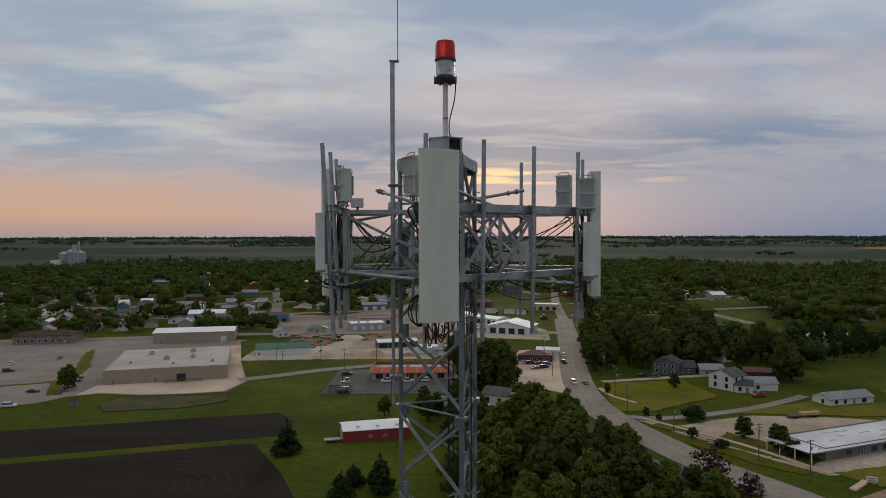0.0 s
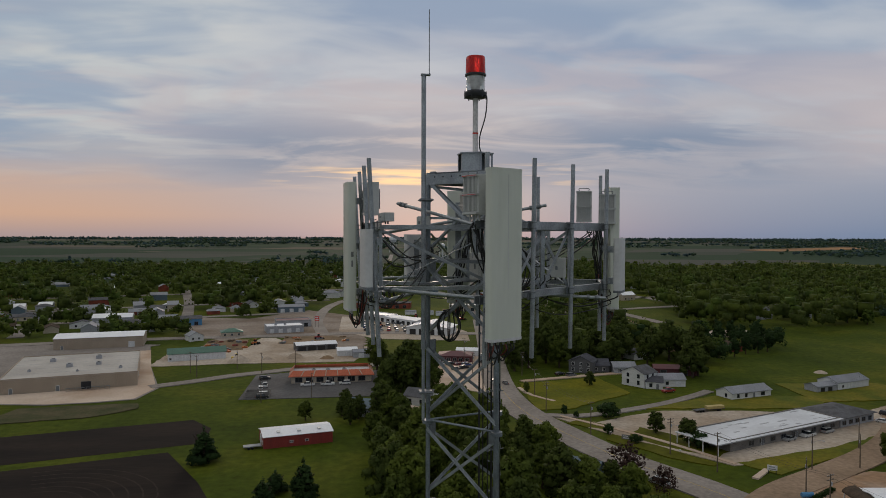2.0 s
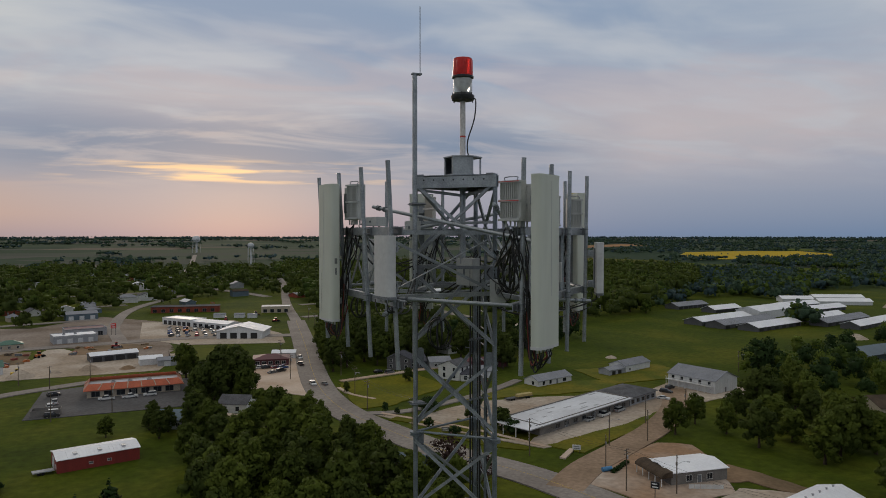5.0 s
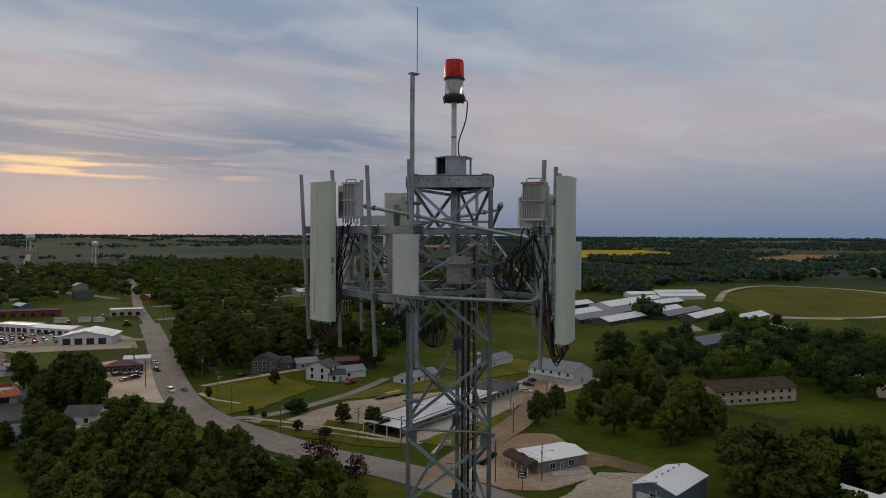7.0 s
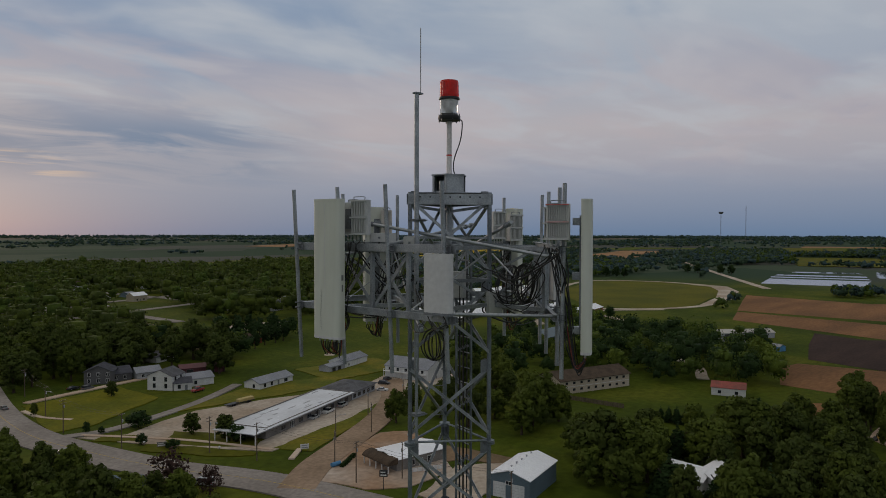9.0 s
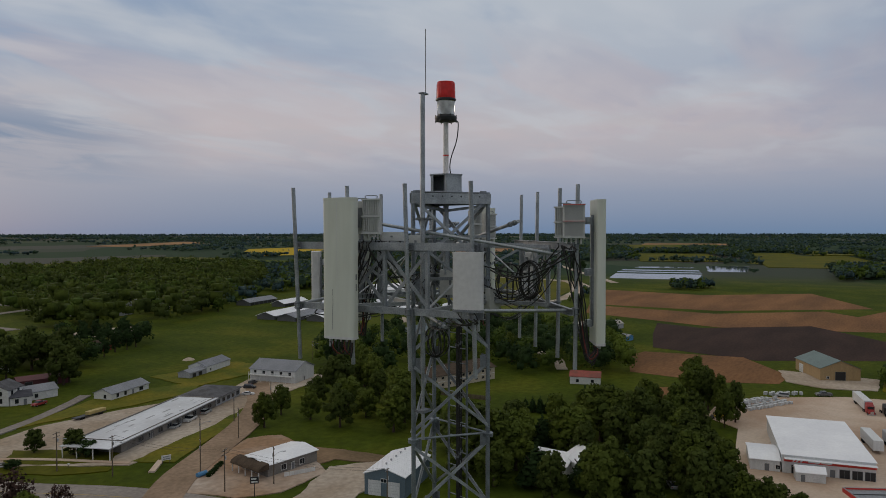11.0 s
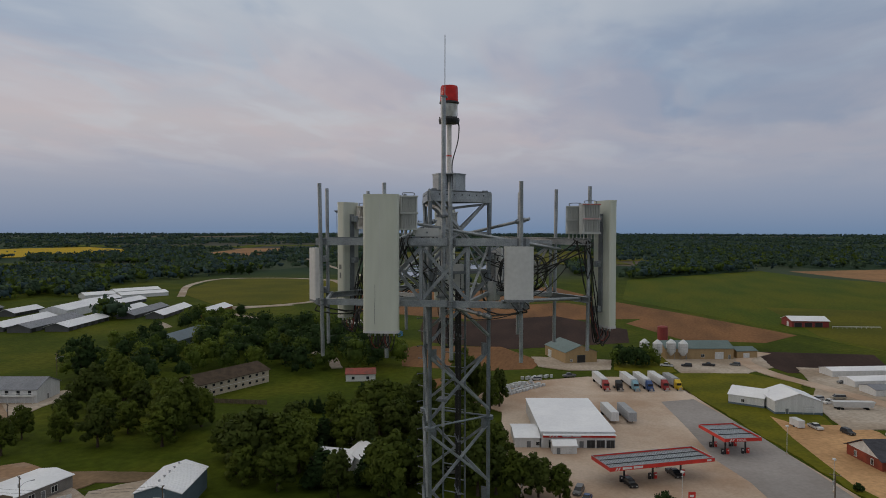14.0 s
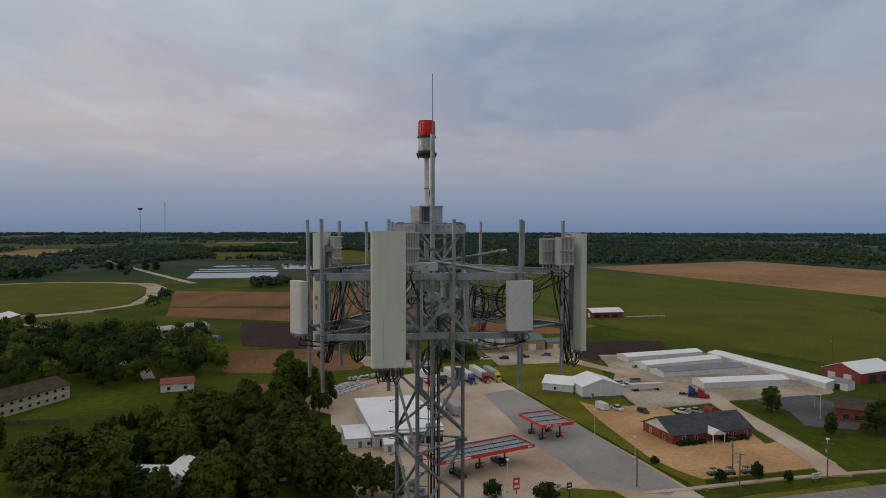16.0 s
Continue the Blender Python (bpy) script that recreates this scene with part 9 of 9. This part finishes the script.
# spoil heaps and scrap in the yards
for x, y, r, h, m in ((-60, 348, 6, 3.2, GRAVEL), (-34, 356, 5, 2.4, GRAVEL), (-47, 352, 3, 1.4, GRAVEL), (-18, 352, 4, 1.6, DIRT), (205, 262 + 30, 3, 1.2, GRAVEL), (378, 290, 6, 3.0, GRAVEL)):
    g = Geo()
    hr2 = random.Random(int(x))
    n = 18
    for j, (k, z) in enumerate(((1.0, 0.0), (0.75, 0.35), (0.5, 0.68), (0.22, 0.93))):
        g.v += [(x + r * k * hr2.uniform(0.86, 1.12) * math.cos(2 * math.pi * i / n), y + r * k * hr2.uniform(0.86, 1.12) * math.sin(2 * math.pi * i / n), h * z * hr2.uniform(0.9, 1.08)) for i in range(n)]
    g.v.append((x, y, h))
    g.f += [(j * n + i, j * n + (i + 1) % n, (j + 1) * n + (i + 1) % n, (j + 1) * n + i) for j in range(3) for i in range(n)] + [(3 * n + i, 3 * n + (i + 1) % n, 4 * n) for i in range(n)]
    tagged(part("spoil_heap", g, m, None, "", True), "heap of loose pale gravel in a yard", "heap", "heaps")
sc = random.Random(17)
for i in range(46):
    bx = sc.choice(((-86, 378, 22, 40), (-46, 400, 36, 26), (-88, 372, 20, 14)))
    x, y = bx[0] + sc.uniform(0, bx[2]), bx[1] + sc.uniform(0, bx[3])
    g = Geo()
    for k in range(4):
        a, b2, s2 = sc.uniform(-1.4, 1.4), sc.uniform(-1.4, 1.4), sc.uniform(0.5, 1.4)
        g.box(-s2, -0.5, 0, s2, 0.5, sc.uniform(0.4, 1.3), pose(a, b2, 0, 0, 0, sc.uniform(0, 180)), 0)
    tagged(part("scrap_pile", g, sc.choice((WOOD, RUST_R, GALV_D, DIRT, MACH_O)), None, "", False, pose(x, y, 0.05)), "untidy pile of scrap and timber in a dirt yard", "scrap", kind="stuff")

# ---------------------------------------------------------------- poles, signs, fences
def utility_pole(x, y, h, turn, arms=1, lamp=False):
    th = thing("utility_pole", pose(x, y, 0, 0, 0, turn), "weathered wooden utility pole" + (" with a street lamp" if lamp else ""), "utility pole", "utility poles")
    part("pole", Geo().lathe([(0.17, 0), (0.11, h)], 8), WOOD, th)
    for k in range(arms):
        z = h - 0.4 - 0.9 * k
        arm = part("crossarm", Geo().box(-1.2, -0.06, z, 1.2, 0.06, z + 0.12), WOOD, th)
        for s in (-1.05, -0.4, 0.4, 1.05):
            part("insulator", Geo().lathe([(0.05, z + 0.12), (0.07, z + 0.2), (0.03, z + 0.28)], 8, (s, 0, 0)), GREY_W, arm)
    part("transformer", Geo().lathe([(0.22, h - 2.6), (0.24, h - 2.5), (0.24, h - 1.8), (0.1, h - 1.7)], 10, (0.38, 0, 0)), GREY_W, th)
    if lamp:
        part("lamp_arm", Geo().tube([(0, 0, h - 2.4), (0, -1.2, h - 1.6), (0, -2.4, h - 1.5)], 0.04), GALV, th)
        part("lamp_head", Geo().box(-0.12, -3.0, h - 1.62, 0.12, -2.3, h - 1.45), GREY_W, th)


POLES = [(85, 172), (93, 139), (103, 98), (79, 187), (66, 208), (60, 238), (62, 262), (66, 300), (70, 330), (75, 370), (80, 410), (86, 450), (92, 500), (44, 300), (43, 318), (47, 345)]
for i, (x, y) in enumerate(POLES):
    utility_pole(x + (6 if i < 4 else 3), y, 10.5, 20, 1 + i % 2, i % 3 == 0)
for i, (x, y) in enumerate([(117, 171), (142, 186), (160, 188), (130, 170), (109, 133), (103, 153), (-58, 330), (-32, 334), (-77, 322), (-45, 316), (-38, 262), (153, -38), (150, -62), (158, -88), (163, -66), (-20, 268), (236, 240), (330, -190), (-72, 312)]):
    utility_pole(x, y, 9.5, 60, 1, i % 4 == 0)


def wire(a, b, sag=1.0):
    a, b = Vector(a), Vector(b)
    o = thing("power_line", pose(*a), "thin black power line between poles", "cable", "power lines")
    part("strand", Geo().tube([(b - a) * t - Vector((0, 0, sag * 4 * t * (1 - t))) for t in (0, 0.25, 0.5, 0.75, 1)], 0.022, 4), CABLE, o)


for (x0, y0), (x1, y1) in zip(POLES[4:12], POLES[5:13]):
    for s in (-0.9, 0.9):
        wire((x0 + 3 + s, y0, 10.3), (x1 + 3 + s, y1, 10.3), 0.9)
for (x0, y0), (x1, y1) in zip(POLES[0:2], POLES[1:3]):
    for s in (-0.9, 0.9):
        wire((x0 + 6 + s, y0, 10.3), (x1 + 6 + s, y1, 10.3), 1.2)


def lamp_post(x, y, h, turn):
    th = thing("street_lamp", pose(x, y, 0, 0, 0, turn), "slim white lamp post with a box head", "street lamp", "street lamps")
    part("foot", Geo().lathe([(0.25, 0), (0.25, 0.6), (0.1, 0.62)], 10), CONCRETE, th), part("pole", Geo().lathe([(0.08, 0.6), (0.06, h)], 8), TRIM_W, th)
    part("head", Geo().box(-0.45, -0.3, h, 0.45, 0.3, h + 0.35, bevel=0.08), TRIM_W, th)


for x, y in ((168, -42), (196, -38), (150, -6), (165, -92), (-175, 300), (-210, 300), (-190, 350), (214, -118), (228, -124), (148, 30)):
    lamp_post(x, y, 8, 20)


def board_sign(x, y, turn, w, h, z, mat, label, bars=2, pole=BLACKM):
    th = thing("sign", pose(x, y, 0, 0, 0, turn), label, "sign", "signs")
    part("board", Geo().box(-w / 2, -0.12, z, w / 2, 0.12, z + h), mat, th)
    for s in ((-1, 1) if w > 2.2 else (0,)):
        part("post", Geo().box(s * w * 0.38 - 0.08, -0.08, 0, s * w * 0.38 + 0.08, 0.08, z), pole, th)
    for k in range(bars):
        zz = z + h * (k + 0.6) / (bars + 0.3)
        part("bar", Geo().box(-w * 0.36, -0.135, zz - h * 0.09, w * (0.36 - 0.12 * k), -0.12, zz + h * 0.09), WHITE_S if mat in (BLACKM, RED_SIGN, STONE_W) else INK, th, "unreadable line of writing")


board_sign(104.5, 169, -30, 2.4, 1.3, 1.0, TRIM_W, "small white board sign with grey writing"), board_sign(101, 131, -50, 2.0, 1.6, 3.2, BLACKM, "black board sign on a post"), board_sign(78, 202, -30, 2.6, 1.3, 0.4, STONE_W, "low dark stone sign by the lawn")
board_sign(146, -20, -70, 1.3, 1.8, 2.2, BLACKM, "black price sign on the forecourt"), board_sign(149, -8, -70, 1.6, 2.8, 1.4, RED_SIGN, "red forecourt sign with white bars"), board_sign(156, -84, -70, 2.6, 1.4, 1.0, TRIM_W, "white board sign by the lot"), board_sign(199, -112, -70, 1.2, 1.2, 1.2, TRIM_W, "small pale sign by the car park")
board_sign(-30, 470, 0, 3.0, 3.0, 4.5, RED_SIGN, "tall red road sign in the town"), board_sign(38, 620, 0, 3.4, 1.4, 3.0, MACH_O, "orange shop sign in the town"), board_sign(30, 305, 0, 2.0, 1.2, 3.5, TRIM_W, "white diner sign on a post")
for x, y in ((75, 207), (88, 187)):
    th = thing("mailbox", pose(x, y, 0), "small white mailbox on a post", "mailbox", "mailboxes")
    part("post", Geo().box(-0.05, -0.05, 0, 0.05, 0.05, 1.1), WOOD, th), part("box", Geo().box(-0.3, -0.15, 1.1, 0.3, 0.15, 1.45, bevel=0.05), TRIM_W, th)
# low white screen by the office, planter benches
th = thing("low_fence", pose(114, 134.5, 0, 0, 0, -25), "low white lattice screen beside the office", "fence")
for k in range(6):
    part("panel", Geo().box(1.4 * k, 0, 0.1, 1.4 * k + 1.3, 0.06, 1.3), TRIM_W, th)
th = thing("blue_tank", pose(103, 152.5, 0.05), "small pale blue tank on the lot edge", "tank")
part("shell", Geo().beam((-1.4, 0, 0.8), (1.4, 0, 0.8), 0.6, n=12), BLUE_W, th), part("cradle", Geo().box(-1.0, -0.5, 0, -0.8, 0.5, 0.5).box(0.8, -0.5, 0, 1.0, 0.5, 0.5), GALV_D, th)
th = thing("garden_shed", pose(-133, 250, 0, 0, 0, 15), "small brown garden shed on the grass edge", "shed")
part("wall", Geo().box(-1.4, -1.2, 0, 1.4, 1.2, 2.0), STONE_W, th)
part("roof", Geo().add([(-1.6, -1.4, 1.95), (1.6, -1.4, 1.95), (1.6, 1.4, 1.95), (-1.6, 1.4, 1.95), (-1.6, 0, 2.9), (1.6, 0, 2.9)], [(0, 1, 5, 4), (2, 3, 4, 5), (3, 0, 4), (1, 2, 5), (3, 2, 1, 0)]), SHINGLE_B, th)
part("door", Geo().box(-0.5, -1.24, 0, 0.5, -1.2, 1.8), DOORG, th)
th = thing("culvert_tank", pose(222, -84, 0.05, 0, 0, 20), "brown barrel-roofed storage shed", "shed")
part("shell", Geo().add([(-2.0, 1.3 * math.cos(k * math.pi / 8), 2.4 * math.sin(k * math.pi / 8)) for k in range(9)] + [(2.0, 1.3 * math.cos(k * math.pi / 8), 2.4 * math.sin(k * math.pi / 8)) for k in range(9)],
                        [(k, k + 1, k + 10, k + 9) for k in range(8)] + [tuple(range(8, -1, -1)), tuple(range(9, 18))]), BRICK_W, th)
# white fence and loading chute by the field barn
th = thing("loading_chute", pose(478, -128, 0, 0, 0, -80), "long white chute fence by the field barn", "fence")
for k in range(10):
    part("rail", Geo().box(3.0 * k, -0.1, 1.0, 3.0 * k + 2.8, 0.1, 1.5), TRIM_W, th)
for k in range(11):
    part("post", Geo().box(3.0 * k - 0.15, -0.1, 0, 3.0 * k - 0.02, 0.1, 1.5), TRIM_W, th)
# painted bays
for i in range(12):
    tagged(part("bay_line", Geo().box(0, 0, 0, 0.12, 5.0, 0.004), PAINTW, None, "", False, pose(208 + 2.6 * i, -112 - 1.0 * i, 0.062, 0, 0, 20)), "painted parking bay line", "marking", "bay lines", "structure")
for i in range(10):
    tagged(part("bay_line", Geo().box(0, 0, 0, 0.12, 5.0, 0.004), PAINTW, None, "", False, pose(-28 + 2.8 * i, 286.5 + 0.15 * i, 0.062, 0, 0, 0)), "painted parking bay line", "marking", "bay lines", "structure")
